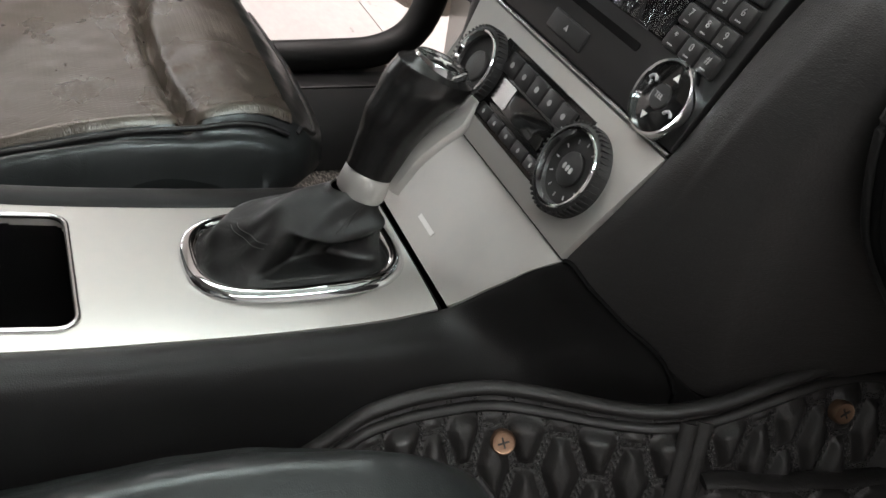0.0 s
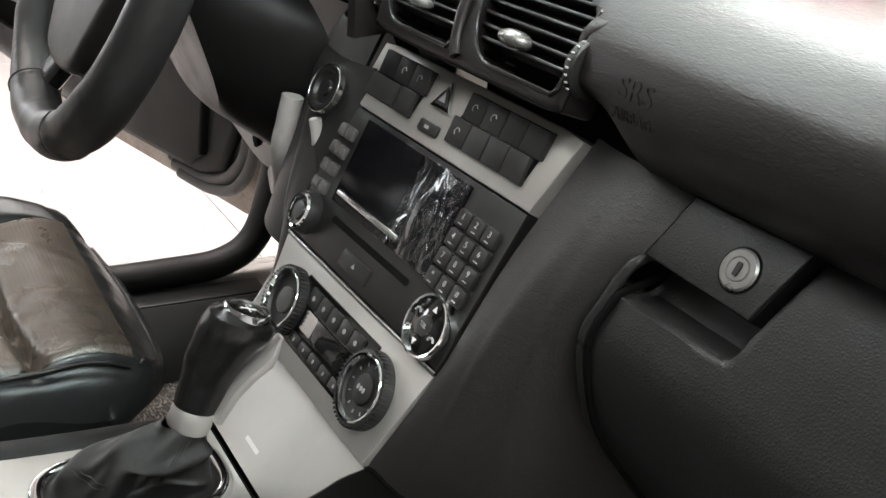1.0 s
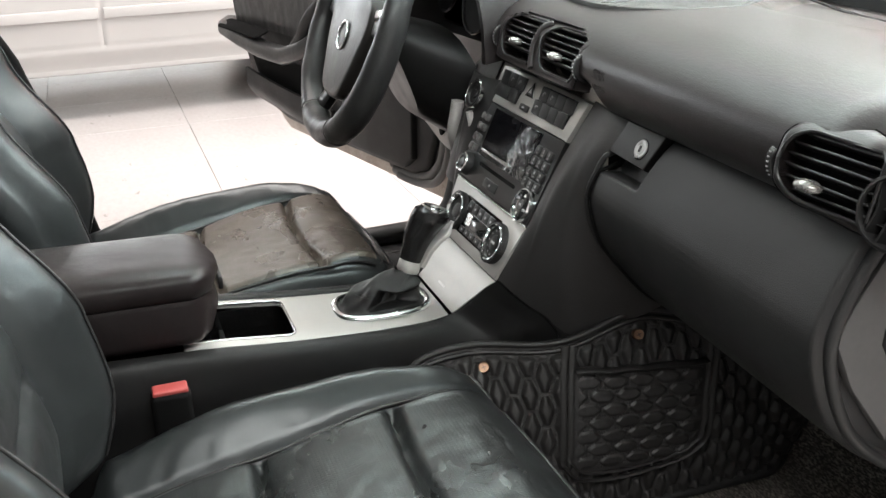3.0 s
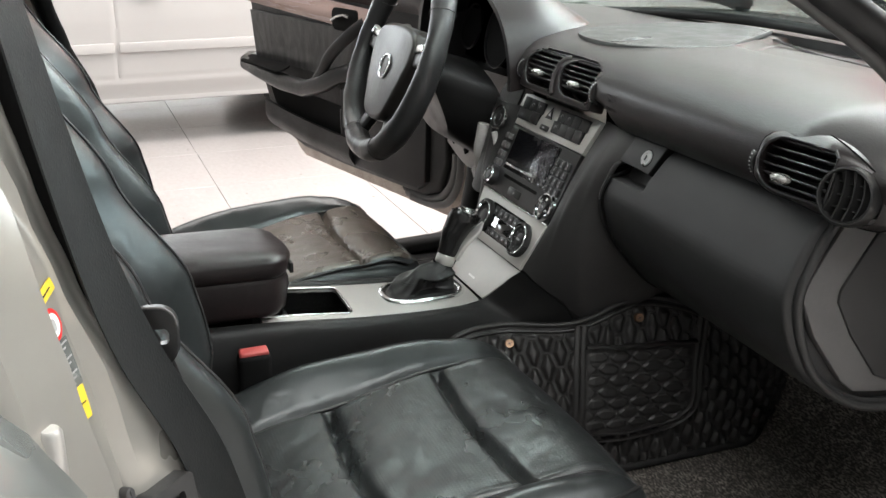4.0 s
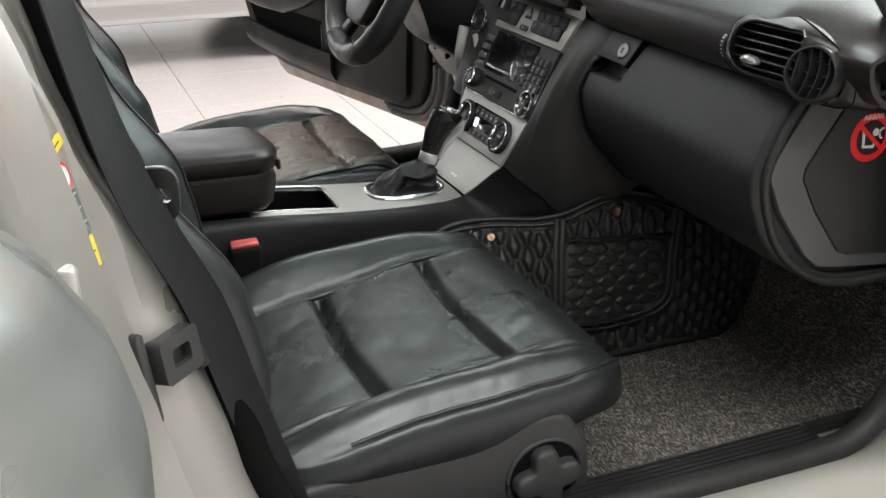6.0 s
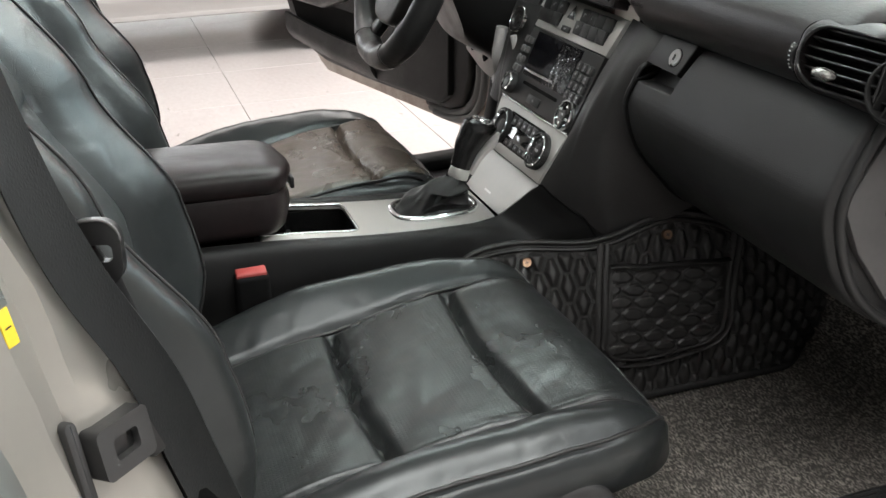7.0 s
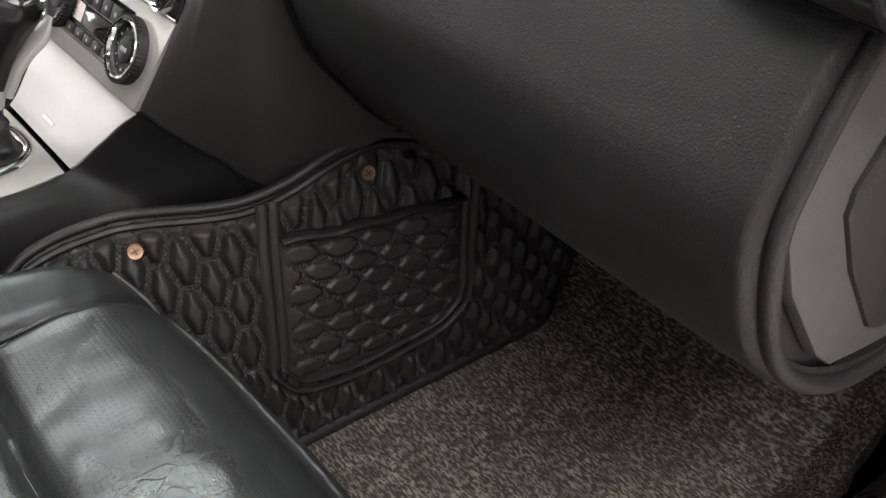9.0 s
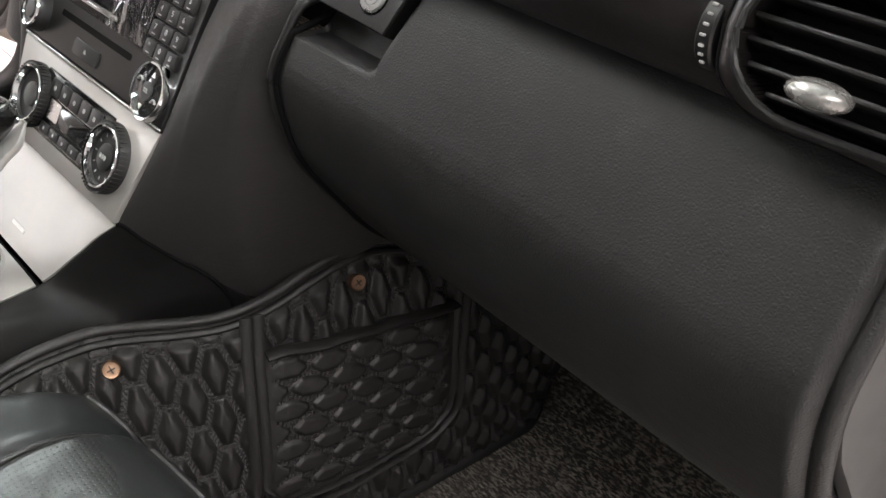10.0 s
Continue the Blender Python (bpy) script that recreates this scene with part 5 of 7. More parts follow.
def plate_half(y):
    return flow([(-0.80, 0.078), (-0.36, 0.072), (-0.20, 0.0675), (-0.10, 0.0655), (-0.066, 0.0690), (-0.03, 0.0885), (-0.013, 0.1015), (0.03, 0.106)], y)


def plate_z(y):
    return flow([(-0.80, 0.565), (-0.40, 0.545), (-0.25, 0.530), (-0.12, 0.5235), (-0.066, 0.531), (-0.04, 0.5535), (-0.013, 0.581), (0.03, 0.60)], y)


def console_side(u, v):
    """u along the car, v from the plate's edge over the shoulder down to the floor."""
    y = -0.80 + 0.785 * u + 0.068 * min(v / 0.60, 1.0) ** 2 * smooth(0.6, 1.0, u)
    y0 = -0.80 + 0.785 * u
    h, z = plate_half(y0), plate_z(y0)
    wide = flow([(-0.80, 0.118), (-0.30, 0.106), (-0.15, 0.105), (-0.06, 0.114), (-0.015, 0.143)], y0)
    low = curve_at([(-0.80, 0.150), (-0.1, 0.160), (0.05, 0.180)], y)
    f = smooth(-0.13, -0.015, y0)
    pts = [(h - 0.003 * f, z - 0.004 + 0.003 * f), (h + 0.003, z + 0.002 - 0.001 * f), (h + 0.014 - 0.003 * f, z + 0.004 - 0.016 * f), (h + 0.027 - 0.005 * f, z - 0.004 - 0.026 * f), (wide, z - 0.042 - 0.014 * f), (wide + 0.006, 0.44), (low, 0.34), (low + 0.01, 0.26)]
    p = spline([(x, y, q) for x, q in pts], 41)
    s = v * 40
    i = min(int(s), 39)
    return p[i].lerp(p[i + 1], s - i)


for s in (1, -1):
    part("side_wall", side_of(sheet(console_side, 260, 40, 0.006), s), CONSOLE_PLASTIC, console)

    # side cheek between the stack and the glovebox
    def cheek(u, v, s=s):
        """u from the stack's edge to the gap, v from the bottom seam to the top."""
        a = spline([(0.106, -0.012, 0.578), (0.124, 0.02, 0.654), (0.130, 0.055, 0.73), (0.142, 0.10, 0.812)], 31)
        b = spline([(0.228, 0.132, 0.594), (0.217, 0.090, 0.645), (0.208, 0.064, 0.695), (0.209, 0.062, 0.735), (0.221, 0.078, 0.778), (0.230, 0.110, 0.812)], 31)
        c = spline([*(tuple(console_side(1.0, q)) for q in (0.06, 0.20, 0.32, 0.42)), (0.147, 0.064, 0.513), (0.154, 0.090, 0.511), (0.162, 0.12, 0.520), (0.178, 0.155, 0.536), (0.205, 0.185, 0.565)], 31)
        i = min(int(v * 30), 29)
        p, q = a[i].lerp(a[i + 1], v * 30 - i), b[i].lerp(b[i + 1], v * 30 - i)
        m = p.lerp(q, u)
        k = min(int(u * 30), 29)
        low = c[k].lerp(c[k + 1], u * 30 - k)
        bow = math.sin(math.pi * u)
        return m + V(0.010, -0.010, 0.0) * bow + (low - a[0].lerp(b[0], u) - V(0.010, -0.010, 0) * bow) * (1 - v) ** 2
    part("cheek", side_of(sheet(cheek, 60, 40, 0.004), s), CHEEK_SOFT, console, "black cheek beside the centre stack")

    def cheek_low(u, v):
        """Below the cheek, on from the console's side, down to the floor."""
        f = 0.36 + 0.64 * u
        q = 0.42 + 0.58 * v
        drop = console_side(1.0, q) - console_side(1.0, 0.42)
        return cheek(f, 0.0, 1) + V(drop.x * (1 - smooth(0.15, 0.6, u)) - 0.06 * smooth(0.1, 1.0, u) * v ** 0.5, drop.y, drop.z) + (console_side(1.0, 0.42) - cheek(0.36, 0.0, 1)) * (1 - u) ** 2
    part("tunnel_side", side_of(sheet(lambda u, v: cheek_low(u, v) - V(0.004 * (1 - u), 0, 0), 24, 20, 0.001), s), CONSOLE_PLASTIC, console)
    seam = [console_side(1.0, i / 40) + V(0.0012, 0.0, 0.0012) for i in range(3, 30)]
    part("seam", side_of(sweep(seam, oval(0.0016, 0.0016, 8)), s), SHADE_BLACK, console)

# silver plates: ashtray lid and shifter surround with its openings
def lid(u, v):
    y = -0.064 + 0.0495 * v
    h = plate_half(y) - 0.001
    z = plate_z(y) + 0.0012
    return V((2 * u - 1) * h, y, z)


ash_lid = part("ashtray_lid", sheet(lid, 24, 20, 0.002), SILVER, console, "brushed silver ashtray lid")
part("lid_mark", sheet(lambda u, v: lid(0.407 + 0.155 * u, 0.22 + 0.045 * v) + V(0, -0.0008, 0.0008), 8, 3, 0.0006), WHITE_PRINT, ash_lid, "short white line on the lid")
part("lid_mark", box(-0.010, 0.010, -0.0009, 0.0009, 0, 0.0012), WHITE_PRINT, console, m=pose(0.0, -0.056, 0.5325, 12, 0, 0))
part("lid_gap", box(-0.0655, 0.0655, -0.0685, -0.0645, 0.515, 0.5275), SHADE_BLACK, console)
bm = bmesh.new()
NX, NY, PY0, PY1 = 66, 150, -0.405, -0.069


def plate_point(i, j):
    y = PY0 + (PY1 - PY0) * j / NY
    k = 2 * i / NX - 1
    return V(k * plate_half(y), y, plate_z(y) + 0.003 - 0.002 * k ** 4)


def in_tray(x, y):
    """Inside the tray's opening, round at its front corners."""
    dx, dy = max(abs(x) - 0.044, 0), max(y + 0.278, 0)
    return abs(x) < 0.056 and y < -0.266 and math.hypot(dx, dy) < 0.012


grid = [[bm.verts.new(plate_point(i, j)) for j in range(NY + 1)] for i in range(NX + 1)]
for i in range(NX):
    for j in range(NY):
        c = (grid[i][j].co + grid[i + 1][j + 1].co) / 2
        if not in_tray(c.x, c.y):
            bm.faces.new((grid[i][j], grid[i + 1][j], grid[i + 1][j + 1], grid[i][j + 1]))
bmesh.ops.delete(bm, geom=[v for v in bm.verts if not v.link_faces], context="VERTS")
bm.normal_update()
skirt = bmesh.ops.extrude_edge_only(bm, edges=[e for e in bm.edges if e.is_boundary])
for vert in [g for g in skirt["geom"] if isinstance(g, bmesh.types.BMVert)]:
    vert.co.z -= 0.006
plate = part("shifter_plate", bm, SILVER, console, "brushed silver shifter surround with tray opening")
ring = [(-0.056, -0.400), (-0.056, -0.34)] + [(-0.044 - 0.012 * math.cos(a), -0.278 + 0.012 * math.sin(a)) for a in [math.pi / 2 * k / 6 for k in range(7)]]
ring = ring + [(-x, y) for x, y in ring[::-1]]
part("tray_rim", sweep([V(x, y, plate_z(y) + 0.0026) for x, y in ring], 0.0019), SILVER_EDGE, plate, "bright rim of the tray")
# Tray floor near-black: the shade down in the tray is painted in.
part("tray_floor", box(-0.058, 0.058, -0.40, -0.262, 0.44, 0.45), SHADE_BLACK, console, "open tray floor, near-black for the shade inside")
part("tray_wall", box(-0.058, 0.058, -0.264, -0.2615, 0.45, 0.526), GLOSS_BLACK, console)
part("tray_wall", box(-0.058, -0.0555, -0.40, -0.264, 0.45, 0.532), GLOSS_BLACK, console)
part("tray_wall", box(0.0555, 0.058, -0.40, -0.264, 0.45, 0.532), GLOSS_BLACK, console)
part("tray_bar", box(-0.056, 0.056, -0.352, -0.346, 0.500, 0.506, 0.001), SMOOTH_BLACK, console)

# ---- armrest ----
arm = thing("armrest", (0, -0.55, 0.56), "dark leather padded armrest box on the console", "armrest")


def arm_ring(y, z0, z1, grow, power=2.9):
    w = 0.084 * grow
    return [V(x, y, z0 + (z1 - z0) / 2 + z) for x, z in [(a * w, b * (z1 - z0) / 2 * grow) for a, b in oval(1, 1, 36, power)]]


def arm_box(z0, z1, rise, front, wide=1.0, power=3.6):
    rings = []
    for i in range(30):
        f = i / 29
        y = front - 0.42 * f
        g = (1 - (1 - min(f / 0.11, 1)) ** 2.2) ** 0.45 if f < 0.11 else 1.0
        dz = rise * f
        mid = (z0 + z1) / 2
        rings.append([V(p.x * wide, p.y, p.z) for p in arm_ring(y, z0 + dz * 0.4, z1 + dz, max(g, 0.25), power)])
    return loft(rings)


part("lower_box", arm_box(0.550, 0.622, 0.012, -0.354, 0.975, 6.0), ARM_LEATHER, arm)
part("lid_pad", arm_box(0.604, 0.648, 0.014, -0.350), ARM_LEATHER, arm, "padded leather armrest lid")
part("catch", rounded_box(0.05, 0.006, 0.016, 0.002), SMOOTH_BLACK, arm, m=pose(0, -0.3490, 0.606))

# ---- gear lever ----
lever = thing("gear_lever", (0, -0.137, 0.53), "black and silver gear knob above a leather gaiter", "gear lever")
base_c = V(-0.003, -0.138, 0.5285)
part("chrome_surround", sweep([base_c + V(x, y, 0.0015 + 0.0) for x, y in oval(0.042, 0.062, 60, 3.0)], oval(0.0060, 0.0046, 12), closed=True), CHROME, lever)
tip = V(0.0, -0.102, 0.576)


def gaiter(u, v):
    a = 2 * math.pi * u
    x, y = math.cos(a), math.sin(a)
    p = 2 + 1.4 * (1 - v)
    r = 1 / (abs(x) ** p + abs(y) ** p) ** (1 / p)
    low = V(x * r * 0.037, y * r * 0.057, 0)
    shrink = 1 - 0.70 * v ** 0.75
    c = base_c.lerp(tip, v ** 1.15)
    body = math.sin(math.pi * min(v * 1.05, 1.0))
    near = 0.5 + 0.5 * math.cos(a + 0.55)
    ring_fold = 0.05 * body * math.sin(2 * math.pi * (1.55 * v + 0.10) + 0.9 * math.sin(a + 0.4)) * (0.45 + 0.55 * near)
    pleat = 0.06 * body * math.sin(4 * a + 6 * v + 1.1) + 0.03 * body * math.sin(9 * a - 7 * v)
    turn = abs((a - 0.10 + math.pi) % (2 * math.pi) - math.pi)
    # a deep tuck towards the passenger seat, with the leather rolled over it
    tuck = (1 - smooth(0.50, 0.80, turn)) * smooth(0.10, 0.18, v) * (1 - smooth(0.46, 0.56, v))
    roll = (1 - smooth(0.55, 1.05, turn)) * math.exp(-((v - 0.64) / 0.075) ** 2)
    grow = shrink * (1 + ring_fold + pleat - 0.55 * tuck + 0.24 * roll) + 0.16 * body * (0.5 - 0.5 * math.sin(a)) ** 2
    sag = -0.004 * body * near ** 2 + 0.010 * body * (0.5 - 0.5 * math.sin(a)) ** 2 - 0.001 * roll
    return V(c.x + low.x * grow, c.y + low.y * grow, c.z + 0.002 + sag + 0.004 * body * math.sin(3 * a + 8 * v))


part("gaiter", sheet(gaiter, 128, 60, 0.001, close_u=True), GAITER, lever, "black leather gaiter with soft folds", sharp=70)
for lift in (0.0, 0.035):
    for a0, a1, v0, v1 in ((-1.75, -0.80, 0.36 + lift, 0.36 + lift), (-0.15 + lift * 3, 0.25 + lift * 3, 0.68, 0.90)):
        line = [gaiter((a0 + (a1 - a0) * i / 24) / (2 * math.pi) % 1.0, v0 + (v1 - v0) * i / 24) for i in range(25)]
        part("seam", sweep([p + (p - base_c).normalized() * 0.0008 for p in line], oval(0.0005, 0.0004, 6)), RUBBER, lever)
axis = (V(0.008, -0.070, 0.660) - V(0.0, -0.101, 0.574)).normalized()
lm = frame_of(V(0.0, -0.101, 0.572), (1, 0, 0), Vector((1, 0, 0)).cross(axis) * -1)
part("collar", lathe([(0.0, 0.0), (0.0145, 0.0), (0.0155, 0.002), (0.0150, 0.014), (0.0140, 0.016), (0, 0.016)], 36), SILVER, lever, "silver collar", m=lm.copy())
rings = []
for i in range(26):
    f = i / 25
    r = curve_at([(0.0, 0.0145), (0.25, 0.0160), (0.55, 0.0200), (0.8, 0.0238), (0.92, 0.0230), (1.0, 0.0160)], f)
    h = 0.016 + 0.077 * f - (0.0 if f < 0.95 else 0.001)
    off = 0.010 * smooth(0.35, 1.0, f)
    rings.append([lm @ V(r * 0.92 * math.cos(2 * math.pi * k / 36), off + r * 1.08 * math.sin(2 * math.pi * k / 36), h) for k in range(36)])
part("knob", loft(rings), KNOB, lever, "gloss black leather knob")
strip = []
for i in range(20):
    f = i / 19
    r = curve_at([(0.0, 0.0150), (0.25, 0.0180), (0.55, 0.0230), (0.8, 0.0275), (1.0, 0.0285)], f) + 0.010 * smooth(0.35, 1.0, f)
    strip.append(lm @ V(0.004, r - 0.001 + 0.002 * f * f, 0.012 + 0.068 * f))
part("silver_spine", sweep(strip, oval(0.0115, 0.0044, 14, 3), up=tuple(lm.to_3x3() @ V(0, 1, 0)), scale=lambda f: (1.0 + 0.25 * f) * (1.0 - 0.7 * smooth(0.72, 1.0, f))), SILVER, lever, "curved silver spine of the knob")
capm = lm @ pose(0, 0.0105, 0.0895)
part("cap_ring", lathe([(0.0135, 0.000), (0.0142, 0.0042), (0.0160, 0.0045), (0.0172, 0.002), (0.0175, -0.002)], 36), CHROME, lever, m=capm.copy())
part("cap", lathe([(0.0140, 0.002), (0.008, 0.0036), (0, 0.0042)], 36), GLOSS_BLACK, lever, "glossy cap with pale shift marks", m=capm.copy())
part("shift_mark", box(-0.0005, 0.0005, -0.006, 0.006, 0.0040, 0.0046), WHITE_PRINT, lever, m=capm.copy())
part("shift_mark", box(-0.005, 0.005, -0.0005, 0.0005, 0.0040, 0.0046), WHITE_PRINT, lever, m=capm.copy())

# ---- seat belt buckle ----
buckle = thing("belt_buckle", (0.125, -0.43, 0.40), "black seat belt buckle with red release button", "buckle")
part("housing", rounded_box(0.024, 0.046, 0.11, 0.007), SHADE_BLACK, buckle, m=pose(0.128, -0.43, 0.474, 0, 4, 0))
part("release_button", rounded_box(0.018, 0.040, 0.009, 0.003), RED_PLASTIC, buckle, "red release button", m=pose(0.1305, -0.43, 0.5295, 0, 10, 0))
part("stalk", rounded_box(0.012, 0.03, 0.16, 0.004), RUBBER, buckle, m=pose(0.130, -0.43, 0.345))


# ---- quilted footwell mat on the tunnel's side ----
MAT_TOP_Z = [(-0.155, 0.462), (-0.135, 0.488), (-0.10, 0.500), (-0.045, 0.501), (0.03, 0.505), (0.075, 0.513), (0.12, 0.532), (0.16, 0.541), (0.21, 0.532), (0.30, 0.49), (0.45, 0.44)]
MAT_TOP_X = [(-0.155, 0.104), (-0.045, 0.104), (0.0, 0.131), (0.03, 0.150), (0.06, 0.158), (0.12, 0.164), (0.16, 0.166), (0.24, 0.186), (0.45, 0.190)]


def mat_place(y, w):
    """w from 0 at the top hem to 1 at the floor."""
    z0 = sum(curve_at(MAT_TOP_Z, y + d) for d in (-0.018, -0.009, 0.0, 0.009, 0.018)) / 5
    x0 = sum(curve_at(MAT_TOP_X, y + d) for d in (-0.018, -0.009, 0.0, 0.009, 0.018)) / 5
    z1, x1 = 0.274, 0.212 - 0.05 * smooth(0.36, 0.46, y)
    z = z0 + (z1 - z0) * w
    return V(x0 + (x1 - x0) * w + 0.014 * math.sin(math.pi * w), y - 0.022 * w, z)


def mat_frame(y, w):
    p = mat_place(y, w)
    return frame_of(p, mat_place(y + 0.002, w) - mat_place(y - 0.002, w), mat_place(y, w - 0.004) - mat_place(y, w + 0.004))


def quilt(a, b, pitch, column, cell, soft=0.72):
    """Puff of staggered pillows, long along a. cell: half length, half width, length of the even part, width at the tip; soft: share of the width that curves."""
    long, wide, even, tip = cell
    slope = (wide - tip) / (long - even)
    best = -1.0
    for odd in (0, 1):
        da = abs(a - pitch * (round(a / pitch - 0.5 * odd) + 0.5 * odd))
        db = abs(b - 2 * column * (round(b / (2 * column) - 0.5 * odd) + 0.5 * odd))
        best = max(best, min((wide - slope * max(da - even, 0) - db) / math.hypot(1, slope), long - da))
    return 1 - (1 - min(max(best, 0) / (soft * wide), 1.0)) ** 2


MAT_CELL, POCKET_CELL = (0.0205, 0.0098, 0.001, 0.0036), (0.0166, 0.0087, 0.0076, 0.0024)
mat = thing("footwell_mat", (0.2, 0.15, 0.27), "black quilted leatherette mat with stitched pocket on the tunnel side", "car mat")
Y_A, Y_B = -0.155, 0.43
PK = [(0.065, 0.155), (0.240, 0.200), (0.238, 0.74), (0.056, 0.69)]


def mat_fn(u, v):
    y = Y_A + (Y_B - Y_A) * u
    p = mat_place(y, v)
    n = mat_frame(y, v).to_3x3() @ V(0, 0, 1)
    a, b = y - Y_A, v * 0.27
    return p + n * (0.002 + 0.0068 * quilt(b, a, 0.045, 0.0183, MAT_CELL) * smooth(0.05, 0.09, v))


quilted = part("quilted_panel", sheet(mat_fn, 400, 180, 0.003), QUILT, mat, sharp=75)


PZ = [(y, mat_place(y, w).z) for y, w in PK]


def pk_place(u, v, lift):
    """Inside the pocket, whose edges are straight: u along, v downwards."""
    top = (PZ[0][0] + (PZ[1][0] - PZ[0][0]) * u, PZ[0][1] + (PZ[1][1] - PZ[0][1]) * u)
    low = (PZ[3][0] + (PZ[2][0] - PZ[3][0]) * u, PZ[3][1] + (PZ[2][1] - PZ[3][1]) * u)
    y, z = top[0] + (low[0] - top[0]) * v, top[1] + (low[1] - top[1]) * v
    z0 = curve_at(MAT_TOP_Z, y)
    w = (z0 - z) / (z0 - 0.274)
    return mat_place(y, w) + (mat_frame(y, w).to_3x3() @ V(0, 0, 1)) * lift


def pocket_fn(u, v):
    rim = min(u, 1 - u, 1 - v, v * 1.4) / 0.06
    puff = quilt(u * 0.180, v * 0.135, 0.0367, 0.0175, POCKET_CELL, 0.42) * min(max(rim - 0.3, 0), 1)
    return pk_place(u, v, 0.0085 + 0.0030 * puff)


pocket = part("pocket", sheet(pocket_fn, 190, 140, 0.003), QUILT, mat, "quilted stitched pocket", sharp=75)


def on_mat(y, w, lift):
    return mat_place(y, w) + (mat_frame(y, w).to_3x3() @ V(0, 0, 1)) * lift


frame_line = spline([(0.060, 0.03, 0), (0.054, 0.22, 0), (0.050, 0.56, 0), (0.056, 0.655, 0), (0.078, 0.725, 0), (0.14, 0.768, 0), (0.205, 0.735, 0), (0.236, 0.660, 0), (0.244, 0.56, 0), (0.246, 0.30, 0), (0.256, 0.03, 0)], 110)
for inset, lift in ((-0.0048, 0.0075), (0.0048, 0.0085)):
    path = []
    for a, b, c in zip([frame_line[0]] + frame_line[:-1], frame_line, frame_line[1:] + [frame_line[-1]]):
        d = Vector(((c.x - a.x), (c.y - a.y) * 0.25))
        n = Vector((d.y, -d.x)).normalized() if d.length else Vector((0, 0))
        path.append(on_mat(b.x - n.x * inset, b.y - n.y * inset / 0.25, lift))
    part("hem", sweep(path, oval(0.0050, 0.0020, 10)), QUILT, pocket)
part("hem", sweep([pk_place(i / 40, 0.01, 0.0120) for i in range(41)], oval(0.0070, 0.0026, 10)), QUILT, pocket)
hem = [mat_place(Y_A + (Y_B - Y_A) * i / 80, 0.0) + V(0.003, 0, 0.001) for i in range(81)]
part("top_hem", sweep(hem, oval(0.0050, 0.0040, 12)), QUILT, mat)
hem2 = [mat_place(Y_A + (Y_B - Y_A) * i / 80, 0.036) + V(0.004, 0, 0.001) for i in range(81)]
part("top_welt", sweep(hem2, oval(0.0036, 0.0030, 10)), QUILT, mat)
low_hem = [mat_place(Y_A + (Y_B - Y_A) * i / 80, 0.985) + V(0.006, 0, 0.0) for i in range(81)]
part("bottom_hem", sweep(low_hem, oval(0.0050, 0.0065, 12)), RUBBER, mat)
for y, w in ((-0.040, 0.115), (0.151, 0.108)):
    m = mat_frame(y, w) @ pose(0, 0, 0.008)
    stud = part("stud", lathe([(0.0074, -0.004), (0.0074, 0.001), (0.0064, 0.0026), (0.0054, 0.0022), (0.0030, 0.0026), (0, 0.0022)], 24), STUD, mat, "round copper stud", m=m.copy())
    for turn in (20, 110):
        part("cross_slot", box(-0.0034, 0.0034, -0.0005, 0.0005, 0.0020, 0.0029), RUBBER, stud, m=m @ pose(0, 0, 0, 0, 0, turn))


def stitching(place, long, wide, pitch, column, cell):
    """Two rows of short raised threads round every cell of a quilt."""
    bm = bmesh.new()
    hl, hw, even, tip = cell
    lines = []
    for g in (0.0009, 0.0026):
        ring = [(hl + g, tip + g), (even, hw + g), (-even, hw + g), (-hl - g, tip + g), (-hl - g, -tip - g), (-even, -hw - g), (even, -hw - g), (hl + g, -tip - g)]
        lines += list(zip(ring, ring[1:] + ring[:1]))
    for j in range(int(wide / column) + 2):
        for i in range(int(long / pitch) + 2):
            ca, cb = pitch * (i + 0.5 * (j % 2)), column * j
            for (p0, q0), (p1, q1) in lines:
                a0, b0, a1, b1 = ca + p0, cb + q0, ca + p1, cb + q1
                count = max(int(math.hypot(a1 - a0, b1 - b0) / 0.0036), 1)
                for k in range(count):
                    f, g = (k + 0.14) / count, (k + 0.86) / count
                    aa, bb = a0 + (a1 - a0) * f, b0 + (b1 - b0) * f
                    ac, bc = a0 + (a1 - a0) * g, b0 + (b1 - b0) * g
                    if min(aa, ac) < 0.004 or max(aa, ac) > long - 0.004 or min(bb, bc) < 0.004 or max(bb, bc) > wide - 0.004:
                        continue
                    p, q, top = place(aa, bb, 0.0), place(ac, bc, 0.0), place(aa, bb, 0.001)
                    n = (top - p).normalized()
                    side = (q - p).cross(n).normalized() * 0.00055
                    low = [bm.verts.new(w) for w in (p - side, p + side, q + side, q - side)]
                    mid = (p + q) / 2 + n * 0.0009
                    up = [bm.verts.new(w) for w in (mid - side * 0.6, mid + side * 0.6)]
                    for ids in ((low[0], low[1], up[1], up[0]), (low[2], low[3], up[0], up[1]), (low[1], low[2], up[1]), (low[3], low[0], up[0])):
                        bm.faces.new(ids)
    return bm


part("stitching", stitching(lambda a, b, h: on_mat(Y_A + b, a / 0.27, 0.0022 + h), 0.27, Y_B - Y_A, 0.045, 0.0183, MAT_CELL), THREAD, mat)
part("stitching", stitching(lambda a, b, h: pk_place(a / 0.180, b / 0.135, 0.0088 + h), 0.180, 0.135, 0.0367, 0.0175, POCKET_CELL), THREAD, pocket)


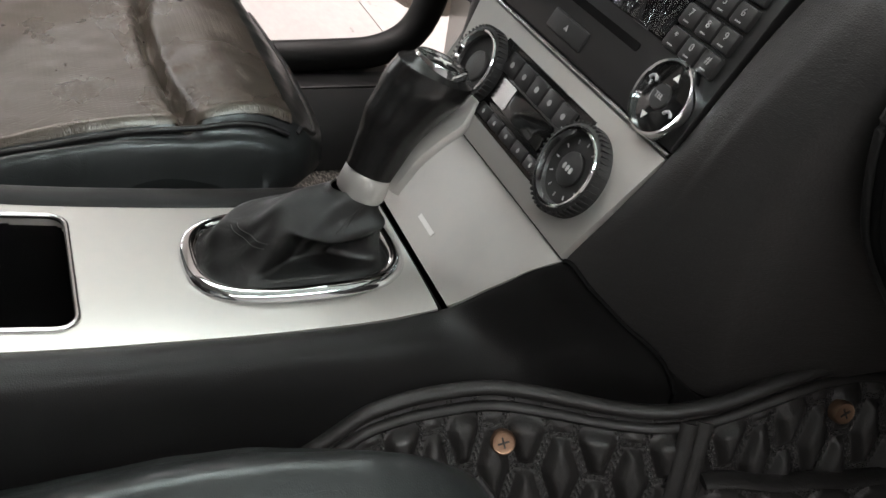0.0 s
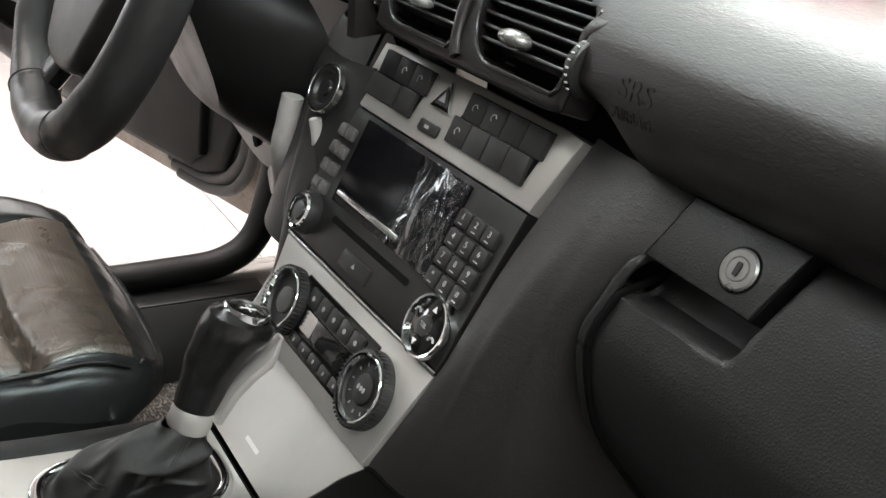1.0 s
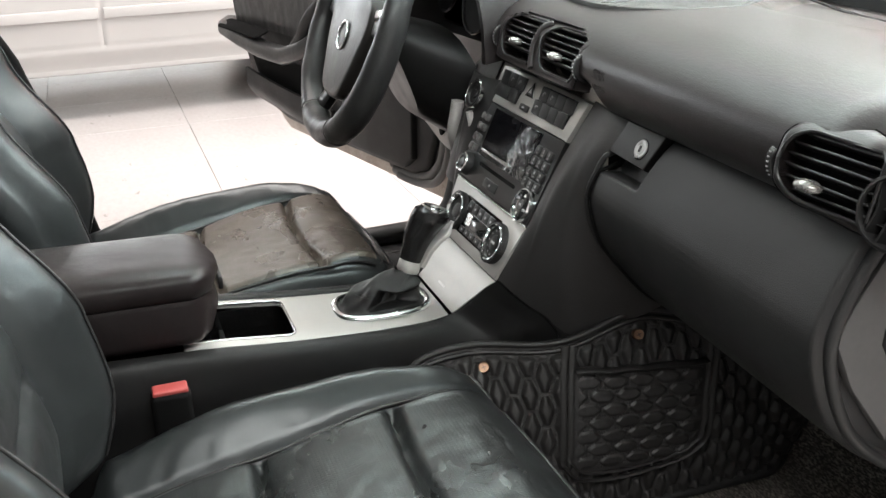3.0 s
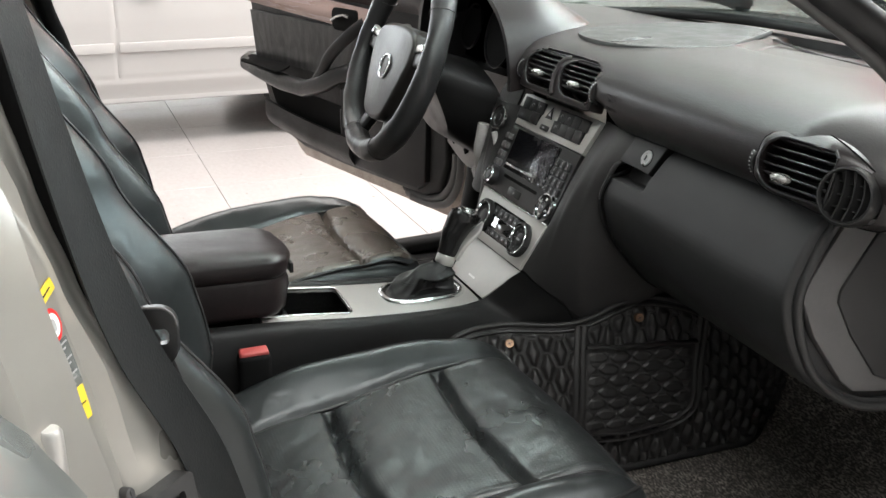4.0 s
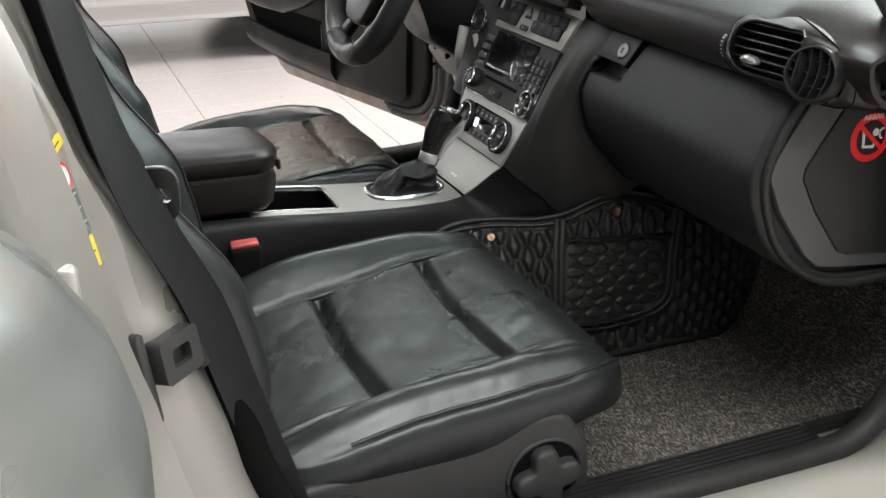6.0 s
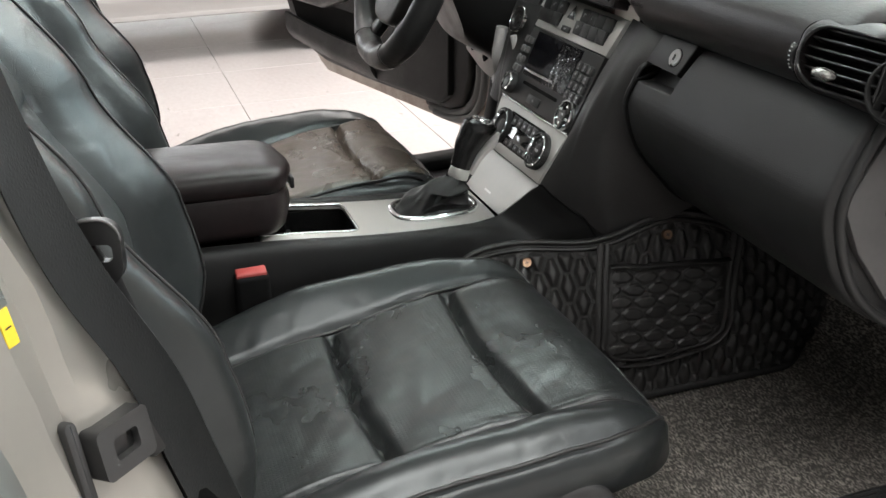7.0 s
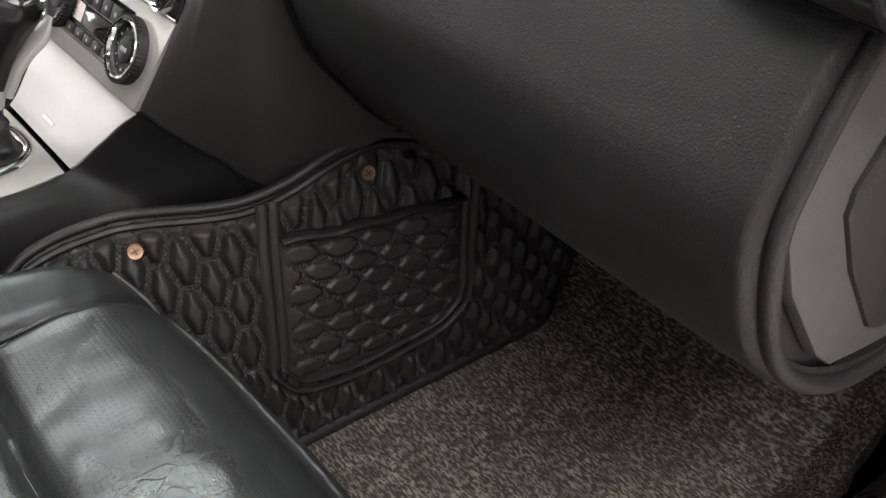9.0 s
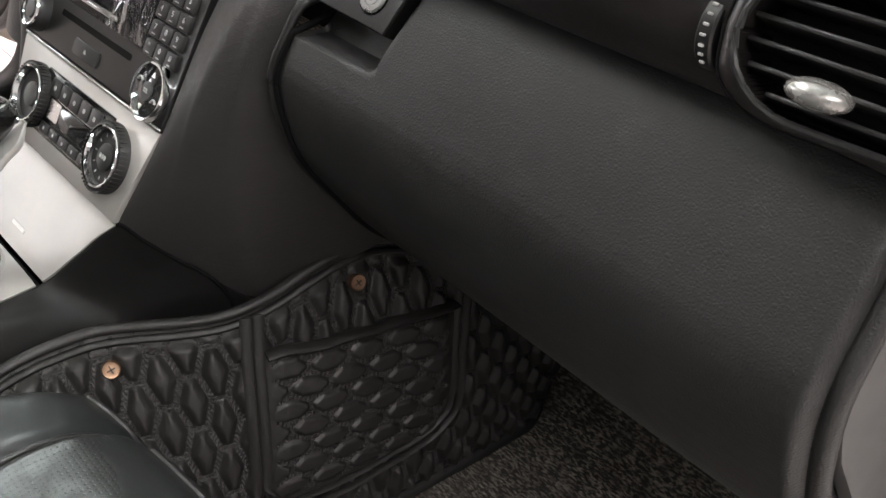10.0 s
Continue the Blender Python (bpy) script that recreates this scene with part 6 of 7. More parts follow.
# ---- seats ----
def cushion_height(lx, ly, flat=False):
    """Height over the ground at local x (across) and y (0 at the back, 1 in front)."""
    ax = abs(lx)
    y = -0.54 + 0.495 * ly
    side = smooth(0.140, 0.205, ax)
    z = curve_at([(-0.54, 0.432), (-0.36, 0.464), (-0.19, 0.490), (-0.10, 0.496), (-0.04, 0.490)], y)
    z += side * curve_at([(-0.54, 0.030), (-0.34, 0.046), (-0.20, 0.032), (-0.05, 0.006)], y) * (0.12 if flat and lx < 0 else 1.0)
    if flat and lx < 0:
        z -= 0.050 * smooth(0.160, 0.200, ax)
    panel = 0.150 + 0.012 * smooth(-0.40, -0.12, y)
    z -= 0.010 * math.exp(-((ax - panel) / 0.0055) ** 2)
    if ax < panel + 0.006:
        inside = 1 - smooth(panel - 0.010, panel - 0.001, ax)
        front = -0.163 if flat else -0.188
        for gy in (front - 0.157, front):
            z -= 0.019 * math.exp(-((y - gy + 0.012 * math.cos(lx * 9)) / (0.0052 if flat else 0.0068)) ** 2) * inside
        z += 0.006 * inside * abs(math.sin(math.pi * (y - front) / 0.157)) ** 0.6
    z += 0.0020 * noise.noise((lx * 16, y * 9, 3)) + 0.0010 * noise.noise((lx * 44 + y * 20, y * 40, 8))
    return z


def squircle(a, b, p=5.0):
    """Maps the square -1..1 onto a rounded square."""
    m = max(abs(a), abs(b))
    if m < 1e-6:
        return a, b
    ux, uy = a / m, b / m
    r = 1 / (abs(ux) ** p + abs(uy) ** p) ** (1 / p)
    k = m ** 3
    return a * (1 - k + k * r), b * (1 - k + k * r)


def front_seat(s, label):
    cx = 0.360 if s > 0 else -0.388
    lift = 0.0 if s > 0 else 0.012
    seat = thing("leather_seat", (cx, -0.32, 0.27), label, "car seat", group="front seats")

    def cushion(u, v):
        a, b = squircle(2 * u - 1, 2 * v - 1, 5.5)
        lx, ly = 0.243 * a, (b + 1) / 2
        lx *= 1 - 0.06 * smooth(0.6, 1.0, ly)
        if s < 0 and lx < 0:
            lx *= 0.79
        edge = max(abs(a), abs(b))
        y = -0.54 + 0.495 * ly
        z = cushion_height(lx, ly, s < 0) + lift
        z -= 0.026 * smooth(0.80, 1.0, edge) ** 2
        if ly > 0.82:
            z -= 0.022 * smooth(0.80, 1.0, ly) ** 1.5
        return V(cx + s * lx, y + 0.012 * (1 - (a * a)) * smooth(0.7, 1, ly), z)

    bm = sheet(cushion, 130, 130)
    rim = [e for e in bm.edges if e.is_boundary]
    low = bmesh.ops.extrude_edge_only(bm, edges=rim)
    vs = [g for g in low["geom"] if isinstance(g, bmesh.types.BMVert)]
    for v in vs:
        v.co.z -= 0.014
        v.co.x += (v.co.x - cx) * 0.012
    low = bmesh.ops.extrude_edge_only(bm, edges=[g for g in low["geom"] if isinstance(g, bmesh.types.BMEdge)])
    for v in [g for g in low["geom"] if isinstance(g, bmesh.types.BMVert)]:
        v.co.z = 0.438 + lift + 0.026 * math.exp(-((v.co.y + 0.190) / 0.055) ** 2)
        v.co.x = cx + (v.co.x - cx) * 1.02
    low = bmesh.ops.extrude_edge_only(bm, edges=[g for g in low["geom"] if isinstance(g, bmesh.types.BMEdge)])
    for v in [g for g in low["geom"] if isinstance(g, bmesh.types.BMVert)]:
        v.co.z = 0.415
        v.co.x = cx + (v.co.x - cx) * 0.90
        v.co.y = -0.30 + (v.co.y + 0.30) * 0.9
    bmesh.ops.recalc_face_normals(bm, faces=bm.faces)
    c = part("cushion", bm, LEATHER, seat, "worn black leather cushion with two cross seams", sharp=75)

    def panel(u, v):
        ly = 0.10 + 0.82 * v
        half = 0.145 + 0.012 * smooth(-0.40, -0.12, -0.54 + 0.495 * ly)
        lx = (2 * u - 1) * half
        return V(cx + s * lx, -0.54 + 0.495 * ly + 0.004 * smooth(0.7, 1, ly), cushion_height(lx, ly, s < 0) + lift + 0.0012 + (0.0045 * smooth(0.66, 0.84, ly) if s < 0 else 0.0) - 0.022 * smooth(0.80, 1.0, ly) ** 1.5)
    part("seat_panel", sheet(panel, 90, 110, 0.004), LEATHER_PANEL if s > 0 else LEATHER_SHEEN, c, "punched leather middle panel of the cushion", sharp=75)
    for k in (1, -1):
        line = []
        for i in range(50):
            ly = 0.06 + 0.86 * i / 49
            lx = k * (0.150 + 0.012 * smooth(-0.40, -0.12, -0.54 + 0.495 * ly))
            line.append(V(cx + s * lx, -0.54 + 0.495 * ly, cushion_height(lx, ly, s < 0) + lift + 0.0070 - 0.022 * smooth(0.8, 1.0, ly) ** 1.5))
        part("seam_piping", sweep(line, 0.0022), LEATHER_SMOOTH, c)
    edge_line = [cushion(0.985, 0.25 + 0.72 * i / 40) for i in range(41)] + [cushion(0.985 - 0.97 * i / 60, 0.985) for i in range(1, 61)]
    part("edge_piping", sweep([p + V(0, 0, 0.0005) for p in edge_line], 0.0024), LEATHER_SMOOTH, c)
    part("seat_base", loft([[V(cx + a * 0.225 * g, -0.31 + b * 0.20 * g, z) for a, b in oval(1, 1, 40, 6)] for z, g in ((0.282, 0.82), (0.33, 0.95), (0.42, 1.0))]), SHADE_BLACK, seat, "dark seat frame")
    for x in (cx - 0.17, cx + 0.17):
        part("seat_rail", box(x - 0.022, x + 0.022, -0.58, -0.10, 0.268, 0.296, 0.005), SMOOTH_BLACK, seat)

    # side cover, arched over its lobed handwheel
    sm_ = Matrix(((0, 0, s, cx + s * 0.222), (1, 0, 0, 0), (0, 1, 0, 0), (0, 0, 0, 1)))
    arch = [(p.x, p.y) for p in spline([(-0.50, 0.440, 0), (-0.427, 0.444, 0), (-0.332, 0.446, 0), (-0.250, 0.458, 0), (-0.200, 0.466, 0), (-0.168, 0.460, 0), (-0.146, 0.434, 0), (-0.134, 0.400, 0), (-0.132, 0.360, 0), (-0.140, 0.300, 0)], 50)]
    sc = part("side_cover", slab([(-0.50, 0.295)] + [(-0.14, 0.295)] + arch[::-1], -0.03, 0.028, 0.009, 4), SEAT_PLASTIC, seat, "dark grey plastic seat side cover", m=sm_.copy())
    wm = sm_ @ pose(-0.193, 0.388, 0.028)
    # Flat near-black disc paints the shade of the well.
    part("wheel_well", lathe([(0, 0.0005), (0.0460, 0.0005), (0.0465, -0.004)], 40), SHADE_BLACK, sc, "near-black disc standing for the shaded wheel well", m=wm.copy())
    part("well_rim", sweep([wm @ V(0.0465 * math.cos(a), 0.0465 * math.sin(a), 0.0) for a in [2 * math.pi * i / 40 for i in range(40)]], 0.0030, closed=True), SEAT_PLASTIC, sc)
    star = []
    for i in range(80):
        a = 2 * math.pi * i / 80
        r = 0.0345 + 0.0085 * math.cos(4 * a - 0.5) - 0.002 * math.cos(8 * a - 1.0)
        star.append((r * math.cos(a), r * math.sin(a)))
    part("handwheel", slab(star, 0.0, 0.016, 0.006, 4), SEAT_PLASTIC, sc, "lobed grey adjuster wheel", m=wm.copy())

    # backrest
    def back(u, v):
        a, b = squircle(2 * u - 1, 2 * v - 1, 7)
        lx, h = 0.25 * a * (1 - 0.10 * smooth(0.6, 1, (b + 1) / 2)), (b + 1) / 2
        z = 0.43 + 0.70 * h
        ax = abs(lx)
        y = curve_at([(0.43, -0.555), (0.55, -0.548), (0.66, -0.572), (0.80, -0.645), (0.95, -0.715), (1.15, -0.79)], z)
        wing = smooth(0.13, 0.205, ax)
        y += 0.060 * wing * curve_at([(0.43, 0.5), (0.52, 0.95), (0.62, 1.1), (0.80, 0.95), (1.0, 0.5), (1.15, 0.1)], z)
        y -= 0.010 * math.exp(-((ax - 0.145) / 0.006) ** 2)
        if ax < 0.15:
            for gz in (0.62, 0.80):
                y -= 0.010 * math.exp(-((z - gz) / 0.009) ** 2) * (1 - smooth(0.125, 0.145, ax))
        y -= 0.055 * smooth(0.82, 1.0, max(abs(a), abs(b))) ** 2
        y += 0.0018 * noise.noise((lx * 20, z * 14, 5))
        return V(cx + s * lx, y, z)
    bm = sheet(back, 90, 110)
    rim = [e for e in bm.edges if e.is_boundary]
    low = bmesh.ops.extrude_edge_only(bm, edges=rim)
    for v in [g for g in low["geom"] if isinstance(g, bmesh.types.BMVert)]:
        v.co.y -= 0.05
        v.co.x = cx + (v.co.x - cx) * 1.01
    low = bmesh.ops.extrude_edge_only(bm, edges=[g for g in low["geom"] if isinstance(g, bmesh.types.BMEdge)])
    vs = [g for g in low["geom"] if isinstance(g, bmesh.types.BMVert)]
    for v in vs:
        v.co.y -= 0.03
        v.co.x = cx + (v.co.x - cx) * 0.86
    bmesh.ops.contextual_create(bm, geom=[g for g in low["geom"] if isinstance(g, bmesh.types.BMEdge)])
    bmesh.ops.recalc_face_normals(bm, faces=bm.faces)
    bk = part("backrest", bm, LEATHER, seat, "black leather backrest with raised side bolsters", sharp=75)
    for k in (1, -1):
        line = []
        for i in range(50):
            h = 0.06 + 0.88 * i / 49
            q = back(0.5 + k * 0.5 * 0.80, h)
            line.append(q + V(0, 0.0012, 0))
        part("seam_piping", sweep(line, 0.0018), LEATHER_SMOOTH, bk)
    return seat


front_seat(1, "worn black leather front passenger seat with creased cushion")
front_seat(-1, "worn black leather driver's seat beside the open door")

# ---- steering wheel ----
wheel = thing("steering_wheel", (-0.32, -0.05, 0.83), "black leather steering wheel with a thick wrapped rim", "steering wheel")
WM = frame_of((-0.330, -0.066, 0.855), (1, 0, 0), (0, 0.36, 0.93))


def rim_fn(u, v):
    a, b = 2 * math.pi * u, 2 * math.pi * v
    r = 0.0195 + 0.0018 * noise.noise((math.cos(a) * 6, math.sin(a) * 6, 2)) + 0.0012 * math.sin(b * 2 + a * 3)
    R = 0.178
    return WM @ V((R + r * math.cos(b)) * math.cos(a), (R + r * math.cos(b)) * math.sin(a), r * 1.1 * math.sin(b))


bm = sheet(rim_fn, 120, 24)
bmesh.ops.remove_doubles(bm, verts=bm.verts, dist=0.00002)
bmesh.ops.recalc_face_normals(bm, faces=bm.faces)
rim = part("rim", bm, LEATHER_SMOOTH, wheel, "thick wrapped leather rim")
for a in (30, 150, 245, 295):
    ca = radians(a)
    part("rim_seam", sweep([WM @ V((0.178 + 0.0212 * math.cos(b)) * math.cos(ca), (0.178 + 0.0212 * math.cos(b)) * math.sin(ca), 0.0232 * math.sin(b)) for b in [2 * math.pi * i / 20 for i in range(20)]], 0.0008, closed=True), THREAD, rim)
hub = part("airbag_hub", slab([(p.x, p.y) for p in spline([(0.104, 0.020, 0), (0.088, 0.042, 0), (0.04, 0.052, 0), (-0.04, 0.052, 0), (-0.088, 0.042, 0), (-0.104, 0.020, 0), (-0.100, -0.020, 0), (-0.072, -0.078, 0), (-0.040, -0.118, 0), (0.040, -0.118, 0), (0.072, -0.078, 0), (0.100, -0.020, 0)], 48, True)], -0.034, 0.012, 0.009, 4), HUB, wheel, "smooth brown-grey airbag cover", m=WM.copy())
em = WM @ pose(0, -0.026, 0.012)
part("emblem_ring", sweep([em @ V(0.0215 * math.cos(a), 0.0215 * math.sin(a), 0.002) for a in [2 * math.pi * i / 40 for i in range(40)]], 0.0022, closed=True), CHROME, hub, "chrome emblem ring")
part("emblem_disc", lathe([(0, 0.003), (0.009, 0.002), (0.0195, 0.001)], 32), GREY_PLASTIC, hub, m=em.copy())
for a, w in ((4, 0.034), (176, 0.034), (246, 0.036), (294, 0.036)):
    ca = radians(a)
    part("spoke", sweep([WM @ V(r * math.cos(ca), r * math.sin(ca), -0.004 - 0.010 * math.sin(math.pi * (r - 0.05) / 0.125)) for r in [0.05 + 0.125 * i / 10 for i in range(11)]], oval(w / 2, 0.010, 14, 3), up=tuple(WM.to_3x3() @ V(0, 0, 1))), SMOOTH_BLACK, wheel)
for sx in (-1, 1):
    part("spoke_trim", rounded_box(0.050, 0.014, 0.010, 0.003), SILVER, wheel, "silver spoke trim", m=WM @ pose(sx * 0.128, 0.026, 0.002, 0, 0, sx * 10))
    part("switch_pad", rounded_box(0.044, 0.026, 0.012, 0.005), SMOOTH_BLACK, wheel, m=WM @ pose(sx * 0.128, 0.006, 0.000, 0, 0, sx * 8))
    part("thumb_switch", rounded_box(0.012, 0.012, 0.006, 0.002), CHROME, wheel, m=WM @ pose(sx * 0.140, 0.026, 0.008))
column = thing("steering_column", (-0.32, 0.1, 0.78), "black steering column shroud with its stalks", "steering column")
rings = []
for i in range(14):
    f = i / 13
    c = WM @ V(0.012 * f, -0.044 - 0.012 * f, -0.066 - 0.14 * f)
    w, h = 0.086 + 0.040 * f, 0.092 + 0.030 * f
    rings.append([c + V(x, -z * 0.36, z * 0.93) for x, z in oval(w, h, 32, 3)])
part("shroud", loft(rings), COLUMN_BLACK, column)
for p0, p1 in (((-0.05, 0.02, -0.055), (-0.19, 0.05, -0.07)), ((-0.05, -0.03, -0.055), (-0.16, -0.05, -0.06))):
    a, b = WM @ V(*p0), WM @ V(*p1)
    part("stalk", sweep([a.lerp(b, i / 12) for i in range(13)], oval(0.009, 0.007, 12), scale=lambda f: 0.75 + 0.5 * f), SMOOTH_BLACK, column)

# ---- driver's door, wide open ----
door = thing("open_door", (-1.3, 0.14, 0.34), "silver car door with black leather lining, standing wide open", "car door")
H0 = V(-0.86, 0.25, 0)
DIR = V(-0.9723, -0.2336, 0)
OUT = V(0.2336, -0.9723, 0)
DM = Matrix(((DIR.x, 0, OUT.x, H0.x), (DIR.y, 0, OUT.y, H0.y), (0, 1, 0, 0), (0, 0, 0, 1)))
lining_o = [(0.05, 0.90), (0.05, 0.48), (0.09, 0.40), (0.16, 0.375), (0.60, 0.368), (0.86, 0.372), (0.98, 0.395), (1.08, 0.45), (1.125, 0.53), (1.165, 0.62), (1.185, 0.70), (1.22, 0.86), (1.22, 0.91)]
skin_o = [(0.0, 0.93), (0.0, 0.335), (0.06, 0.325), (0.92, 0.325), (0.965, 0.345), (1.06, 0.42), (1.15, 0.55), (1.225, 0.72), (1.26, 0.93)]
part("door_skin", slab(skin_o, -0.14, -0.062, 0.02, 3), BODY_PAINT, door, "silver painted door skin", m=DM.copy())
part("door_edge", slab([(x * 0.99 + 0.004, z + 0.004) for x, z in skin_o], -0.07, -0.045, 0.004), WORN_METAL, door, "worn scuffed metal door edge", m=DM.copy())
lining = part("door_lining", slab(lining_o, -0.06, -0.012, 0.012, 3), DOOR_LINING, door, "black moulded door lining", m=DM.copy())
part("insert", sheet(lambda u, v: DM @ V(0.42 + 0.74 * u + 0.03 * v * u, 0.625 + 0.150 * v, -0.004 + 0.004 * abs(noise.noise((u * 40, v * 3, 1)))), 60, 16, 0.01), LEATHER_SMOOTH, lining, "gathered black leather insert")
part("trim_strip", sheet(lambda u, v: DM @ V(0.40 + 0.80 * u, 0.772 + 0.066 * v + 0.03 * u, -0.002 + 0.010 * math.sin(math.pi * v)), 30, 8, 0.012), WOOD, lining, "pale satin trim strip")
part("door_top", sheet(lambda u, v: DM @ V(0.05 + 1.17 * u, 0.84 + 0.075 * v + 0.02 * u, -0.012 + 0.030 * math.sin(math.pi * v * 0.8)), 30, 10, 0.02), DASH_SOFT, lining)
hm = DM @ pose(0.52, 0.80, 0.006)
# Flat near-black plate paints the shade of the handle recess.
handle = part("handle_recess", slab(rrect(0.15, 0.062, 0.022), -0.01, 0.004, 0.002), SHADE_BLACK, lining, m=hm.copy())
part("door_handle", sweep([hm @ V(x, y, 0.012) for x, y in ((-0.05, 0.012), (-0.02, 0.016), (0.02, 0.010), (0.052, -0.002))], oval(0.010, 0.005, 12)), CHROME, handle, "chrome inner door handle")
armrest = part("door_armrest", sweep([DM @ V(x, z, d) for x, z, d in [(0.50, 0.66, 0.0), (0.54, 0.645, 0.03), (0.60, 0.615, 0.045), (0.70, 0.588, 0.05), (0.85, 0.588, 0.052), (1.0, 0.600, 0.05), (1.14, 0.612, 0.04), (1.19, 0.615, 0.0)]], oval(0.024, 0.024, 18, 3)), LEATHER_SMOOTH, lining, "padded black armrest")
# Near-black plate for the shade in the armrest's hollow.
part("armrest_hollow", slab(rrect(0.30, 0.05, 0.02), 0.0, 0.004, 0.001), SHADE_BLACK, armrest, m=Matrix.Translation(DM @ V(0.98, 0.628, 0.05) - (DM @ V(0, 0, 0))) @ DM @ pose(0, 0, 0, -70, 0, 0))
part("pull_handle", sweep(spline([tuple(DM @ V(x, z, d)) for x, z, d in [(0.42, 0.80, 0.0), (0.47, 0.76, 0.03), (0.55, 0.70, 0.045), (0.60, 0.645, 0.048), (0.67, 0.600, 0.045), (0.74, 0.590, 0.02)]], 30), oval(0.013, 0.018, 12)), DOOR_LINING, lining)
part("speaker_mount", lathe([(0, 0.012), (0.03, 0.012), (0.036, 0.006), (0.038, 0)], 28), SMOOTH_BLACK, lining, m=DM @ pose(0.50, 0.655, -0.012))
# No real opening: a near-black sheet paints the pocket's shade.
part("door_pocket", slab([(0.55, 0.545), (0.56, 0.44), (0.62, 0.415), (0.92, 0.425), (1.03, 0.47), (1.09, 0.555)], -0.012, -0.0105, 0.0), SHADE_BLACK, lining, "near-black sheet standing for the shaded door pocket", m=DM.copy())
part("pocket_front", sheet(lambda u, v: DM @ V(0.50 + 0.56 * u, 0.385 + 0.085 * v + 0.03 * u * u, 0.022 * math.sin(math.pi * min(v, 0.6))), 30, 8, 0.01), DOOR_LINING, lining)
part("speaker_cover", slab([(0.12, 0.60), (0.13, 0.42), (0.17, 0.392), (0.56, 0.385), (0.575, 0.60)], -0.012, 0.004, 0.006, 3), DOOR_LINING, lining, "smooth black lower door panel", m=DM.copy())
part("lining_joint", box(0.577, 0.582, 0.385, 0.54, -0.012, 0.0015), GREY_PLASTIC, lining, m=DM.copy())
for d, w in ((0.0, 0.013), (0.03, 0.011), (-0.03, 0.010)):
    path = spline([tuple(DM @ V(x, z, -0.03 - d * 0.3)) for x, z in ((0.03 + d, 0.90), (0.03 + d, 0.60), (0.035 + d, 0.46), (0.085 + d, 0.392 + d * 0.3), (0.16 + d, 0.366 + d * 0.3), (0.26 + d, 0.360 + d * 0.2))], 60)
    part("door_seal", sweep(path, w), RUBBER if d == 0.03 else GREY_PLASTIC, door)
glass = part("door_glass", slab([(0.12, 0.92), (1.22, 0.95), (0.90, 1.30), (0.55, 1.30)], -0.075, -0.070), GLASS, door, m=DM.copy())
glass.visible_shadow = False
part("window_frame", sweep(spline([tuple(DM @ V(x, z, -0.07)) for x, z in ((0.06, 0.92), (0.30, 1.12), (0.58, 1.30), (0.90, 1.31), (1.08, 1.15), (1.24, 0.93))], 50), oval(0.02, 0.03, 12)), SMOOTH_BLACK, door)

# ---- rear door on the near side, swung open ----
rear = thing("open_rear_door", (0.84, -0.70, 0.34), "silver-grey rear car door standing open beside the pillar", "car door")
RD = V(0.82, -0.57, 0).normalized()
RN = V(-RD.y * 1.0, RD.x, 0)


def rear_skin(u, v):
    z = 0.33 + 0.63 * v
    bulge = curve_at([(0.33, -0.030), (0.45, 0.004), (0.60, 0.016), (0.74, 0.010), (0.82, -0.012), (0.88, -0.050), (0.96, -0.11)], z)
    front = curve_at([(0.33, 0.02), (0.66, 0.008), (0.72, 0.0), (0.77, 0.004), (0.808, 0.020), (0.84, 0.039), (0.866, 0.065), (0.90, 0.12), (0.96, 0.24)], z)
    edge = 0.030 * smooth(0.06, 0.0, u) ** 2 if u < 0.06 else 0.0
    return V(0.848, -0.665, 0) + RD * (front + 0.80 * u) + RN * (bulge + 0.02 - edge) + V(0, 0, z)


part("door_skin", sheet(rear_skin, 50, 40, 0.03), DARKENED_PAINT, rear, "silver-grey door skin with dark reflections in its colour")
rglass = part("door_glass", sheet(lambda u, v: V(0.815, -0.69, 0) + RD * (0.03 + 0.70 * u) + RN * (-0.10 - 0.09 * v) + V(0, 0, 0.955 + 0.32 * v), 8, 8, 0.004), GLASS, rear)
rglass.visible_shadow = False
hinge = part("door_hinge", rounded_box(0.034, 0.02, 0.036, 0.005), SILVER, rear, "bare metal door hinge", m=pose(0.790, -0.676, 0.770, 0, 0, 35))
part("hinge_pin", lathe([(0.006, -0.035), (0.008, -0.032), (0.008, 0.032), (0.006, 0.035), (0, 0.035)], 16), SILVER, hinge, m=pose(0.796, -0.664, 0.770))

# ---- belt, striker and stickers on the centre pillar ----
belt = thing("seat_belt", (0.66, -0.6, 0.5), "dark webbing seat belt hanging beside the pillar", "seat belt")
belt_line = spline([(0.640, -0.668, 1.12), (0.680, -0.658, 1.05), (0.692, -0.627, 0.893), (0.697, -0.601, 0.804), (0.697, -0.566, 0.724), (0.694, -0.546, 0.650), (0.688, -0.528, 0.582), (0.672, -0.500, 0.48), (0.655, -0.485, 0.40)], 70)


def belt_fn(u, v):
    """Webbing that turns its face outwards as it comes down."""
    i = min(int(v * 69), 68)
    p = belt_line[i].lerp(belt_line[i + 1], v * 69 - i)
    k = (u - 0.5) * 0.036
    turn = 1.05 * (1 - smooth(0.05, 0.62, v))
    return p + V(-k * math.sin(turn) + 0.003 * (2 * u - 1) ** 2, k * math.cos(turn), 0.0)


part("webbing", sheet(belt_fn, 10, 90, 0.0018), WEBBING, belt)
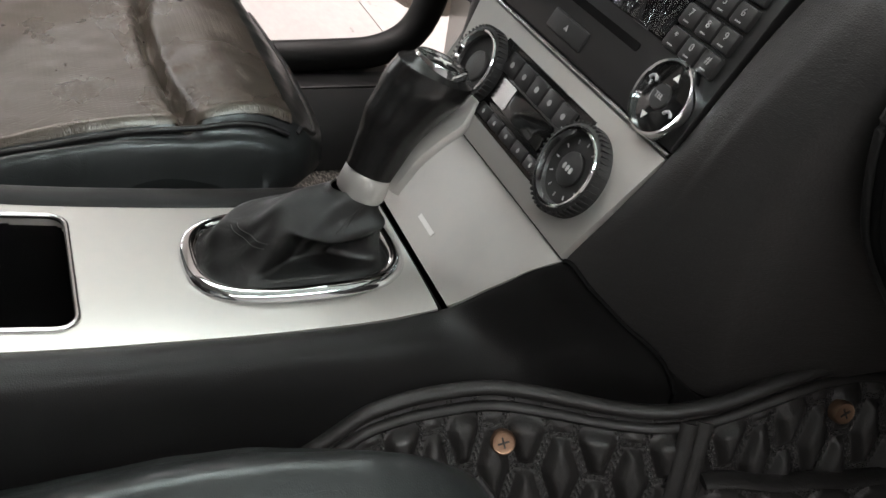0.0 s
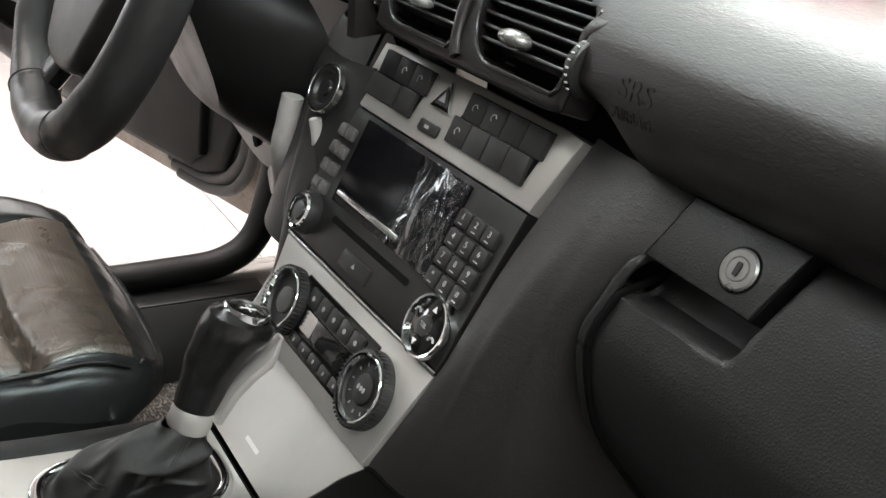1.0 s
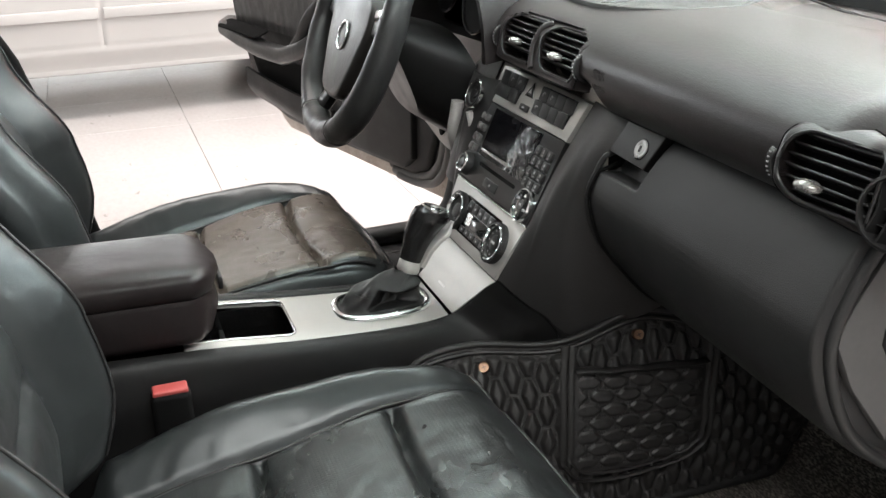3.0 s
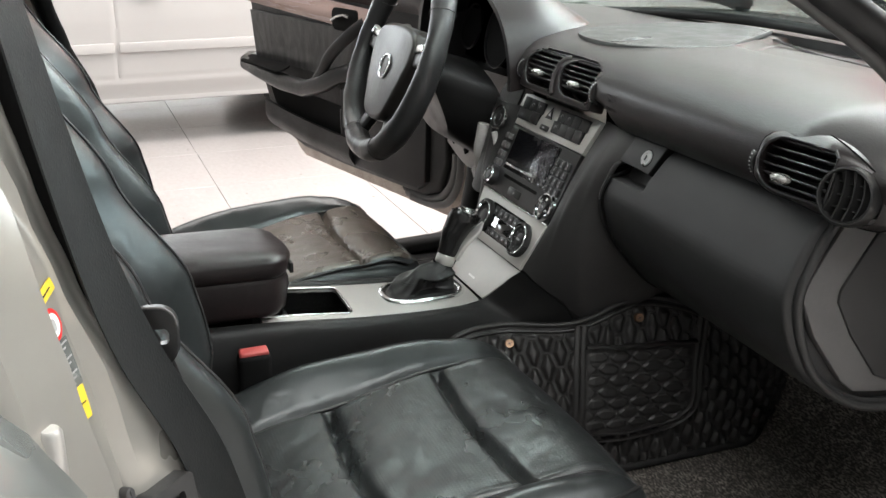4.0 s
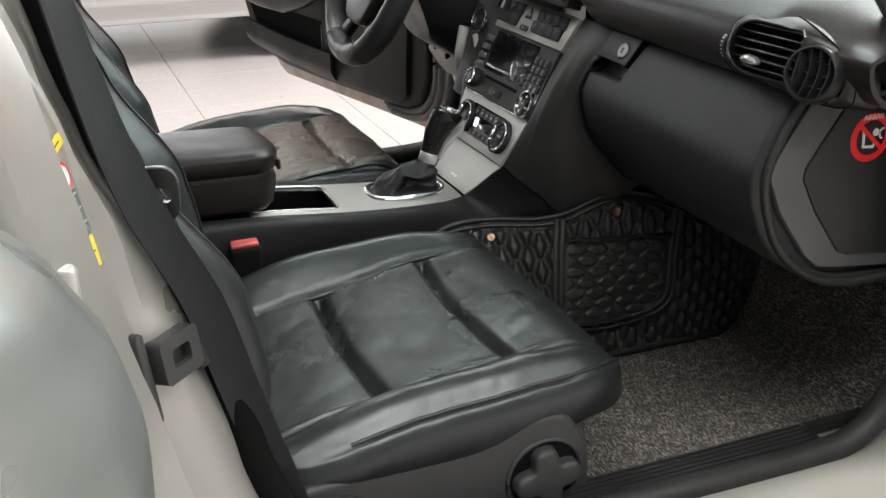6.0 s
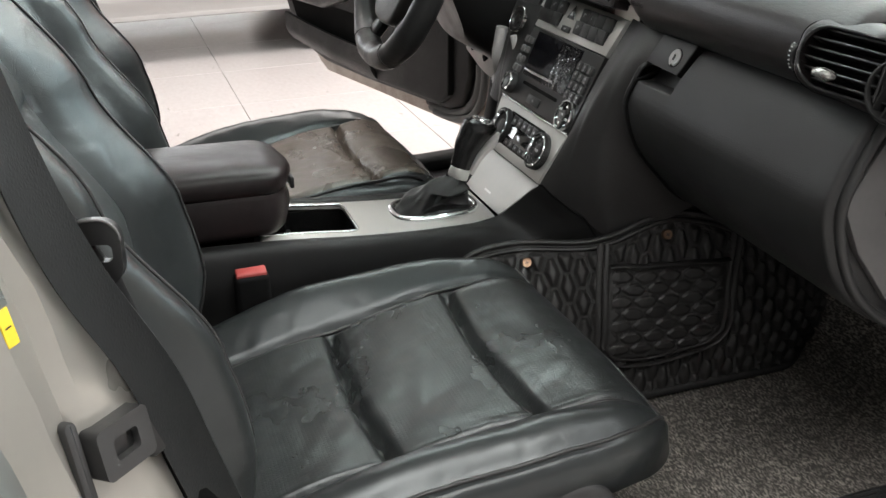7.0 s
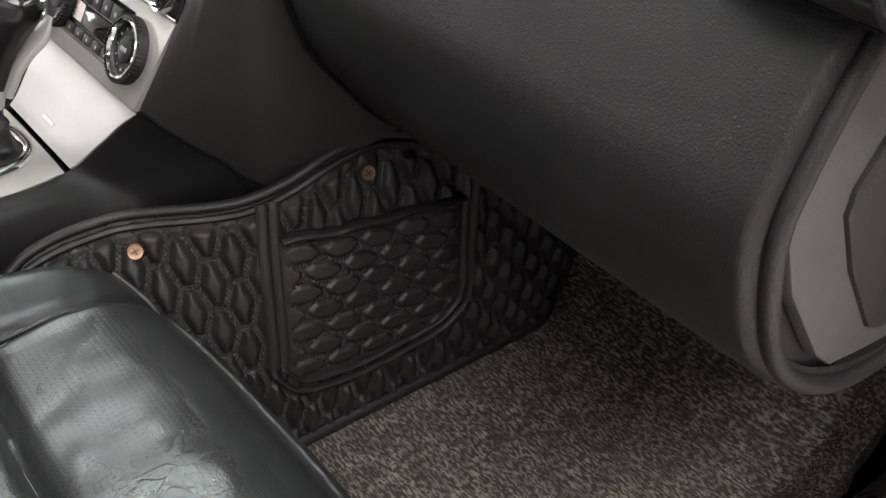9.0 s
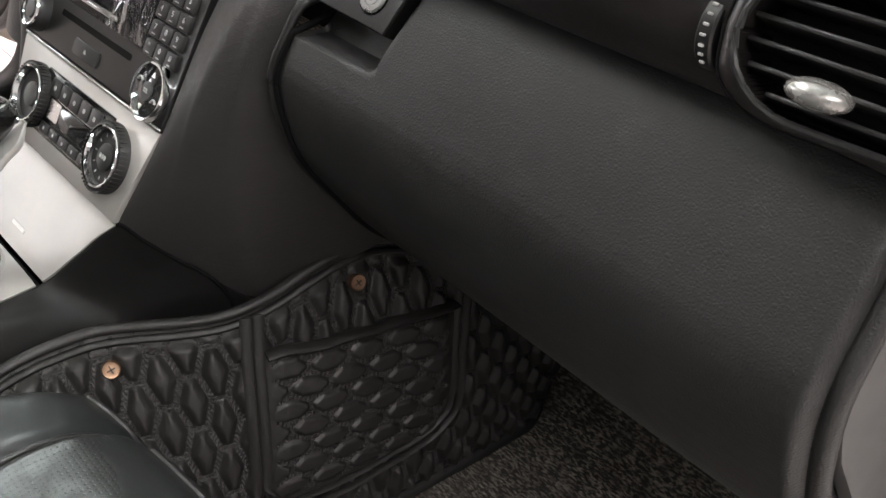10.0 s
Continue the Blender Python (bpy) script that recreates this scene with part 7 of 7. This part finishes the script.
part("tongue", ring_plate([(x, y) for x, y in rrect(0.036, 0.046, 0.014, 6)], rrect(0.024, 0.012, 0.004, 6), -0.005, 0.005), SMOOTH_BLACK, belt, "black belt tongue with grey edge", m=frame_of((0.674, -0.588, 0.806), (0.25, 1, 0), (0, 0.45, 1)))
part("tongue_edge", sweep([frame_of((0.674, -0.588, 0.806), (0.25, 1, 0), (0, 0.45, 1)) @ V(x, y, 0.005) for x, y in rrect(0.036, 0.046, 0.014, 6)[:16]], 0.0010), GREY_PLASTIC, belt)
def pillar_face(f, z, lo=4, hi=5):
    """A frame on the pillar's front face, a share f of the way from its inner to its outer edge."""
    def at(q):
        sec = pillar_section(q)
        return sec[lo].lerp(sec[hi], f)
    sec = pillar_section(z)
    return frame_of(at(z), sec[lo] - sec[hi], at(z + 0.02) - at(z - 0.02)) @ pose(0, 0, 0.001)


striker = thing("door_striker", (0.70, -0.59, 0.67), "dark grey door striker bolted to the pillar", "door striker")
st = pillar_face(0.55, 0.690, 2, 3)
part("striker_plate", slab(rrect(0.010, 0.080, 0.005), -0.004, 0.004, 0.002), SEAT_PLASTIC, striker, m=st @ pose(-0.034, -0.016, 0.000))
hasp = part("striker_hasp", ring_plate([(x, y) for x, y in rrect(0.046, 0.038, 0.005, 4)], rrect(0.022, 0.016, 0.003, 4), -0.004, 0.013), SEAT_PLASTIC, striker, m=st @ pose(-0.002, -0.008, 0.0))
part("hasp_hole", slab(rrect(0.024, 0.018, 0.003), -0.004, 0.006), SMOOTH_BLACK, hasp, m=st @ pose(-0.002, -0.008, 0.0))
part("buffer", rounded_box(0.020, 0.032, 0.012, 0.004), RUBBER, striker, m=st @ pose(0.028, -0.018, 0.004))
for z, y, x, kind in ((0.868, -0.652, 0.688, "yellow"), (0.847, -0.649, 0.690, "round"), (0.789, -0.640, 0.697, "yellow"), (0.818, -0.645, 0.694, "text")):
    m = pillar_face(0.45, z)
    if kind == "round":
        t = thing("round_warning_sticker", (x, y, z), "red-rimmed round warning sticker on the pillar", "sticker")
        part("rim", lathe([(0, 0.0006), (0.0115, 0.0006), (0.012, 0)], 28), RED_PRINT, t, m=m.copy())
        part("field", lathe([(0, 0.0009), (0.0085, 0.0009), (0.0086, 0.0005)], 28), WHITE_PRINT, t, m=m.copy())
        part("sign", slab(oval(0.003, 0.0045, 14), 0.0008, 0.0012), GREY_PRINT, t, m=m.copy())
    elif kind == "yellow":
        t = thing("yellow_sticker", (x, y, z), "small yellow printed sticker on the pillar", "sticker")
        part("label", slab(rrect(0.034 if z > 0.8 else 0.012, 0.009 if z > 0.8 else 0.024, 0.001), 0, 0.0010), YELLOW_PRINT, t, m=m @ pose(0, 0, 0, 0, 0, 14 if z > 0.8 else -4))
        part("print_bar", box(-0.011 if z > 0.8 else -0.003, 0.011 if z > 0.8 else 0.003, -0.0005, 0.0005, 0.0010, 0.0013), BLACK_PRINT, t, m=m @ pose(0, 0, 0, 0, 0, 14 if z > 0.8 else -4))
    else:
        t = thing("text_sticker", (x, y, z), "clear sticker with tiny unreadable print lines", "sticker")
        part("backing", slab(rrect(0.020, 0.036, 0.001), 0, 0.0004), DARKENED_PAINT, t, m=m.copy())
        for k in range(9):
            part("print_bar", box(-0.008, 0.008 - 0.004 * (k % 3), -0.0006, 0.0006, 0.0004, 0.0007), GREY_PRINT, t, m=m @ pose(0, 0.015 - 0.0037 * k, 0))

# ---- the car parked alongside ----
parked = thing("parked_car", (-4.3, -0.4, 0), "white saloon car parked on the tiled floor", "car")
PX = -3.5


def flank(u, v):
    y = -2.6 + 4.4 * u
    z = 0.24 + 0.78 * v
    x = curve_at([(0.24, -0.035), (0.33, 0.0), (0.46, 0.020), (0.60, 0.026), (0.76, 0.018), (0.90, -0.010), (1.02, -0.075)], z)
    for gy in (-0.385, -1.35):
        x -= 0.010 * math.exp(-((y - gy - 0.012 * (z - 0.5)) / 0.005) ** 2) * (1 if z > 0.33 else 0)
    x -= 0.008 * math.exp(-((z - 0.335) / 0.006) ** 2)
    return V(PX + x, y, z)


part("body_side", sheet(flank, 440, 70, 0.03), PARKED_PAINT, parked)
for y0, y1 in ((-1.33, -0.395), (-0.375, 0.75)):
    part("side_moulding", box(PX + 0.018, PX + 0.036, y0, y1, 0.458, 0.505, 0.006), PARKED_PAINT, parked)
ph = part("door_handle", sweep(spline([(PX + 0.02, -0.30, 0.737), (PX + 0.050, -0.275, 0.739), (PX + 0.052, -0.19, 0.739), (PX + 0.02, -0.165, 0.736)], 24), oval(0.009, 0.014, 12)), PARKED_PAINT, parked, "white door handle")
part("handle_cup", slab(oval(0.055, 0.024, 30), -0.01, 0.003, 0.001), GREY_PLASTIC, ph, m=frame_of((PX + 0.0165, -0.22, 0.734), (0, 1, 0), (-0.05, 0, 1)))
part("sill_skirt", box(PX - 0.09, PX - 0.035, -1.9, 0.9, 0.215, 0.26, 0.01), PARKED_PAINT, parked)
part("roof", sheet(lambda u, v: V(PX - 0.10 - 1.5 * u, -2.1 + 2.6 * v, 1.02 + 0.42 * math.sin(math.pi * min(max(v, 0.0), 1.0)) ** 0.5), 12, 20, 0.03), PARKED_PAINT, parked)
# Far side, unseen, ends high to let light in under the car.
part("body_side", sheet(lambda u, v: V(PX - 1.70 + 0.02 * math.sin(math.pi * v), -2.6 + 4.4 * u, 0.34 + 0.68 * v), 20, 6, 0.03), PARKED_PAINT, parked)
part("bonnet", box(PX - 1.66, PX - 0.05, 0.55, 1.75, 0.88, 0.98, 0.03), PARKED_PAINT, parked)
# Pale colour stands in for light bounced under the car.
part("underbody", box(PX - 1.60, PX - 0.12, -2.4, 1.7, 0.30, 0.36), LOWER_TRIM, parked, "underbody, made pale to lighten the shade beneath")
for wx in (PX - 0.16, PX - 1.50):
    for wy in (0.60, -2.05):
        w = part("wheel", lathe([(0.0, -0.09), (0.20, -0.09), (0.30, -0.095), (0.315, -0.07), (0.315, 0.07), (0.30, 0.095), (0.20, 0.09), (0, 0.08)], 48), TYRE, parked, "black tyre", m=pose(wx, wy, 0.315, 0, 90, 0))
        part("rim", lathe([(0, 0.092), (0.05, 0.10), (0.18, 0.094), (0.20, 0.08)], 36), SILVER, w, "silver wheel rim", m=pose(wx, wy, 0.315, 0, 90, 0))

# ---- floor tiles, one by one where the camera looks ----
SIZE = 0.60
tile_bm = slab(rrect(SIZE - 0.0018, SIZE - 0.0018, 0.003, 1), -0.006, 0.0, 0.001, 1)
first = part("tile", tile_bm, TILE, floor)
first.location = (-0.6, -0.09 + SIZE / 2, 0)
for i in range(-11, 6):
    for j in range(-6, 8):
        if (i, j) == (-1, 0):
            continue
        t = new("tile", first.data)
        t.parent = floor
        t.location = (0.0 + SIZE * i, -0.09 + SIZE * (j + 0.5), 0)
part("tile_bed", box(X0, X1, Y0, -0.09 - 6 * SIZE - 0.002, -0.006, 0.0), TILE, floor)
part("tile_bed", box(X0, X1, -0.09 + 8 * SIZE + 0.002, Y1, -0.006, 0.0), TILE, floor)
part("tile_bed", box(5.5 * SIZE + 0.002, X1, -0.09 - 6 * SIZE, -0.09 + 8 * SIZE, -0.006, 0.0), TILE, floor)
